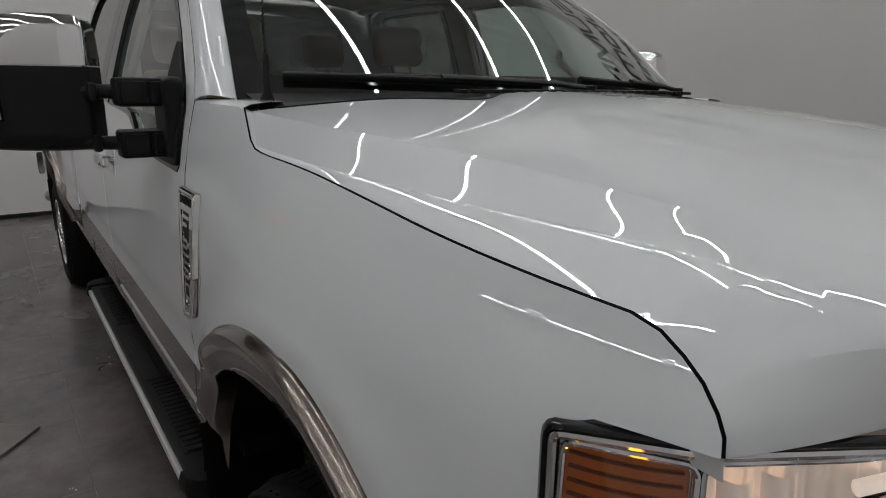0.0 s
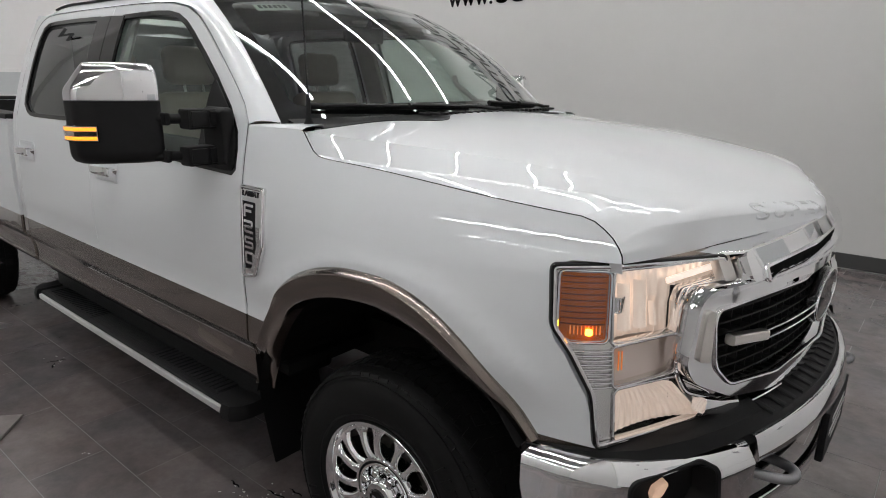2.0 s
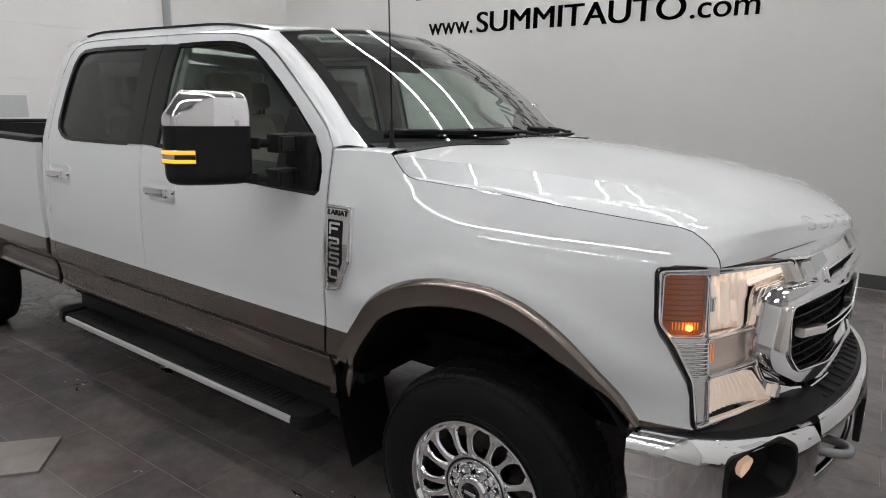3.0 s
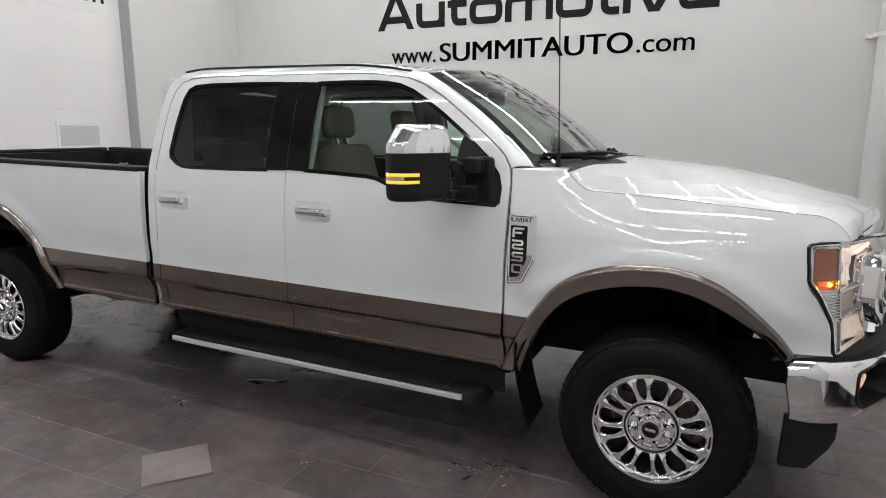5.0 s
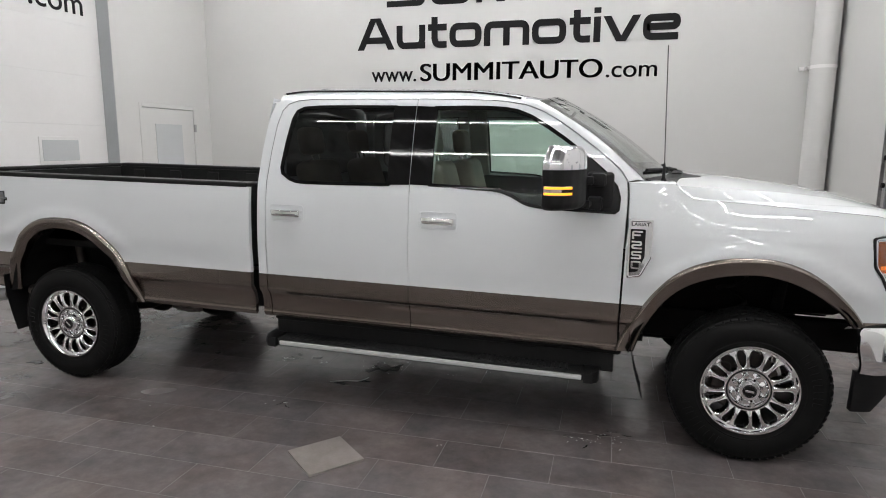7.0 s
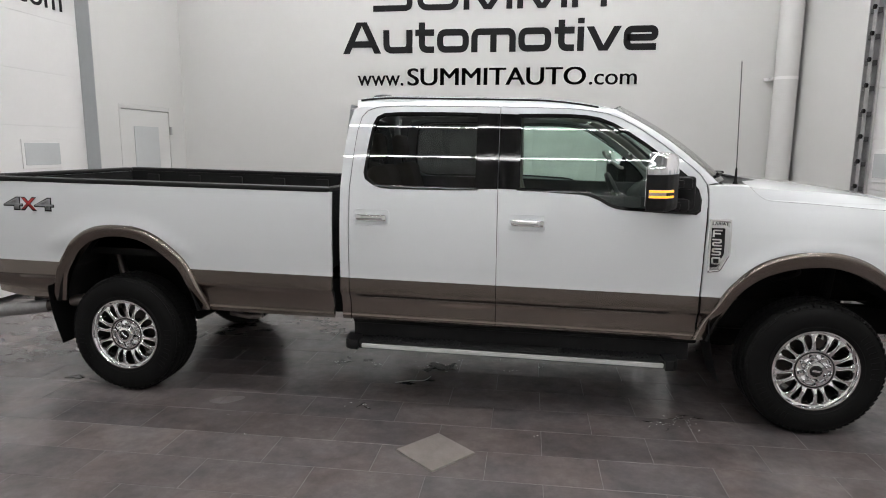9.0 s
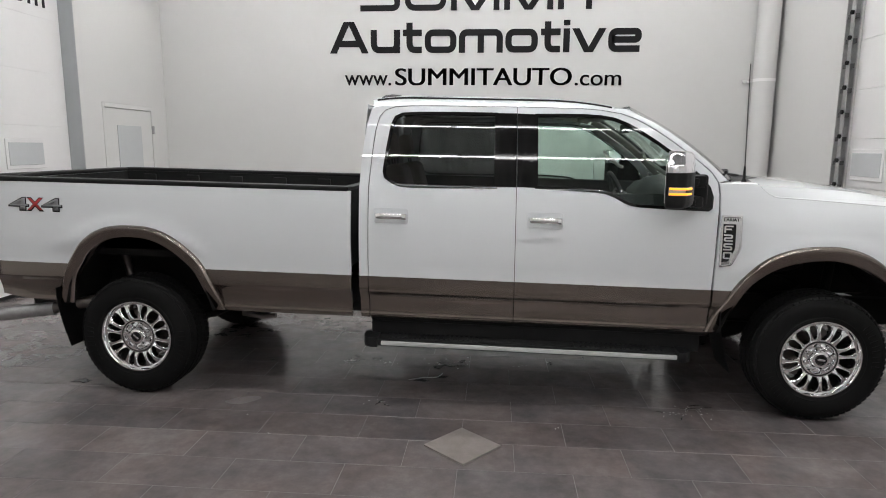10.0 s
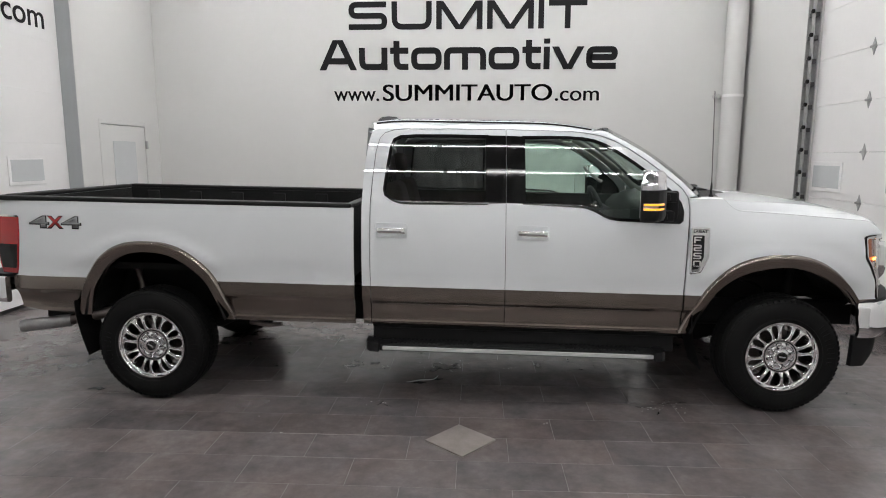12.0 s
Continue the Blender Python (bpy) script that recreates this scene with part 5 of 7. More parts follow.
def chassis():
    for s in (1, -1):
        bm = box(-5.5, 0.75, -0.47, -0.38, 0.52, 0.70, 0.01)
        part("frame_rail", bm, DARK, truck, raked=True, side=s)
        bm = box(-2.86, -0.66, -0.90, -0.60, 0.50, 0.60, 0.02)
        part("rocker", bm, DARK, truck, raked=True, side=s)
        bm = box(-2.86, -0.70, -0.865, -0.845, 0.385, 0.56, 0.008)
        part("rocker_skirt", bm, BLACK, truck, raked=True, side=s)
        # leaf spring and damper at the rear, coil at the front
        bm = sweep([(-5.15, -0.56, 0.62), (-4.8, -0.56, 0.47), (-4.47, -0.56, 0.43), (-4.1, -0.56, 0.48), (-3.75, -0.56, 0.64)], 0.035, 0.03, up=(0, 0, 1))
        part("leaf_spring", bm, DARK, truck, side=s)
        coil = [(-0.05 + 0.075 * math.cos(t), -0.56 + 0.075 * math.sin(t), 0.52 + 0.045 * t / 2) for t in np.linspace(0, 2 * math.pi * 3.2, 60)]
        part("coil_spring", tube(coil, 0.012, 8), DARK, truck, side=s)
        part("damper", tube([(0.15, -0.60, 0.45), (0.22, -0.56, 1.0)], 0.032, 12), DARK, truck, side=s)
        part("rear_damper", tube([(-4.62, -0.62, 0.42), (-4.80, -0.52, 0.95)], 0.03, 12), IRON, truck, side=s)
        part("steering_link", tube([(0.16, -0.70, 0.42), (0.16, 0.0, 0.44)], 0.018, 8), IRON, truck, side=s)
    part("front_axle", tube([(0, -0.72, 0.412), (0, 0.72, 0.412)], 0.05, 12), DARK, truck)
    part("rear_axle", tube([(-4.47, -0.72, 0.412), (-4.47, 0.72, 0.412)], 0.055, 12), DARK, truck)
    part("differential", lathe([(0.0, -0.16), (0.10, -0.13), (0.16, -0.03), (0.16, 0.03), (0.10, 0.13), (0.0, 0.16)], 24, "x", (-4.47, 0, 0.42)), DARK, truck)
    part("fuel_tank", box(-3.6, -1.4, -0.30, 0.72, 0.44, 0.62, 0.05), DARK, truck)
    part("gearbox", box(-1.3, 0.4, -0.25, 0.25, 0.42, 0.95, 0.08), DARK, truck)
    part("engine_block", box(-0.5, 0.6, -0.40, 0.40, 0.70, 1.25, 0.05), DARK, truck)
    part("floor_pan", box(-2.9, -0.55, -0.90, 0.90, 0.60, 0.64), DARK, truck, raked=True)
    part("bed_underside", box(-5.5, -2.99, -0.48, 0.48, 0.80, 0.86), DARK, truck, raked=True)
    part("spare_tyre", lathe([(0.2, -0.11), (0.36, -0.12), (0.40, -0.08), (0.40, 0.08), (0.36, 0.12), (0.2, 0.11)], 40, "z", (-5.05, 0, 0.62)), TYRE, truck)
    part("heat_shield", box(-1.9, -0.9, -0.60, -0.40, 0.46, 0.56, 0.02), DARK, truck)
    part("muffler", tube([(-3.9, 0.15, 0.56), (-3.0, 0.15, 0.55)], 0.11, 16), IRON, truck)
    part("hitch", box(-5.62, -5.40, -0.45, 0.45, 0.45, 0.58, 0.02), DARK, truck)
    part("brake_lever", tube([(-3.86, -0.62, 0.50), (-3.70, -0.66, 0.49), (-3.60, -0.66, 0.50)], 0.018, 10), IRON, truck)
    part("spring_hanger", box(-3.86, -3.72, -0.62, -0.48, 0.46, 0.68, 0.02), DARK, truck)


chassis()


def exhaust():
    bm = tube(round_path([(-4.80, -0.60, 0.60), (-5.05, -0.80, 0.575), (-5.22, -0.885, 0.555)], n=5, r=0.12), 0.042, 16)
    part("tail_pipe", bm, IRON, truck)
    bm = lathe([(0.046, 0.0), (0.047, -0.34), (0.0445, -0.344), (0.042, -0.34), (0.041, -0.05)], 28, "x")
    part("exhaust_tip", bm, GALV, truck, "polished exhaust tip", m=pose(-5.12, -0.87, 0.566, 0, -5, 14))


exhaust()


def running_board(s):
    rb = thing("running_board", "", "")
    rb.parent = truck
    bm = box(-2.80, -0.86, -0.985, -0.80, 0.355, 0.405, 0.012, 2)
    deck = part("deck", bm, BLACK, rb, "black plastic step deck", raked=True, side=s)
    strip = box(-2.775, -0.872, -1.002, -0.984, 0.366, 0.395, 0.006, 2)
    part("bright_strip", strip, SATIN, rb, "brushed aluminium edge strip", raked=True, side=s)
    for x0, x1 in ((-2.74, -2.15), (-1.50, -0.95)):
        pad = box(x0, x1, -0.965, -0.83, 0.404, 0.4085, 0.002, 1)
        for x in np.arange(x0 + 0.02, x1 - 0.01, 0.032):
            box(x, x + 0.014, -0.955, -0.84, 0.408, 0.4135, 0.0015, 1, bm=pad)
        part("tread_pad", pad, BLACK, rb, "ribbed rubber tread pad", raked=True, side=s)
    pad = box(-2.14, -1.51, -0.965, -0.83, 0.404, 0.4075, 0.002, 1)
    for y in np.linspace(-0.955, -0.845, 8):
        box(-2.135, -1.515, y - 0.004, y + 0.004, 0.407, 0.4105, 0.001, 1, bm=pad)
    part("tread_pad", pad, BLACK, rb, "finely ribbed rubber tread pad", raked=True, side=s)
    part("deck_lip", tube([(-2.78, -0.822, 0.418), (-0.90, -0.822, 0.418)], 0.010, 12), BLACK, rb, "rounded black inner lip", raked=True, side=s)
    for xa, xb in ((-2.80, -2.90), (-0.862, -0.775)):
        k = 1 if xb > xa else -1
        bm = bmesh.new()
        prof = [(-1.004, 0.352), (-1.008, 0.380), (-0.998, 0.412), (-0.83, 0.416), (-0.79, 0.40), (-0.79, 0.352)]
        rows = []
        for t, shrink in ((0, 0), (0.55, 0.004), (0.85, 0.02), (1.0, 0.05)):
            x = xa + (xb - xa) * t
            rows.append([(x, y + (shrink * 1.6 if y < -0.9 else 0), z) for y, z in prof])
        grid_loft(rows, bm, close=True)
        bm.faces.new([v for v in bm.verts][-len(prof):])
        bm.faces.new([v for v in bm.verts][:len(prof)])
        bmesh.ops.recalc_face_normals(bm, faces=bm.faces)
        part("end_cap", bm, BLACK, rb, "black moulded end cap", raked=True, side=s)
    for x in (-2.55, -1.85, -1.10):
        part("bracket", box(x - 0.04, x + 0.04, -0.82, -0.50, 0.40, 0.50, 0.01), DARK, rb, raked=True, side=s)


both(running_board)


def mud_flap(s, x, z0, z1, yi, lean):
    bm = grid_loft([[(x + lean * (1 - t) * 0.06 - 0.03 * math.sin(t * 2.4) * lean, y, z0 + (z1 - z0) * t) for y in np.linspace(-0.985, yi, 6)] for t in np.linspace(0, 1, 8)])
    r = bmesh.ops.solidify(bm, geom=bm.faces[:], thickness=0.008)
    part("mud_flap", bm, BLACK, truck, "black rubber mud flap", raked=False, side=s)


for s in (1, -1):
    mud_flap(s, -0.60, 0.30, 0.70, -0.72, 1)
    mud_flap(s, -5.00, 0.33, 0.74, -0.72, 1)


# ---- mirrors ----
def tow_mirror(s):
    mr = thing("door_mirror", "", "")
    mr.parent = truck
    sweep_back = Matrix.Translation((-0.90, -1.10, 0)) @ Matrix.Rotation(radians(-20), 4, "Z") @ Matrix.Translation((0.95, 1.10, 0))

    plan = [(-1.062, -1.370), (-1.010, -1.378), (-0.957, -1.352), (-0.933, -1.290), (-0.922, -1.225), (-0.921, -1.160), (-0.932, -1.098), (-1.062, -1.094)]

    def shell(levels):
        """A loft of the plan over the height; at each level the outer, front and inner faces stand back by so much."""
        top = levels[-1][0]
        outer, front, inner = (curve([(v[0], v[k]) for v in levels]) for k in (1, 2, 3))
        rows = []
        for z in np.concatenate((np.linspace(levels[0][0], top - 0.012, 26), np.linspace(top - 0.011, top, 8))):
            o, fr, q = outer(z), front(z), inner(z)
            loop = [(-1.062, -1.370 + o, z), (-1.010 - fr * 0.2, -1.378 + o, z), (-0.957 - fr, -1.352 + o * 0.92, z)]
            loop += [(x - fr, y + (o * 0.6 if y < -1.26 else 0) - (q if y > -1.1 else 0), z) for x, y in plan[3:7]] + [(-1.062, -1.094 - q, z)]
            rows.append(round_path(loop, True, 7, 0.017))
        bm = grid_loft(rows, close=True)
        bm.verts.ensure_lookup_table()
        n = len(rows[0])
        bm.faces.new([bm.verts[i] for i in range(n)][::-1])
        bm.faces.new([bm.verts[i] for i in range(len(bm.verts) - n, len(bm.verts))])
        bmesh.ops.recalc_face_normals(bm, faces=bm.faces)
        return bm
    low = [(1.370, 0.030, 0.030, 0.030), (1.373, 0.020, 0.020, 0.020), (1.380, 0.010, 0.011, 0.010), (1.392, 0.003, 0.004, 0.003), (1.410, 0.0, 0.0, 0.0), (1.571, 0.0, 0.0, 0.0)]
    part("housing", shell(low), BLACK, mr, "matt black mirror housing", side=s, smooth=50, m=sweep_back)
    high = [(1.574, 0.0, 0.0, 0.0), (1.598, 0.001, 0.0005, 0.0), (1.608, 0.004, 0.001, 0.0005), (1.640, 0.026, 0.004, 0.002), (1.664, 0.043, 0.009, 0.005), (1.680, 0.055, 0.018, 0.012), (1.688, 0.062, 0.029, 0.021), (1.692, 0.068, 0.040, 0.030)]
    part("chrome_cap", shell(high), CHROME, mr, "chrome mirror cap", side=s, smooth=60, m=sweep_back)
    part("mirror_glass", box(-1.068, -1.063, -1.345, -1.140, 1.40, 1.62, 0.002), CHROME, mr, side=s, m=sweep_back)
    def corner(off, start=0):
        """The housing's outer front corner, seen from above, moved out by off."""
        line = [(-1.045, -1.3725), (-1.010, -1.378), (-0.957, -1.352), (-0.9455, -1.322), (-0.933, -1.290)][start:]
        pts = round_path([(x + off * 0.8, y - off, 0) for x, y in line], n=5, r=0.014)
        return [(p.x, p.y) for p in pts]
    for off, hw, hd, mat, name, label in ((0.0005, 0.0265, 0.004, GLOSSBLACK, "signal_frame", "black signal frame"), (0.003, 0.0235, 0.003, CLEARPLASTIC, "signal_backing", "silvered signal backing"), (0.0085, 0.0240, 0.002, LENS, "signal_lens", "clear side signal lens")):
        path = [(x, y, 1.470) for x, y in corner(off)]
        part(name, sweep(path, hw, hd, up=(0.7, -0.7, 0), n=10, power=5), mat, mr, label, side=s, m=sweep_back)
    part("signal_core", sweep([(x, y, 1.470) for x, y in corner(0.0055, 2)], 0.0075, 0.0030, up=(0.7, -0.7, 0), n=8, power=4), DARK, mr, "dark signal core", side=s, m=sweep_back)
    for z in (1.4555, 1.4845):
        part("amber_bar", sweep([(x, y, z) for x, y in corner(0.006)], 0.0058, 0.0030, up=(0.7, -0.7, 0), n=8), AMBER_GLOW, mr, "lit amber signal bar", side=s, m=sweep_back)
    for x, z in ((-0.822, 1.514), (-0.836, 1.389)):
        part("arm", tube([(-0.91, -1.13, z), (x - 0.03, -1.05, z)], 0.017, 14, (1, 0, 0)), BLACK, mr, side=s)
        part("arm_collar", box(x - 0.078, x - 0.028, -1.112, -1.092, z - 0.021, z + 0.021, 0.007, 2), BLACK, mr, side=s)
        a = box(x - 0.040, x + 0.030, -1.062, -0.92, z - 0.034, z + 0.034, 0.009, 2)
        box(x + 0.026, x + 0.037, -1.053, -0.995, z - 0.026, z + 0.026, 0.004, 2, bm=a)
        box(x + 0.026, x + 0.037, -0.987, -0.930, z - 0.026, z + 0.026, 0.004, 2, bm=a)
        part("arm_sleeve", a, BLACK, mr, "stepped black telescopic sleeve", side=s)
    part("mount", box(-0.89, -0.745, -0.965, -0.915, 1.350, 1.552, 0.02, 3), BLACK, mr, side=s, raked=False)


AMBER_GLOW = glow("amber_glow", (1.0, 0.40, 0.02), 1.25)
both(tow_mirror)

# ---- cowl, wipers, aerial ----
def cowl_panel():
    rows = []
    for i in range(61):
        u = 0.975 * (-1 + 2 * i / 60)
        back = Vector(screen(u, 0.015))
        ya = u * 0.835
        xr = cowl_front(ya)
        zf = hood_top(xr, ya) + 0.003
        front = Vector((xr, ya, zf))
        rows.append([back + Vector((0, 0, 0.004)), back.lerp(front, 0.35) + Vector((0, 0, -0.008)), back.lerp(front, 0.7) + Vector((0, 0, -0.004)), front, front + Vector((0.004, 0, -0.03))])
    bm = grid_loft(rows)
    bmesh.ops.recalc_face_normals(bm, faces=bm.faces)
    if sum(f.normal.z for f in bm.faces) < 0:
        bmesh.ops.reverse_faces(bm, faces=bm.faces)
    cowl = part("cowl", bm, BLACK, truck, "black plastic cowl panel", raked=True, smooth=50)
    for i in range(26):
        u = -0.42 + 1.30 * i / 25
        back = Vector(screen(u, 0.015))
        q = box(-0.012, 0.045, -0.007, 0.007, 0.0, 0.010, 0.003)
        part("louvre", q, BLACK, cowl, raked=True, m=Matrix.Translation((back.x + 0.035, back.y, back.z + 0.004)))


cowl_panel()


def wiper(pivot_u, tip_u, tip_v):
    wp = thing("wiper", "", "")
    wp.parent = truck
    a = Vector(screen(pivot_u, 0.0)) + Vector((0.035, 0, 0.025))
    pts = []
    for t in np.linspace(0, 1, 10):
        p = Vector(screen(pivot_u + (tip_u - pivot_u) * t, 0.02 + (tip_v - 0.02) * t))
        pts.append(p + Vector((0.016, 0, 0.022)))
    arm = [a] + pts[1:6]
    part("arm", sweep(arm, 0.011, 0.007, up=(0.5, 0, 1)), BLACK, wp, raked=True)
    blade = []
    for t in np.linspace(0.18, 1.0, 12):
        p = Vector(screen(pivot_u + (tip_u - pivot_u) * t, 0.025 + (tip_v - 0.02) * t))
        blade.append(p + Vector((0.009, 0, 0.011)))
    part("blade", sweep(blade, 0.009, 0.010, up=(0.5, 0, 1)), BLACK, wp, raked=True)
    part("pivot", lathe([(0.0, 0.03), (0.018, 0.028), (0.02, 0.0)], 16, "z", a - Vector((0, 0, 0.02))), BLACK, wp, raked=True)


wiper(0.10, -0.88, 0.07)
wiper(0.80, 0.14, 0.06)

ant = thing("aerial", "", "")
ant.parent = truck
part("base", lathe([(0.020, -0.01), (0.018, 0.012), (0.009, 0.030), (0.006, 0.10), (0.004, 0.11)], 16, "z", (-0.485, -0.810, 1.492)), BLACK, ant)
spiral = [(-0.485 - 0.018 * t + 0.0016 * math.cos(t * 330), -0.810 + 0.0016 * math.sin(t * 330), 1.60 + 0.62 * t) for t in np.linspace(0, 1, 260)]
part("mast", tube(spiral, 0.0024, 6), BLACK, ant)
rows = []
for x, h in ((-2.925, 0.0), (-2.912, 0.034), (-2.89, 0.044), (-2.84, 0.042), (-2.78, 0.030), (-2.74, 0.0)):
    rows.append([(x, y, roof_z(x, y) - 0.002 + h * (1 - (y / 0.17) ** 4)) for y in np.linspace(-0.17, 0.17, 15)])
bm = grid_loft(rows)
bmesh.ops.recalc_face_normals(bm, faces=bm.faces)
if sum(f.normal.z for f in bm.faces) < 0:
    bmesh.ops.reverse_faces(bm, faces=bm.faces)
part("roof_lamp", bm, BLACK, truck, "black roof lamp housing", raked=True)

# ---- front end ----
lamp_plan = [Vector(p) for p in ((0.490, -0.935), (0.535, -0.922), (0.585, -0.895), (0.630, -0.855), (0.680, -0.790), (0.735, -0.700), (0.785, -0.600), (0.830, -0.480))]
lens_s = [0.0]
for a, b in zip(lamp_plan, lamp_plan[1:]):
    lens_s.append(lens_s[-1] + (b - a).length)
lamp_x = curve([(s, p.x) for s, p in zip(lens_s, lamp_plan)])
lamp_y = curve([(s, p.y) for s, p in zip(lens_s, lamp_plan)])
FRONT = (1, -0.6, 0)


def lamp_face(s, z):
    """The headlamp's face: s along its plan curve from the fender, z the height."""
    out = 0.12 * (1.24 - z)
    k = 1.0 - smoothstep(0.12, 0.42, s)
    return (lamp_x(s) + out * 0.55, lamp_y(s) - (0.009 + 0.62 * out) * k, z)


def lamp_in(d):
    """The same face, d metres further in."""
    def f(s, z):
        p = Vector(lamp_face(s, z))
        return tuple(p + Vector((-0.8, 0.6, 0)) * d)
    return f


def headlamp(s):
    hl = thing("headlamp", "", "")
    hl.parent = truck
    outline = rounded([(0.030, 1.254), (0.032, 1.112), (0.074, 1.056), (0.127, 0.958), (0.143, 0.826), (0.466, 0.846), (0.476, 0.890), (0.372, 0.930), (0.347, 0.975), (0.347, 1.140), (0.372, 1.186), (0.484, 1.190), (0.480, 1.258), (0.173, 1.262)], 0.016)
    amber = rounded([(0.053, 1.238), (0.051, 1.104), (0.074, 1.080), (0.161, 1.080), (0.163, 1.238)], 0.012)
    main = rounded([(0.176, 1.240), (0.300, 1.244), (0.466, 1.249), (0.468, 1.206), (0.352, 1.190), (0.338, 1.160), (0.336, 1.086), (0.178, 1.072)], 0.010)
    turn = rounded([(0.180, 1.062), (0.336, 1.076), (0.336, 0.986), (0.184, 0.970)], 0.008)
    low = rounded([(0.188, 0.960), (0.336, 0.968), (0.450, 0.903), (0.448, 0.848), (0.192, 0.834)], 0.014)
    bezel = panel("bezel", outline, lamp_in(0.012), BEZEL, hl, FRONT, holes=[amber, main, turn, low], step=(0.02, 0.025), depth=0.022, side=s, label="chrome headlamp bezel")
    rim = [Vector(lamp_in(0.002)(*p)) for p in grow(outline, -0.006)]
    part("lamp_seal", sweep([(p.x, p.y, p.z) for p in [Vector(lamp_in(0.004)(*q)) for q in grow(outline, 0.001)]], 0.004, 0.007, up=(0.8, -0.6, 0), closed=True, n=8), GLOSSBLACK, hl, "black headlamp seal", raked=True, side=s)
    part("bezel_bead", sweep(rim, 0.005, 0.006, up=(0.8, -0.6, 0), closed=True, n=8), CHROME, hl, raked=True, side=s)
    panel("back", outline, lamp_in(0.075), CLEARPLASTIC, hl, FRONT, step=(0.04, 0.04), depth=0, side=s)
    # amber corner marker with its ribs and small bulb
    mk = panel("side_marker", amber, lamp_in(0.016), AMBER, hl, FRONT, step=(0.02, 0.03), depth=0.02, side=s, label="amber side marker with moulded ribs")
    for k in range(9):
        z = 1.118 + k * 0.0138
        pts = [lamp_in(0.0135)(q, z) for q in np.linspace(0.057, 0.158, 6)]
        part("rib", sweep(pts, 0.0013, 0.003, up=(0.8, -0.6, 0), n=6), AMBER_DARK, mk, raked=True, side=s)
    c = lamp_in(0.008)(0.120, 1.101)
    part("marker_bulb", lathe([(0.0, -0.008), (0.0075, -0.005), (0.0085, 0.0), (0.0075, 0.006), (0.0, 0.009)], 12, "z", c), BULB_AMBER, mk, "lit amber bulb", raked=True, side=s)
    # upright flutes; the glow at the marker's foot is put in as emission
    for k in range(9):
        q = 0.080 + k * 0.0085
        a, b = lamp_in(0.0135)(q, 1.094), lamp_in(0.0135)(q, 1.114)
        part("rib", sweep([a, b], 0.0012, 0.002, up=(0.8, -0.6, 0), n=6), FAINT_GLOW, mk, raked=True, side=s)
    # upper lamp: reflector bowl, shield and light pipe
    def fluted(q, z):
        """The bowl behind the main lamp, in upright flutes that deepen towards the middle."""
        bowl = 0.050 + 0.020 * math.sin(math.pi * min(1.0, max(0.0, (q - 0.17) / 0.18)))
        return lamp_in(bowl + 0.004 * abs(math.sin(q * 150)) - 0.006 * smoothstep(1.15, 1.16, z))(q, z)
    panel("reflector", [(0.175, 1.245), (0.175, 1.062), (0.342, 1.066), (0.345, 1.184), (0.484, 1.194), (0.482, 1.252)], fluted, REFLECT, hl, FRONT, step=(0.005, 0.02), depth=0, side=s, label="bright headlamp reflector")
    # bright beads round the lamp openings
    for hole in (amber, main, turn, low):
        part("opening_bead", sweep([lamp_in(0.008)(*p) for p in grow(hole, 0.004)], 0.0032, 0.004, up=(0.8, -0.6, 0), closed=True, n=8), CHROME, bezel, raked=True, side=s)
    for q0, q1, z0, z1 in ((0.205, 0.240, 1.090, 1.200), (0.246, 0.282, 1.092, 1.206), (0.288, 0.308, 1.095, 1.150)):
        rows = []
        for t in np.linspace(0, 1, 7):
            z = z0 + (z1 - z0) * t
            rows.append([lamp_in(0.046 - 0.022 * math.sin(math.pi * u) * 0.6 + 0.01 * t)(q0 + (q1 - q0) * u, z) for u in np.linspace(0, 1, 6)])
        bm = grid_loft(rows)
        bmesh.ops.recalc_face_normals(bm, faces=bm.faces)
        part("reflector_facet", bm, REFLECT, hl, raked=True, side=s)
    c = Vector(lamp_in(0.022)(0.196, 1.160))
    part("shield", box(-0.008, 0.008, -0.014, 0.014, -0.02, 0.02, 0.004), CHROME, hl, raked=True, side=s, m=Matrix.Translation(c))
    pts = [lamp_in(0.026)(q, z) for q, z in ((0.320, 1.205), (0.36, 1.212), (0.41, 1.220), (0.455, 1.226))]
    part("light_pipe", sweep(pts, 0.008, 0.006, up=(0.8, -0.6, 0), n=8), BULB_SOFT, hl, "lit light pipe", raked=True, side=s)
    # turn lamp
    panel("turn_reflector", [(0.178, 1.068), (0.178, 0.966), (0.344, 0.984), (0.344, 1.078)], lamp_in(0.036), TURN, hl, FRONT, step=(0.02, 0.02), depth=0, side=s)
    # two faintly glowing bars stand in for an amber reflection
    for q in (0.202, 0.210):
        part("turn_glint", sweep([lamp_in(0.026)(q, 1.000), lamp_in(0.026)(q, 1.046)], 0.0018, 0.002, up=(0.8, -0.6, 0), n=6), FAINT_GLOW, hl, "amber reflection in the turn lamp, drawn as a faint glowing bar", raked=True, side=s)
    # low lamp: fluted parabola
    rows = []
    for t in np.linspace(0, 1, 12):
        z = 0.842 + 0.112 * t
        rows.append([lamp_in(0.012 + 0.040 * (1 - ((u - 0.42) / 0.6) ** 2) + 0.0016 * math.sin(u * 78 + (t - 0.5) ** 2 * 14))(0.202 + u * (0.236 - 0.10 * t), z) for u in np.linspace(0, 1, 96)])
    bm = grid_loft(rows)
    bmesh.ops.recalc_face_normals(bm, faces=bm.faces)
    part("low_reflector", bm, REFLECT, hl, "fluted fog reflector", raked=True, side=s, smooth=60)
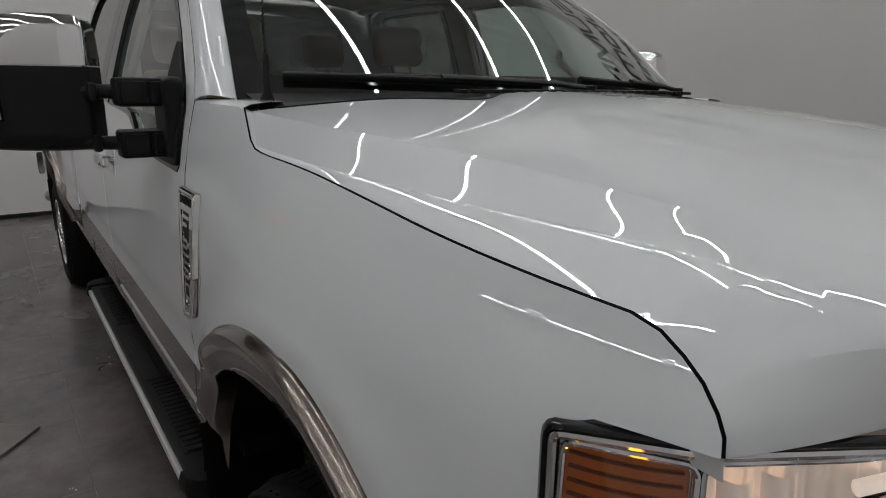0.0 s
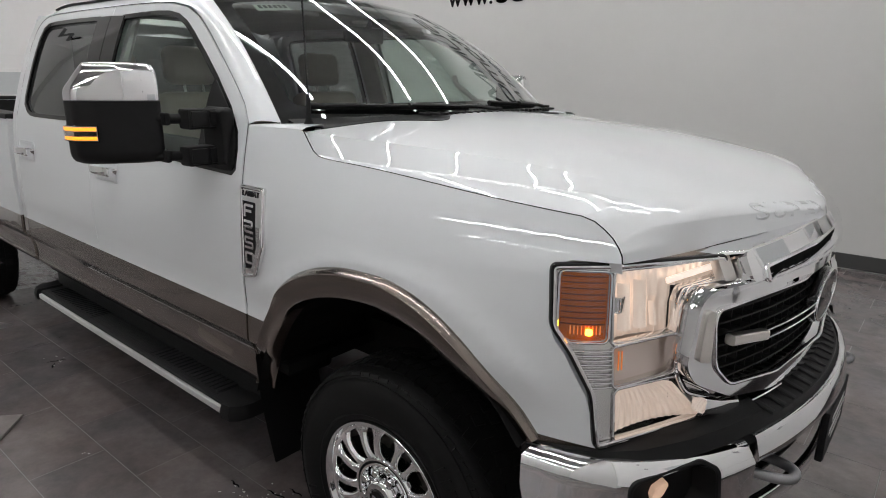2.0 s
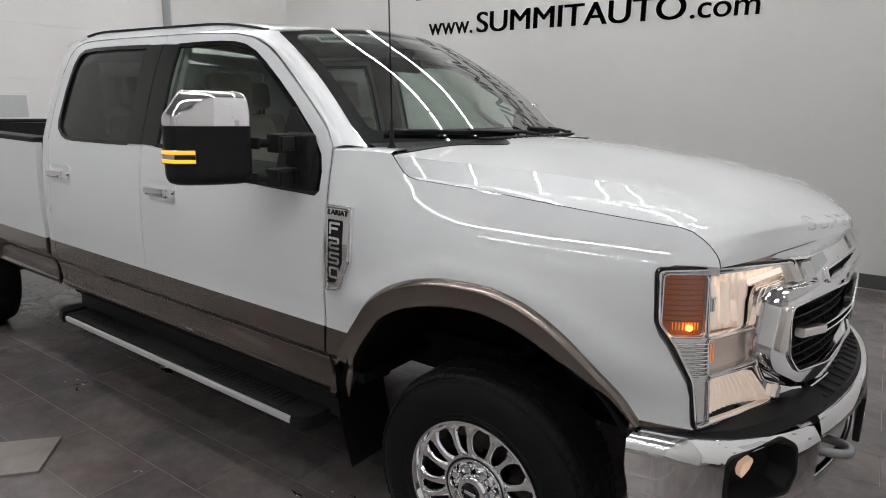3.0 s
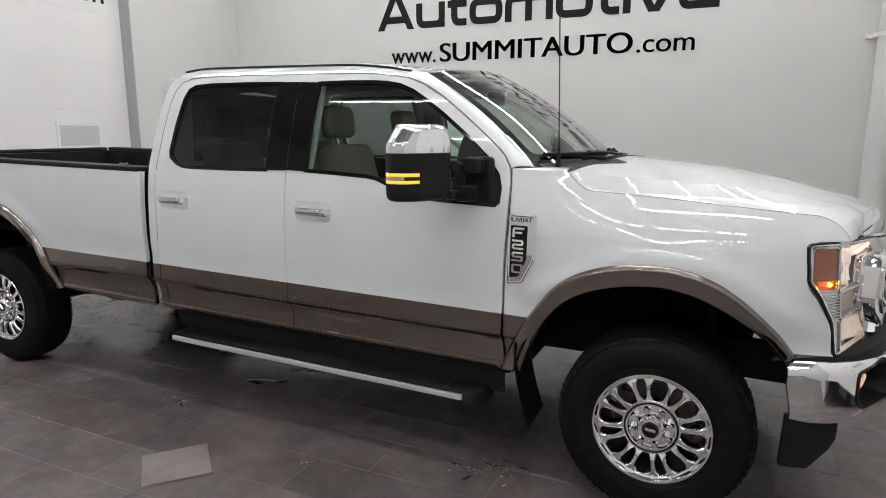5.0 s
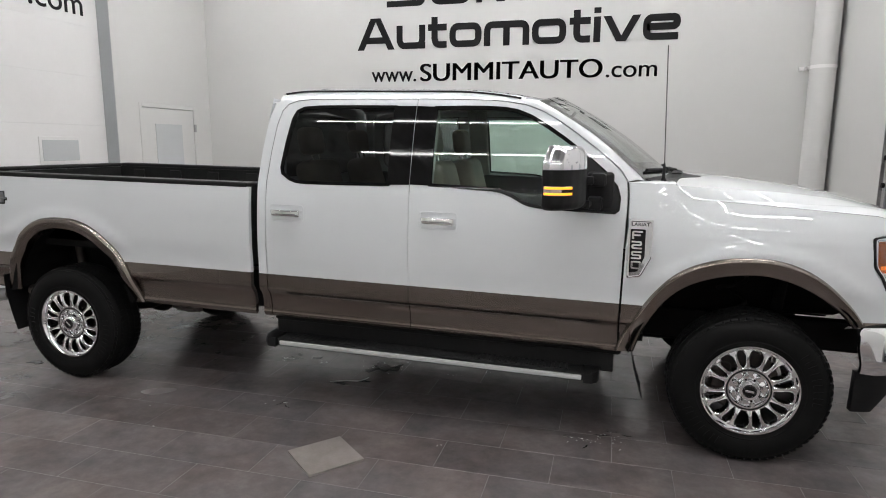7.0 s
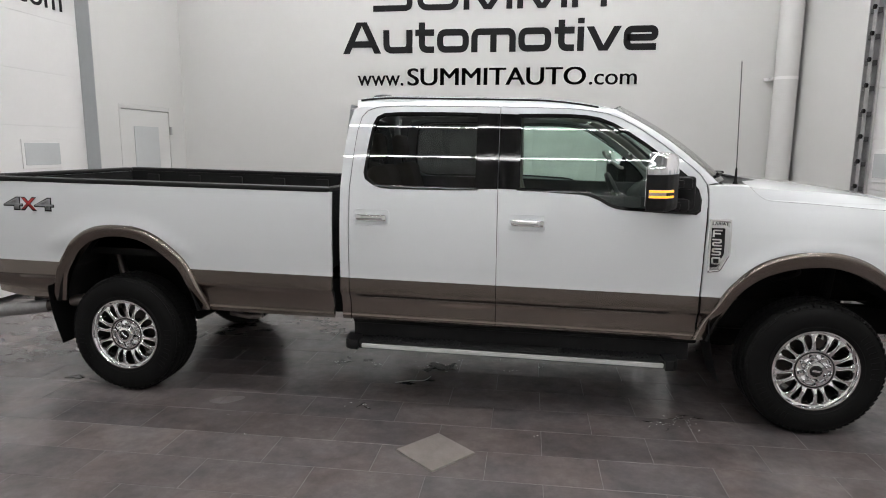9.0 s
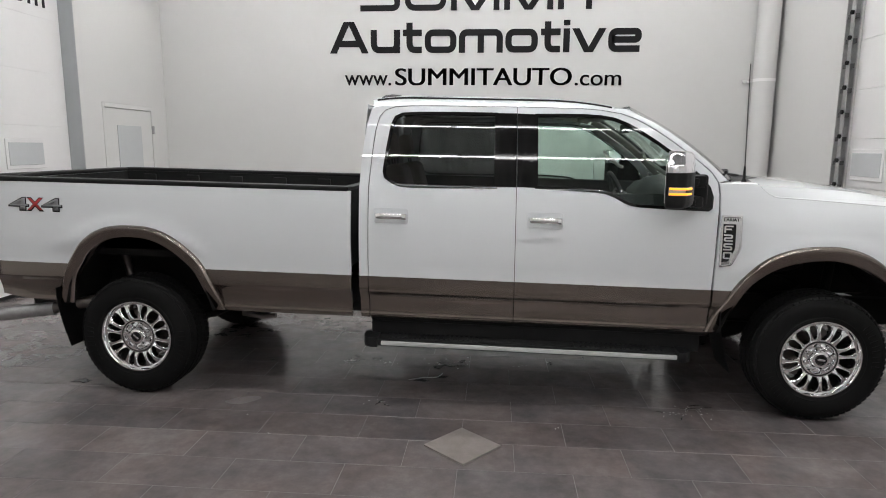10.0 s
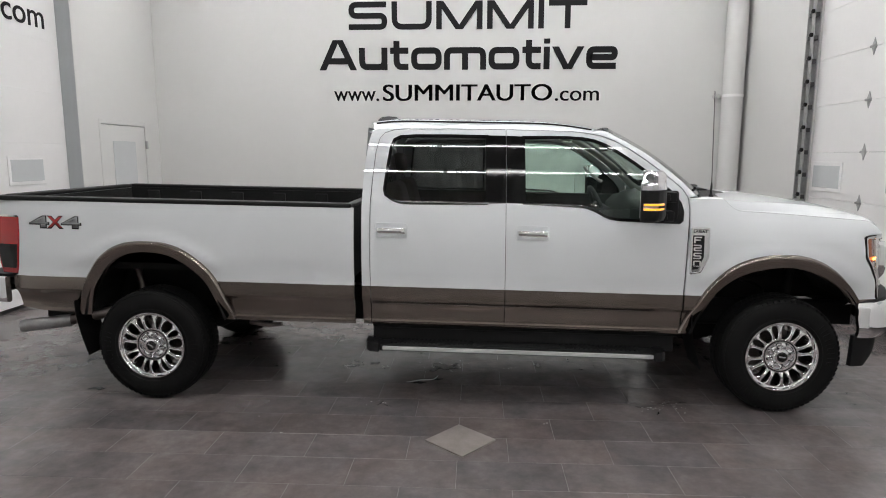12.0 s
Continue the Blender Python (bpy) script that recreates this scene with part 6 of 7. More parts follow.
    # ribbed clear block below the marker
    for k in range(9):
        z = 0.970 + k * 0.0108
        q0 = 0.082 + 0.045 * max(0.0, (1.055 - z) / 0.09)
        pts = [lamp_in(0.007)(q, z) for q in np.linspace(q0 + 0.004, 0.178, 6)]
        part("clear_rib", sweep(pts, 0.0026, 0.0034, up=(0.8, -0.6, 0), n=8), CHROME, hl, raked=True, side=s)
    panel("lens", grow(outline, -0.003), lamp_face, LENS, hl, FRONT, step=(0.03, 0.03), depth=0.0, side=s, lift=0.004, label="clear curved headlamp lens")


def lit_reflector(name, colour, light, strength):
    """A silvered bowl, milky and streaked; soft emission stands in for its unmodelled bulb."""
    m = material(name, colour, 0.26, metal=0.6, coat=0.5, vary=0.12, scale=22, bump=0.35, bump_scale=38)
    p = m.node_tree.nodes["Principled BSDF"]
    p.inputs["Emission Color"].default_value = (*light, 1)
    p.inputs["Emission Strength"].default_value = strength
    return m


BEZEL = material("bezel_silver", (0.70, 0.69, 0.68), 0.07, metal=1.0, bump=0.5, bump_scale=22)
REFLECT = lit_reflector("lit_reflector", (0.90, 0.82, 0.75), (1.0, 0.77, 0.62), 0.33)
TURN = lit_reflector("turn_reflector", (0.72, 0.62, 0.57), (1.0, 0.70, 0.56), 0.05)
BULB_SOFT = glow("light_pipe", (1.0, 0.84, 0.72), 0.8)
BULB_AMBER = glow("amber_bulb", (1.0, 0.42, 0.03), 12.0)
# faint emission for light caught on lamp parts, not a bulb
FAINT_GLOW = glow("amber_faint", (0.85, 0.25, 0.03), 0.35)
both(headlamp)


def grille_face(y, z):
    return (0.940 - 0.115 * (abs(y) / 0.65) ** 2.1, y, z)


def face_in(d):
    def f(y, z):
        p = grille_face(y, z)
        return (p[0] - d, p[1], p[2])
    return f


def across(points, d=0.0):
    """Points on the grille's face; the sign of d lets them stand proud."""
    return [face_in(d)(y, z) for y, z in points]


def grille():
    gr = thing("grille", "", "")
    gr.parent = truck
    ahead = (1, 0, 0)
    inner = rounded([(-0.676, 1.150), (-0.684, 1.115), (-0.664, 1.000), (-0.606, 0.944), (-0.40, 0.922), (0.0, 0.912), (0.40, 0.922), (0.606, 0.944), (0.664, 1.000), (0.684, 1.115), (0.676, 1.150), (0.3, 1.158), (-0.3, 1.158)], 0.02)
    outer = rounded([(-0.700, 1.196), (-0.730, 1.166), (-0.752, 1.020), (-0.722, 0.972), (-0.590, 0.905), (-0.40, 0.872), (0.0, 0.862), (0.40, 0.872), (0.590, 0.905), (0.722, 0.972), (0.752, 1.020), (0.730, 1.166), (0.700, 1.196), (0.3, 1.202), (-0.3, 1.202)], 0.025)
    panel("surround", outer, face_in(0.004), CHROME, gr, ahead, holes=[inner], step=(0.04, 0.03), depth=0.075, label="wide chrome grille surround")
    # rounded lips give the casting its thickness
    part("inner_lip", sweep(across(inner, 0.002), 0.004, 0.006, up=ahead, closed=True, n=14, power=4), CHROME, gr, raked=True, smooth=60)
    def leaning(d):
        """The face leans back above the main opening."""
        def f(y, z):
            p = face_in(d)(y, z)
            return (p[0] - 0.5 * max(0.0, z - 1.205), p[1], p[2])
        return f
    # raised cheek blocks at both ends
    for sgn in (-1, 1):
        cheek = [(sgn * 0.716, 1.152), (sgn * 0.722, 1.10), (sgn * 0.728, 1.030), (sgn * 0.690, 1.020), (sgn * 0.694, 1.152)]
        if sgn > 0:
            cheek = cheek[::-1]
        panel("cheek", rounded(cheek, 0.012), face_in(-0.005), SATINCHROME, gr, ahead, step=(0.03, 0.03), depth=0.02, label="satin chrome grille cheek")
        tab = rounded([(sgn * 0.612, 1.262), (sgn * 0.616, 1.202), (sgn * 0.572, 1.200), (sgn * 0.570, 1.264)][::sgn * -1], 0.010)
        panel("tab", tab, leaning(0.034), SATINCHROME, gr, ahead, step=(0.02, 0.012), depth=0.025, label="satin chrome end tab")
    # upper air slot in a chrome frame
    slot_in = rounded([(-0.508, 1.230), (-0.516, 1.196), (0.516, 1.196), (0.508, 1.230), (0.2, 1.242), (-0.2, 1.242)], 0.010)
    slot_out = rounded([(-0.562, 1.268), (-0.568, 1.200), (-0.3, 1.190), (0.3, 1.190), (0.568, 1.200), (0.562, 1.268), (0.2, 1.286), (-0.2, 1.286)], 0.016)
    panel("slot_frame", slot_out, leaning(-0.002), CHROME, gr, ahead, holes=[slot_in], step=(0.04, 0.02), depth=0.06, label="chrome frame of the upper air slot")
    part("slot_lip", sweep([leaning(-0.004)(y, z) for y, z in slot_in], 0.005, 0.008, up=ahead, closed=True, n=10), CHROME, gr, raked=True)
    # the frame's top rolls back under the hood's lip
    rows = []
    for y in np.linspace(-0.612, 0.612, 49):
        a = abs(y)
        top = 1.286 if a < 0.2 else 1.286 - 0.018 * (a - 0.2) / 0.362 if a < 0.562 else 1.268 - 0.006 * (a - 0.562) / 0.05
        x, _, z = leaning(-0.002 + 0.030 * smoothstep(0.555, 0.575, a))(y, top)
        back = min(x - 0.01, nose_x(y) - 0.02)
        rows.append([(x - 0.001, y, z - 0.006), (x - 0.004, y, z - 0.001), (x - 0.010, y, z + 0.001), (x * 0.5 + back * 0.5, y, z), (back, y, z - 0.002)])
    bm = grid_loft(rows)
    bmesh.ops.recalc_face_normals(bm, faces=bm.faces)
    if sum(f.normal.z for f in bm.faces) < 0:
        bmesh.ops.reverse_faces(bm, faces=bm.faces)
    part("slot_top", bm, CHROME, gr, raked=True, smooth=60)
    panel("backing", [(-0.545, 1.262), (-0.545, 1.188), (-0.692, 1.180), (-0.692, 0.90), (0.692, 0.90), (0.692, 1.180), (0.545, 1.188), (0.545, 1.262)], face_in(0.085), DARK, gr, ahead, step=(0.06, 0.06), depth=0)
    for i in range(17):
        y = -0.50 + i * 0.0625
        part("slot_vane", sweep(across([(y, 1.196), (y + 0.003, 1.240)], 0.045), 0.004, 0.022, up=ahead, n=8), BLACK, gr, raked=True)
    # honeycomb bars and the bright double blade
    for k in range(7):
        z = 0.950 + k * 0.030
        w = 0.655 - 0.5 * max(0.0, 1.0 - z)
        part("mesh_bar", sweep(across([(y, z) for y in np.linspace(-w, w, 24)], 0.040), 0.0035, 0.016, up=ahead, n=6), BLACK, gr, raked=True)
    for k in range(30):
        y = -0.62 + k * 0.0428
        lo = 0.935 + (0.05 if abs(y) > 0.56 else 0.0)
        part("mesh_bar", sweep(across([(y, lo), (y, 1.145)], 0.044), 0.003, 0.014, up=ahead, n=6), BLACK, gr, raked=True)
    for sgn in (-1, 1):
        pts = [(sgn * y, z) for y, z in ((0.622, 1.064), (0.55, 1.057), (0.478, 1.048))]
        part("blade_end", sweep(across(pts, 0.002), 0.0135, 0.014, up=ahead, n=12, power=4), SATINCHROME, gr, "satin chrome blade end", raked=True)
        for dz in (0.012, -0.010):
            pts = [(sgn * y, 1.046 + 0.006 * (0.48 - y) + dz) for y in np.linspace(0.485, 0.16, 10)]
            part("blade", sweep(across(pts, 0.004), 0.0035, 0.010, up=ahead, n=8), CHROME, gr, "thin chrome grille blade", raked=True)
        pts = [(sgn * y, 0.845 + 0.02 * y) for y in np.linspace(0.52, 0.30, 6)]
        part("lower_blade", sweep(across(pts, 0.020), 0.004, 0.010, up=ahead, n=8), CHROME, gr, raked=True)
        part("lower_block", sweep(across([(sgn * 0.66, 0.893), (sgn * 0.60, 0.872), (sgn * 0.53, 0.856)], 0.030), 0.020, 0.02, up=ahead, n=10, power=5), CHROME, gr, raked=True)
    em = lathe([(0.0, 0.018), (0.155, 0.014), (0.168, 0.006), (0.170, -0.012)], 40, "x", (0, 0, 0))
    em_ob = part("emblem", em, GLOSSBLACK, gr, "dark oval emblem in a chrome ring", raked=True, m=Matrix.Translation((0.926, 0, 1.045)) @ Matrix.Diagonal((1, 1.0, 0.46, 1)))
    ring = [(0.938, 0.158 * math.cos(t), 1.045 + 0.070 * math.sin(t)) for t in np.linspace(0, 2 * math.pi, 48, endpoint=False)]
    part("ring", sweep(ring, 0.005, 0.005, up=ahead, closed=True, n=8), CHROME, em_ob, raked=True)


SATINCHROME = material("satin_chrome", (0.78, 0.74, 0.70), 0.28, metal=1.0)
grille()


# ---- bumper ----
bump_plan = [(0.488, -0.984), (0.58, -0.975), (0.70, -0.925), (0.80, -0.83), (0.88, -0.70), (0.94, -0.52), (0.98, -0.28), (1.0, 0.0), (0.98, 0.28)]
bump_s = [0.0]
for a, b in zip(bump_plan, bump_plan[1:]):
    bump_s.append(bump_s[-1] + math.dist(a, b))
bump_x = curve([(s, p[0]) for s, p in zip(bump_s, bump_plan)])
bump_y = curve([(s, p[1]) for s, p in zip(bump_s, bump_plan)])
def bump_top(q):
    return 0.794 + 0.085 * q - 0.150 * q * q



def bump(q, z):
    """The chrome face, crowned, its top rolled back."""
    top = bump_top(q)
    t = (z - 0.55) / (top - 0.55)
    back = 0.030 * max(0.0, t - 0.80) ** 2 / 0.04 + 0.035 * max(0.0, 0.35 - t) ** 2 / 0.1225
    s = smoothstep(0.02, 0.40, q)
    nx, ny = 0.3 + 0.42 * s, -0.95 + 0.26 * s
    return (bump_x(q) - nx * back, bump_y(q) - ny * back, z)


def bumper():
    bp = thing("front_bumper", "", "")
    bp.parent = truck

    def wing(s):
        outline = [(0.0, 0.775), (0.0, 0.70), (0.03, 0.558), (0.10, 0.552), (0.30, 0.555), (0.50, 0.565), (0.60, 0.585), (0.625, 0.62), (0.635, 0.75), (0.62, 0.785)]
        outline += [(q, bump_top(q)) for q in np.linspace(0.58, 0.02, 15)]
        pocket = rounded([(0.264, 0.755), (0.276, 0.772), (0.448, 0.796), (0.492, 0.774), (0.502, 0.690), (0.474, 0.640), (0.300, 0.624), (0.266, 0.652)], 0.012)
        wing_ob = panel("wing", outline, bump, CHROME, bp, FRONT, holes=[pocket], step=(0.025, 0.02), depth=0.03, side=s, label="chrome bumper wing")
        # rolled top shelf
        rows = []
        for q in np.linspace(0.0, 0.62, 22):
            p = Vector(bump(q, bump_top(q)))
            rows.append([p, p + Vector((-0.010, 0.008, 0.004)), p + Vector((-0.035, 0.028, 0.002)), p + Vector((-0.05, 0.04, -0.02))])
        bm = grid_loft(rows)
        bmesh.ops.recalc_face_normals(bm, faces=bm.faces)
        part("top_shelf", bm, CHROME, bp, raked=True, smooth=70, side=s)
        rim = [bump(*p) for p in pocket]
        part("pocket_rim", sweep(rim, 0.006, 0.006, up=(0.75, -0.65, 0), closed=True, n=8), BLACK, bp, raked=True, side=s)

        def deep(q, z):
            p = Vector(bump(q, z))
            return tuple(p + Vector((-0.06, 0.03, 0)))
        inner = grow(pocket, -0.004)
        bm = grid_loft([[bump(*p) for p in inner], [deep(*p) for p in grow(pocket, -0.016)]], close=True)
        bmesh.ops.recalc_face_normals(bm, faces=bm.faces)
        part("pocket_wall", bm, BLACK, bp, "black plastic fog lamp recess", raked=True, side=s)
        panel("pocket", grow(pocket, 0.02), deep, BLACK, bp, FRONT, step=(0.04, 0.04), depth=0, side=s)
        fog = rounded([(0.352, 0.696), (0.358, 0.716), (0.388, 0.735), (0.393, 0.724), (0.381, 0.699), (0.358, 0.676)], 0.004)

        def fog_face(q, z):
            p = Vector(bump(q, z))
            return tuple(p + Vector((-0.04, 0.022, 0)))
        panel("fog_lamp", fog, fog_face, FOG_LIT, bp, FRONT, step=(0.02, 0.02), depth=0.02, side=s, label="lit fog lamp")
        # black gap filler below lamp and fender
        rows = []
        for q, z in ((0.0, 0.80), (0.10, 0.81), (0.2, 0.82), (0.3, 0.83), (0.42, 0.845), (0.55, 0.855), (0.68, 0.86)):
            p = Vector((bump_x(q), bump_y(q), 0))
            n = Vector((-0.72, 0.69, 0)) if q > 0.15 else Vector((-0.25, 0.97, 0))
            rows.append([(p.x + n.x * 0.028, p.y + n.y * 0.028, z - 0.04), (p.x + n.x * 0.04, p.y + n.y * 0.04, z), (p.x + n.x * 0.10, p.y + n.y * 0.10, z + 0.005)])
        bm = grid_loft(rows)
        bmesh.ops.recalc_face_normals(bm, faces=bm.faces)
        part("filler", bm, BLACK, bp, "black filler strip over the bumper", raked=True, smooth=60, side=s)
        # air dam under the wing
        dam = [(0.045, 0.560), (0.060, 0.345), (0.165, 0.345), (0.245, 0.43), (0.265, 0.47), (0.255, 0.562)]

        def dam_face(q, z):
            p = Vector(bump(q, 0.60))
            k = (0.57 - z)
            return (p.x - 0.03 - 0.10 * k, p.y + 0.035, z)
        panel("air_dam", dam, dam_face, BLACK, bp, FRONT, step=(0.04, 0.04), depth=0.04, side=s, label="black plastic air dam")
        hook = round_path([(0.80, -0.52, 0.665), (0.93, -0.52, 0.668), (0.995, -0.50, 0.668), (0.995, -0.44, 0.668), (0.93, -0.42, 0.668), (0.80, -0.42, 0.665)], n=6, r=0.05)
        part("tow_hook", tube(hook, 0.014, 12), GREYSTEEL, bp, "grey steel tow hook", side=s)
    both(wing)
    # centre: black step pad, chrome band, lower opening
    rows = []
    ys = np.linspace(-0.66, 0.66, 30)
    for y in ys:
        xo = 0.995 - 0.14 * (abs(y) / 0.66) ** 2.1
        zt = 0.800 + 0.022 * (1 - (y / 0.66) ** 2)
        rows.append([(0.80 - 0.02 * abs(y), y, zt + 0.06), (xo - 0.08, y, zt + 0.025), (xo - 0.015, y, zt + 0.006), (xo, y, zt - 0.03)])
    bm = grid_loft(rows)
    bmesh.ops.recalc_face_normals(bm, faces=bm.faces)
    pad = part("step_pad", bm, BLACK, bp, "ribbed black step pad", raked=True, smooth=50)
    for i in range(22):
        y = -0.60 + i * 1.20 / 21
        xo = 0.995 - 0.14 * (abs(y) / 0.66) ** 2.1
        zt = 0.800 + 0.022 * (1 - (y / 0.66) ** 2)
        part("pad_rib", sweep([(0.83, y, zt + 0.054), (xo - 0.08, y, zt + 0.028), (xo - 0.02, y, zt + 0.010)], 0.012, 0.004, up=(0, 0, 1), n=8), BLACK, pad, raked=True)
    band = [(1.005 - 0.145 * (abs(y) / 0.66) ** 2.1, y, 0.765 + 0.020 * (1 - (y / 0.60) ** 2)) for y in np.linspace(-0.550, 0.550, 36)]
    part("centre_band", sweep(band, 0.036, 0.012, up=(1, 0, 0.25), n=14, power=4), CHROME, bp, "chrome centre band", raked=True)
    low = [(0.985 - 0.145 * (abs(y) / 0.66) ** 2.1, y, 0.560) for y in np.linspace(-0.62, 0.62, 30)]
    part("lower_band", sweep(low, 0.028, 0.012, up=(1, 0, 0), n=12, power=4), CHROME, bp, raked=True)
    back = [(0.900 - 0.145 * (abs(y) / 0.66) ** 2.1, y, 0.665) for y in np.linspace(-0.66, 0.66, 24)]
    part("intake", sweep(back, 0.115, 0.01, up=(1, 0, 0), n=8, power=6), DARK, bp, raked=True)
    for z in (0.62, 0.66, 0.70):
        bar = [(0.94 - 0.145 * (abs(y) / 0.66) ** 2.1, y, z) for y in np.linspace(-0.38, 0.38, 14)]
        part("intake_bar", sweep(bar, 0.006, 0.012, up=(1, 0, 0), n=6), BLACK, bp, raked=True)
    pl = part("plate_holder", box(1.000, 1.022, -0.175, 0.175, 0.585, 0.745, 0.006), BLACK, bp, "black plate holder with worn white print", raked=True)
    for k, (w, z) in enumerate(((0.11, 0.70), (0.14, 0.67), (0.09, 0.64))):
        part("print_bar", box(1.0225, 1.0238, -w, w, z - 0.008, z + 0.008), WALLPAINT, pl, raked=True)


GREYSTEEL = material("grey_steel", (0.30, 0.30, 0.31), 0.35, metal=0.9, vary=0.1, scale=15)
FOG_LIT = glow("fog_lamp", (0.95, 0.62, 0.44), 0.36)
bumper()


# ---- badges ----
def squared_figure(ch):
    """A wide squared figure of the badge as flat strokes in a unit box."""
    a, b, c = 0.11, 0.5, 0.89
    strokes = {"F": [[(a, 0.0), (a, c), (1.0, c)], [(a + 0.09, 0.47), (0.84, 0.47)]],
               "2": [[(0.0, c), (c, c), (c, b), (a, b), (a, a), (1.0, a)]],
               "5": [[(1.0, c), (a, c), (a, b), (c, b), (c, a), (0.0, a)]],
               "0": [[(a, a), (c, a), (c, c), (a, c)]]}[ch]
    bm = bmesh.new()
    for line in strokes:
        loop = ch == "0"
        path = [(p.x, p.y) for p in round_path([(x, z, 0) for x, z in line], loop, 4, 0.12)]
        ribbon(bm, path, 0.20, 0.0, 1.0, loop)
    bmesh.ops.recalc_face_normals(bm, faces=bm.faces)
    return bm


def lettering_on(string, parent, surf, u0, v0, h, width, depth, mat, name, bold=0.004, side=1, along=(1, 0), lift=0.004, raked=True, label="", bm=None):
    """Raised letters laid on a curved panel: u along the reading direction, v up."""
    if bm is None:
        bm = text_mesh(string, 1.0, 0.0, bold)
        bmesh.ops.triangulate(bm, faces=bm.faces)
        geom = bmesh.ops.extrude_face_region(bm, geom=list(bm.faces))
        for v in geom["geom"]:
            if isinstance(v, bmesh.types.BMVert):
                v.co.y -= 1.0
        bmesh.ops.recalc_face_normals(bm, faces=bm.faces)
    w = max(v.co.x for v in bm.verts)
    tall = max(v.co.z for v in bm.verts)
    for v in bm.verts:
        a, b, d = v.co.x / w * width, v.co.z / tall * h, -v.co.y
        p = Vector(surf(u0 + along[0] * a, v0 + b))
        e = 1e-3
        n = (Vector(surf(u0 + along[0] * a + e, v0 + b)) - p).cross(Vector(surf(u0 + along[0] * a, v0 + b + e)) - p).normalized()
        if n.y > 0 and surf is side_surf or (surf is not side_surf and n.x < 0):
            n = -n
        v.co = p + n * (lift + d * depth)
    return part(name, bm, mat, parent, label, raked=raked, smooth=0, side=side)


side_surf = side


def fender_badge():
    bd = thing("fender_badge", "", "")
    bd.parent = truck
    frame_line = [(-0.658, 1.292), (-0.534, 1.292), (-0.534, 1.090), (-0.585, 0.985), (-0.658, 0.972)]
    inner = [(-0.650, 1.240), (-0.570, 1.240), (-0.570, 1.092), (-0.604, 1.012), (-0.650, 1.004)]
    panel("badge_frame", rounded(frame_line, 0.010), side, CHROME, bd, OUT, holes=[rounded(inner, 0.008)], step=(0.03, 0.03), depth=0.02, lift=0.014, label="chrome badge frame")
    panel("badge_field", grow(inner, 0.004), side, BLACK, bd, OUT, step=(0.03, 0.03), depth=0.01, lift=0.006, label="black mesh badge field")
    path = [Vector(side(*p)) + Vector((0, -0.015, 0)) for p in rounded(grow(frame_line, -0.006), 0.01)]
    part("badge_bead", sweep(path, 0.006, 0.004, up=(0, -1, 0), closed=True, n=8), CHROME, bd, raked=True)
    for k, ch in enumerate("F250"):
        lettering_on(ch, bd, side, -0.640, 1.187 - k * 0.054, 0.044, 0.054, 0.006, CHROME, "badge_letter", lift=0.007, bm=squared_figure(ch))
    lettering_on("LARIAT", bd, side, -0.643, 1.257, 0.018, 0.092, 0.002, LETTER, "badge_letter", 0.006, lift=0.0145)


fender_badge()


def bed_decal():
    dc = thing("bed_decal", "", "")
    dc.parent = truck
    for ch, u, w, mat in (("4", -5.300, 0.135, GREYDECAL), ("X", -5.170, 0.110, REDDECAL), ("4", -5.065, 0.135, GREYDECAL)):
        lettering_on(ch, dc, side, u - 0.008, 1.176, 0.088, w + 0.016, 0.0006, LETTER, "decal_outline", 0.045, lift=0.0012)
        lettering_on(ch, dc, side, u, 1.182, 0.076, w, 0.0006, mat, "decal_figure", 0.018, lift=0.0026)


GREYDECAL = material("grey_decal", (0.22, 0.225, 0.23), 0.35, vary=0.2, scale=30)
REDDECAL = material("red_decal", (0.45, 0.03, 0.03), 0.35)
bed_decal()

def nose_skin(y, h):
    """The hood's nose at a distance y from the middle and a height h over its lip."""
    v = 1.42 - h * 7.0
    lo, hi = -1.0, 1.0
    for _ in range(30):
        u = (lo + hi) / 2
        lo, hi = (u, hi) if hood(u, v)[1] < y else (lo, u)
    return hood(u, v)


for k, ch in enumerate("SUPER DUTY"):
    if ch != " ":
        lettering_on(ch, hood_ob, nose_skin, -0.378 + k * 0.0765, 0.011, 0.032, 0.058, 0.0014, WHITE, "embossed_letter", 0.01, lift=-0.0006)


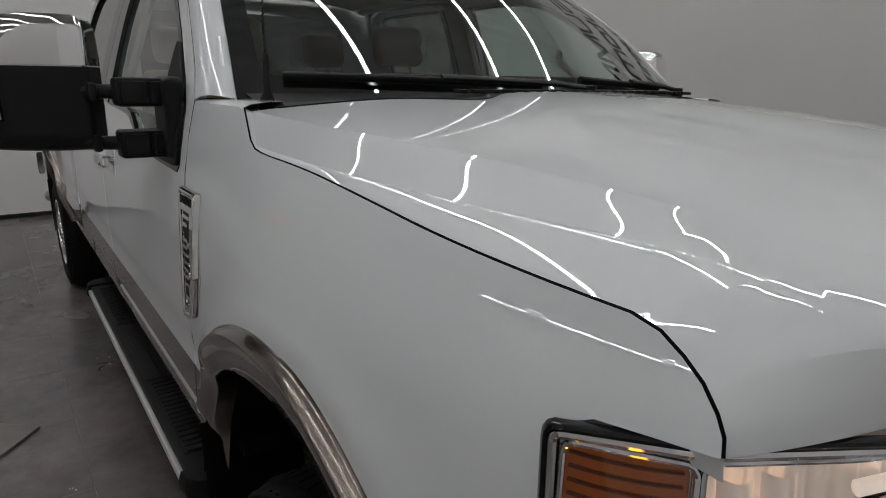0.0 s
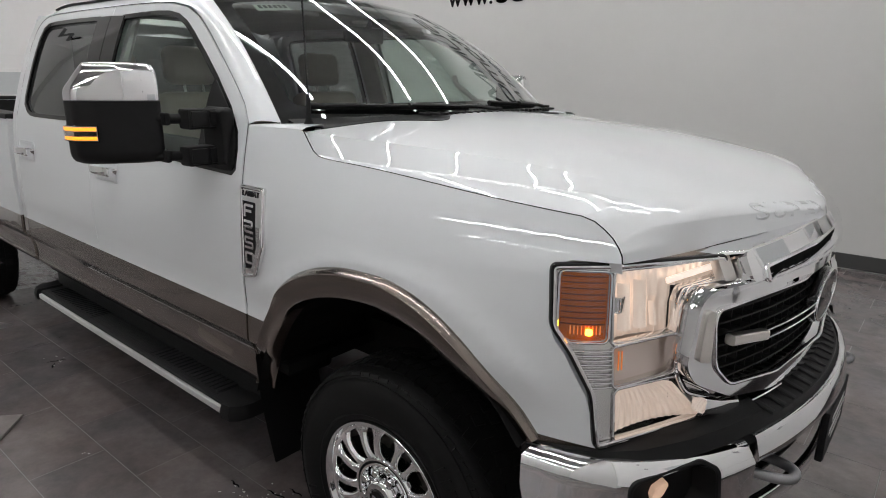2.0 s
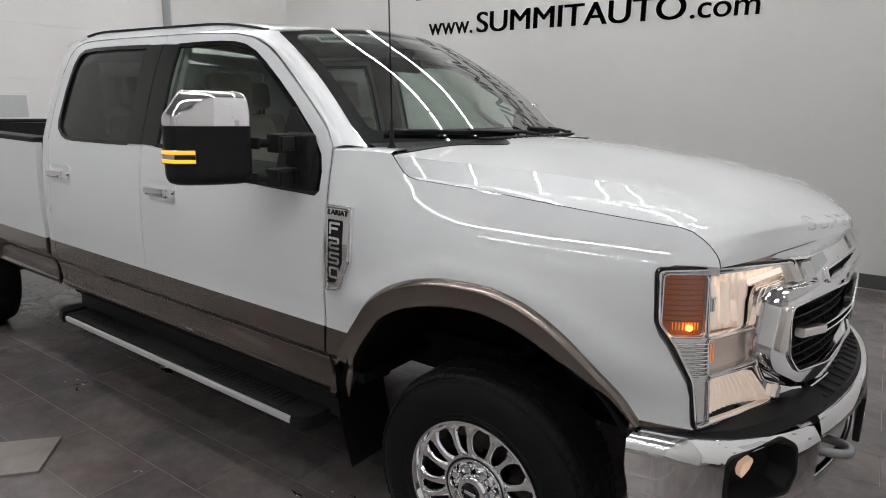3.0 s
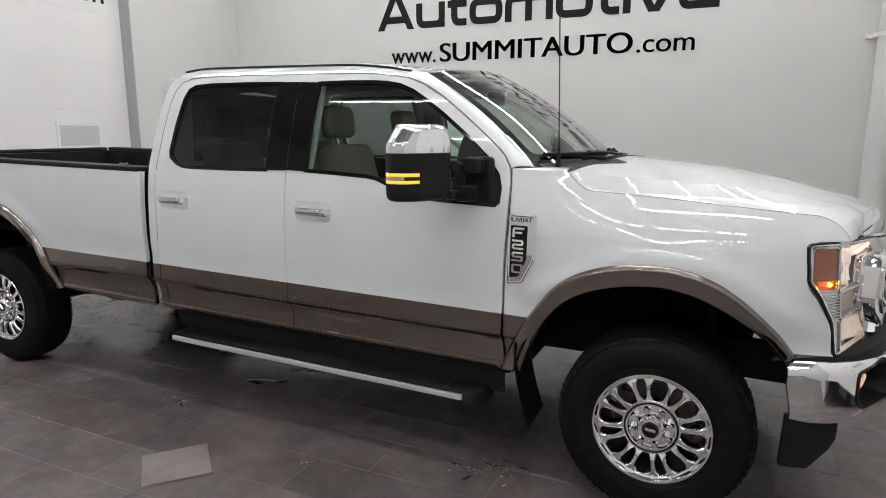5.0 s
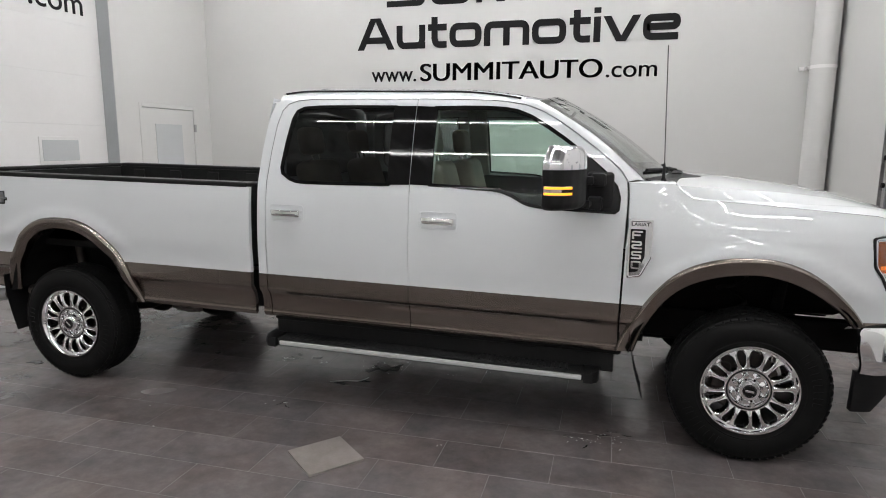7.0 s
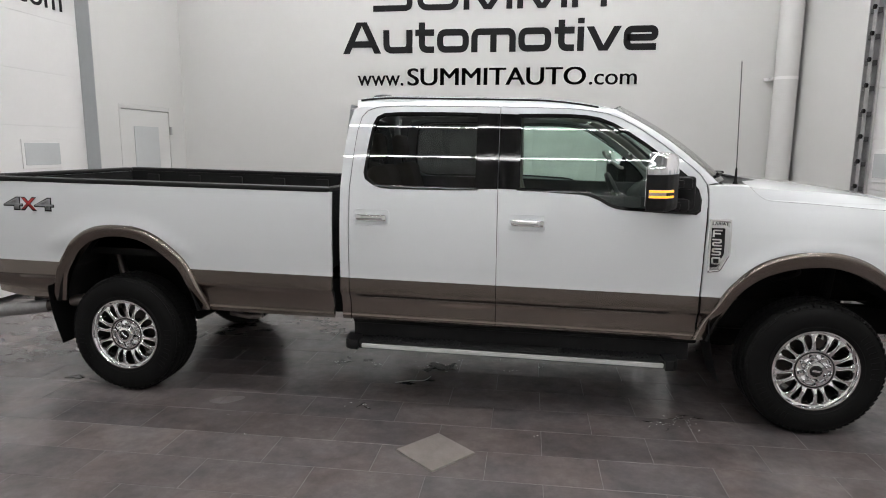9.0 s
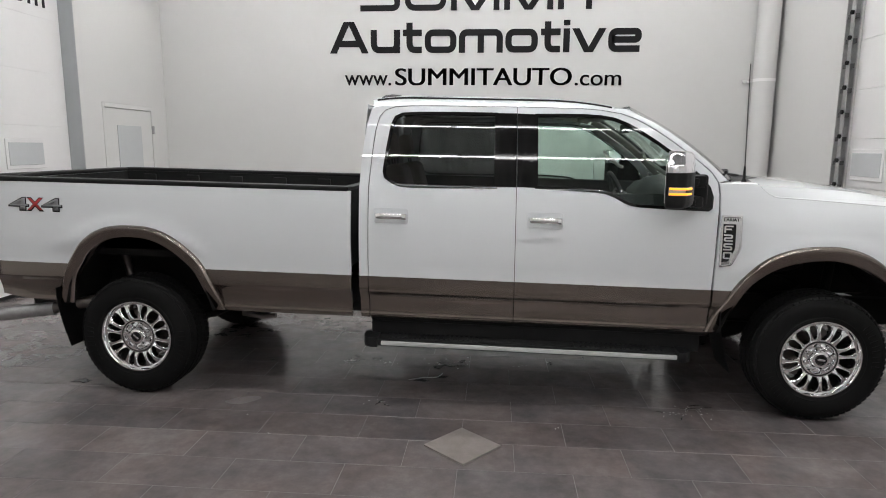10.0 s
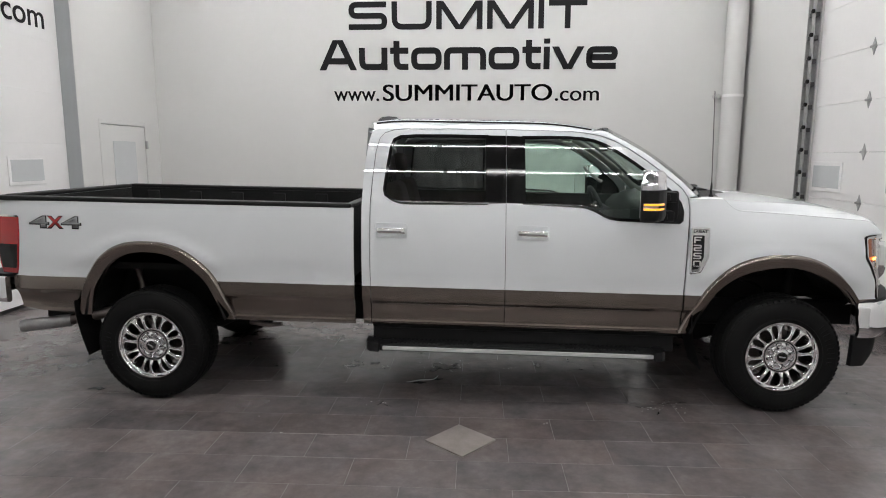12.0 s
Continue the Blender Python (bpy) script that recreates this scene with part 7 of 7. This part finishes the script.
# ---- cabin ----
def cabin():
    cb = thing("cabin", "", "")
    cb.parent = truck

    def seat(x, y, rear=False):
        st = thing("seat", "", "")
        st.parent = truck
        part("cushion", box(x - 0.26, x + 0.26, y - 0.25, y + 0.25, 0.86, 1.06, 0.07, 3), LEATHER, st)
        bm = box(-0.08, 0.08, -0.25, 0.25, 0.0, 0.62, 0.06, 3)
        for v in bm.verts:
            if v.co.z > 0.4:
                v.co.y *= 0.86
        part("backrest", bm, LEATHER, st, m=Matrix.Translation((x - 0.26, y, 0.98)) @ Matrix.Rotation(radians(-14), 4, "Y"))
        part("headrest", box(-0.05, 0.05, -0.135, 0.135, 0.0, 0.19, 0.045, 3), LEATHER, st, m=Matrix.Translation((x - 0.43, y, 1.62)) @ Matrix.Rotation(radians(-8), 4, "Y"))
        for dy in (-0.05, 0.05):
            part("headrest_post", tube([(x - 0.40, y + dy, 1.55), (x - 0.43, y + dy, 1.66)], 0.007, 8), CHROME, st)
    for y in (-0.42, 0.42):
        seat(-1.48, y)
        seat(-2.36, y)
    part("console", box(-1.7, -0.75, -0.14, 0.14, 0.80, 1.10, 0.04, 2), DASH, cb)
    rows = []
    for y in np.linspace(-0.84, 0.84, 24):
        c = 1 - (y / 0.84) ** 2
        hump = 0.055 * math.exp(-((y - 0.42) / 0.2) ** 2)
        rows.append([(-0.42 + 0.10 * c, y, 1.40), (-0.50 + 0.06 * c, y, 1.430 + hump * 0.3), (-0.66, y, 1.435 + hump), (-0.80, y, 1.405 + hump), (-0.87, y, 1.33), (-0.88, y, 1.15), (-0.80, y, 0.95)])
    bm = grid_loft(rows)
    bmesh.ops.recalc_face_normals(bm, faces=bm.faces)
    part("dashboard", bm, DASH, cb, "dark moulded dashboard", raked=True, smooth=60)
    part("screen_panel", box(-0.91, -0.88, -0.16, 0.16, 1.14, 1.34, 0.01), GLOSSBLACK, cb)
    for y in (-0.55, 0.55):
        part("air_vent", box(-0.895, -0.87, y - 0.09, y + 0.09, 1.24, 1.31, 0.015), CHROME, cb)
    wheel_path = [(0.0, 0.19 * math.cos(t), 0.19 * math.sin(t)) for t in np.linspace(0, 2 * math.pi, 40, endpoint=False)]
    m = Matrix.Translation((-1.02, 0.42, 1.33)) @ Matrix.Rotation(radians(-24), 4, "Y")
    sw = part("steering_wheel", sweep(wheel_path, 0.016, 0.018, up=(1, 0, 0), closed=True, n=10), DASH, cb, "dark leather steering wheel", m=m)
    bm = box(-0.02, 0.03, -0.07, 0.07, -0.06, 0.05, 0.02)
    box(-0.008, 0.012, -0.18, -0.06, -0.02, 0.02, 0.006, bm=bm)
    box(-0.008, 0.012, 0.06, 0.18, -0.02, 0.02, 0.006, bm=bm)
    box(-0.008, 0.012, -0.02, 0.02, -0.18, -0.05, 0.006, bm=bm)
    part("wheel_hub", bm, DASH, sw, m=m)
    part("steering_column", tube([(-1.01, 0.42, 1.33), (-0.80, 0.42, 1.22)], 0.04, 12), DASH, cb)
    rows = [[(x, y, roof_z(x, y) - 0.05) for y in np.linspace(-0.66, 0.66, 12)] for x in np.linspace(-1.26, -2.84, 12)]
    bm = grid_loft(rows)
    part("headliner", bm, HEADLINER, cb, raked=True)
    for s in (1, -1):
        bm = box(-2.84, -0.72, -0.885, -0.86, 0.62, 1.405, 0.02)
        part("door_card", bm, DASH, cb, raked=True, side=s)
        part("armrest", box(-1.75, -1.05, -0.87, -0.79, 1.12, 1.19, 0.02), DASH, cb, raked=True, side=s)
        b0, b1 = Vector(side(-1.86, 1.40)) + Vector((0, 0.05, 0)), Vector(side(-1.86, 1.93)) + Vector((0, 0.05, 0))
        part("b_pillar", sweep([b0, b0.lerp(b1, 0.5), b1], 0.08, 0.02, up=(0, -1, 0), n=10, power=4), HEADLINER, cb, raked=True, side=s)
        p = [Vector(pillar_line(t)) + Vector((-0.03, 0.045, -0.02)) for t in np.linspace(0, 1, 8)]
        part("pillar_trim", sweep(p, 0.035, 0.015, up=(0.5, -0.6, 0.5), n=10), HEADLINER, cb, raked=True, side=s)
        part("sun_visor", box(-1.36, -1.17, -0.58, -0.18, 1.905, 1.925, 0.008), HEADLINER, cb, raked=True, side=s)
        part("grab_handle", tube(round_path([(-1.10, -0.72, 1.66), (-1.08, -0.70, 1.62), (-0.95, -0.73, 1.53), (-0.93, -0.76, 1.53)], n=4, r=0.02), 0.014, 10), HEADLINER, cb, raked=True, side=s)
    part("rear_view_mirror", box(-1.09, -1.06, -0.12, 0.12, 1.80, 1.87, 0.012), DASH, cb, raked=True)
    part("mirror_stalk", tube([(-1.05, 0, 1.86), (-1.02, 0, 1.90)], 0.012, 8), DASH, cb, raked=True)
    part("cabin_floor", box(-2.88, -0.7, -0.86, 0.86, 0.64, 0.68), DASH, cb, raked=True)
    # stock sticker inside the windscreen, its figures as bars
    st = bmesh.new()
    vs = [st.verts.new(Vector(screen(u, v)) + Vector((-0.004, 0, -0.008))) for u, v in ((-0.80, 0.86), (-0.60, 0.86), (-0.60, 0.93), (-0.80, 0.93))]
    st.faces.new(vs)
    sticker = part("windshield_sticker", st, STICKER, cb, "pale green stock sticker with dark print", raked=True)
    for k in range(6):
        u0 = -0.785 + k * 0.029
        b = bmesh.new()
        vs = [b.verts.new(Vector(screen(u, v)) + Vector((-0.0025, 0, -0.005))) for u, v in ((u0, 0.876), (u0 + 0.020, 0.876), (u0 + 0.020, 0.914), (u0, 0.914))]
        b.faces.new(vs)
        part("print_bar", b, LETTER, sticker, raked=True)


HEADLINER = material("grey_headliner", (0.42, 0.405, 0.385), 0.8, vary=0.1, scale=20, bump=0.2, bump_scale=300)
STICKER = material("pale_sticker", (0.62, 0.70, 0.62), 0.5)
cabin()

# ---- small things on the floor ----
PLATE = material("pale_tile", (0.215, 0.188, 0.176), 0.42, vary=0.30, scale=9, bump=0.12, bump_scale=30)
WET = material("wet_dirt", (0.007, 0.007, 0.008), 0.2, vary=0.3, scale=20)
GRIT = material("pale_grit", (0.55, 0.54, 0.52), 0.7)


def loose_tile():
    bm = box(-0.158, 0.158, -0.158, 0.158, 0.0005, 0.0125, 0.0018, 2)
    ob = part("loose_tile", bm, PLATE, None)
    ob.matrix_world = ROOM @ pose(-2.204, -1.535, 0, 0, 0, 49)
    tagged(ob, "square pale grey tile lying loose on the floor", "tile")


loose_tile()


def wet_spot(x, y, r, seed, long=1.0, turn=0.0):
    rng = random.Random(seed)
    bm = bmesh.new()
    n = 26
    ph = [rng.uniform(0, 6.28) for _ in range(4)]
    ring = []
    for i in range(n):
        t = 2 * math.pi * i / n
        k = 1 + 0.35 * math.sin(2 * t + ph[0]) + 0.25 * math.sin(3 * t + ph[1]) + 0.22 * math.sin(7 * t + ph[2]) + 0.12 * math.sin(11 * t + ph[3])
        ring.append((r * k * math.cos(t) * long, r * k * math.sin(t)))
    top = [bm.verts.new((a * 0.93, b * 0.93, 0.0032)) for a, b in ring]
    low = [bm.verts.new((a, b, 0.0010)) for a, b in ring]
    bm.faces.new(top)
    for i in range(n):
        bm.faces.new((low[i], low[(i + 1) % n], top[(i + 1) % n], top[i]))
    bmesh.ops.recalc_face_normals(bm, faces=bm.faces)
    ob = part("wet_spot", bm, WET, None, smooth=30)
    ob.matrix_world = ROOM @ pose(x, y, 0, 0, 0, turn)
    tagged(ob, "dark wet patch of melted road dirt on the tiles", "wet spot", group="wet spots under the truck")


for k, (x, y, r, long, turn) in enumerate(((-2.365, -0.15, 0.070, 1.35, 12), (-2.45, -0.225, 0.030, 1.8, 30), (-2.285, -0.10, 0.024, 1.6, 60), (-2.565, -0.535, 0.020, 2.4, 12), (-2.42, -0.455, 0.016, 2.2, 30), (-5.025, -0.79, 0.03, 1.8, 20))):
    wet_spot(x, y, r, 30 + k, long, turn)


def water_trickle():
    """A thin run of water out of the puddle, with a raised pale rim."""
    path = [(-2.655, -0.528, 0.001), (-2.62, -0.515, 0.002), (-2.575, -0.492, 0.002), (-2.545, -0.478, 0.002), (-2.50, -0.475, 0.002), (-2.445, -0.462, 0.002), (-2.425, -0.415, 0.002), (-2.415, -0.37, 0.001)]
    ob = part("water_trickle", tube(round_path(path, n=3, r=0.01), 0.0055, 8, (0, 0, 1), taper=lambda u: 0.35 + 0.65 * math.sin(math.pi * u)), GRIT, None)
    ob.matrix_world = ROOM
    tagged(ob, "thin pale run of salty water on the tiles", "water trickle")


water_trickle()


def scuff(x, y, length, turn, mat):
    n = 7
    bm = bmesh.new()
    rows = [[(length * (k / (n - 1) - 0.5), w * 0.0045 * math.sin(math.pi * (0.1 + 0.8 * k / (n - 1))) + 0.004 * math.sin(k * 1.7), 0.0009 + 0.0008 * (1 - abs(w))) for w in (-1, 0, 1)] for k in range(n)]
    grid_loft(rows, bm)
    bmesh.ops.recalc_face_normals(bm, faces=bm.faces)
    if sum(f.normal.z for f in bm.faces) < 0:
        bmesh.ops.reverse_faces(bm, faces=bm.faces)
    ob = part("scuff_mark", bm, mat, None, smooth=40)
    ob.matrix_world = ROOM @ pose(x, y, 0, 0, 0, turn)
    tagged(ob, "thin dark scuff mark on the slate tiles", "scuff mark", group="scuff marks on the floor")


for x, y, length, turn in ((-0.93, -0.93, 0.07, -4), (-0.74, -0.86, 0.11, 8), (-0.69, -0.80, 0.08, 2), (-0.83, -1.03, 0.06, 62), (-2.80, -0.96, 0.10, 70), (-2.74, -1.00, 0.07, -30), (-0.60, -0.83, 0.07, -8)):
    scuff(x, y, length, turn, WET)


def grit():
    """Specks and short dashes of dried salt."""
    rng = random.Random(9)
    bm = bmesh.new()
    spots = [(-3.20, -0.19, 0.09, 16), (-2.89, -0.17, 0.07, 10), (-2.80, -0.98, 0.09, 9), (-0.86, -0.95, 0.10, 14), (-0.68, -0.90, 0.16, 22), (-2.365, -0.13, 0.17, 44), (-1.82, -0.16, 0.05, 4), (-1.60, -0.02, 0.06, 4), (-1.65, -1.24, 0.03, 3), (-3.37, -1.48, 0.02, 3), (-3.62, -1.24, 0.02, 2)]
    for x, y, reach, count in spots:
        for i in range(count):
            r = rng.uniform(0.0010, 0.0030)
            m = Matrix.Translation((x + rng.gauss(0, reach * 0.5), y + rng.gauss(0, reach * 0.35), 0.0006 + r * 0.3)) @ Matrix.Rotation(rng.gauss(0.1, 0.5), 4, "Z") @ Matrix.Diagonal((r * rng.uniform(0.9, 4.5), r, r * 0.5, 1))
            bmesh.ops.create_icosphere(bm, subdivisions=1, radius=1.0, matrix=m)
    ob = part("grit", bm, GRIT, None, smooth=0)
    ob.matrix_world = ROOM
    tagged(ob, "pale specks of road grit and salt on the floor", "grit", kind="stuff")


grit()

# ---- the tiled floor ----
floor = part("floor", box(LEFT_X - 0.5, RIGHT_X + 0.5, NEAR_Y - 0.3, BACK_Y + 0.3, -0.12, -0.0010), GROUT, None, smooth=0)
floor.matrix_world = ROOM
tagged(floor, "dark grey slate-look tile floor with thin joints", "floor", kind="structure")
TX, TY = 0.612, 0.308


def tile_mesh():
    bm = box(0.0014, TX - 0.0014, 0.0014, TY - 0.0014, -0.008, 0.0, 0.0008, 1)
    mesh = bpy.data.meshes.new("tile")
    bm.to_mesh(mesh)
    bm.free()
    mesh.materials.append(TILE)
    return mesh


def lay_tiles():
    one = tile_mesh()
    rest_v, rest_f = [], []
    rng = random.Random(4)
    j0, j1 = int((NEAR_Y + 1.79) / TY) - 1, int((BACK_Y + 1.79) / TY) + 1
    for j in range(j0, j1):
        y = -1.79 + j * TY
        shift = 0.0 if j % 2 else 0.306
        i = -8
        while True:
            x = -2.83 + shift + i * TX
            i += 1
            if x > RIGHT_X + 0.3:
                break
            if x < LEFT_X - 0.4 or y < NEAR_Y - 0.1 or y > BACK_Y:
                continue
            dz = rng.uniform(-0.0005, 0.0005)
            if -6.2 < x < 1.6 and -3.4 < y < 0.9 and not (-4.4 < x < 0.4 and y > 0.6):
                ob = new("tile", one)
                ob.parent = floor
                ob.location = (x, y, dz)
            else:
                k = len(rest_v)
                a, b = 0.0013, TX - 0.0013
                c, d = 0.0013, TY - 0.0013
                rest_v += [(x + a, y + c, dz), (x + b, y + c, dz), (x + b, y + d, dz), (x + a, y + d, dz)]
                rest_v += [(p[0], p[1], -0.006) for p in rest_v[-4:]]
                rest_f += [(k, k + 1, k + 2, k + 3), (k, k + 4, k + 5, k + 1), (k + 1, k + 5, k + 6, k + 2), (k + 2, k + 6, k + 7, k + 3), (k + 3, k + 7, k + 4, k)]
    mesh = bpy.data.meshes.new("far_tiles")
    mesh.from_pydata(rest_v, [], rest_f)
    ob = finish("far_tiles", mesh, TILE, floor)
    tagged(ob, kind="stuff")


lay_tiles()
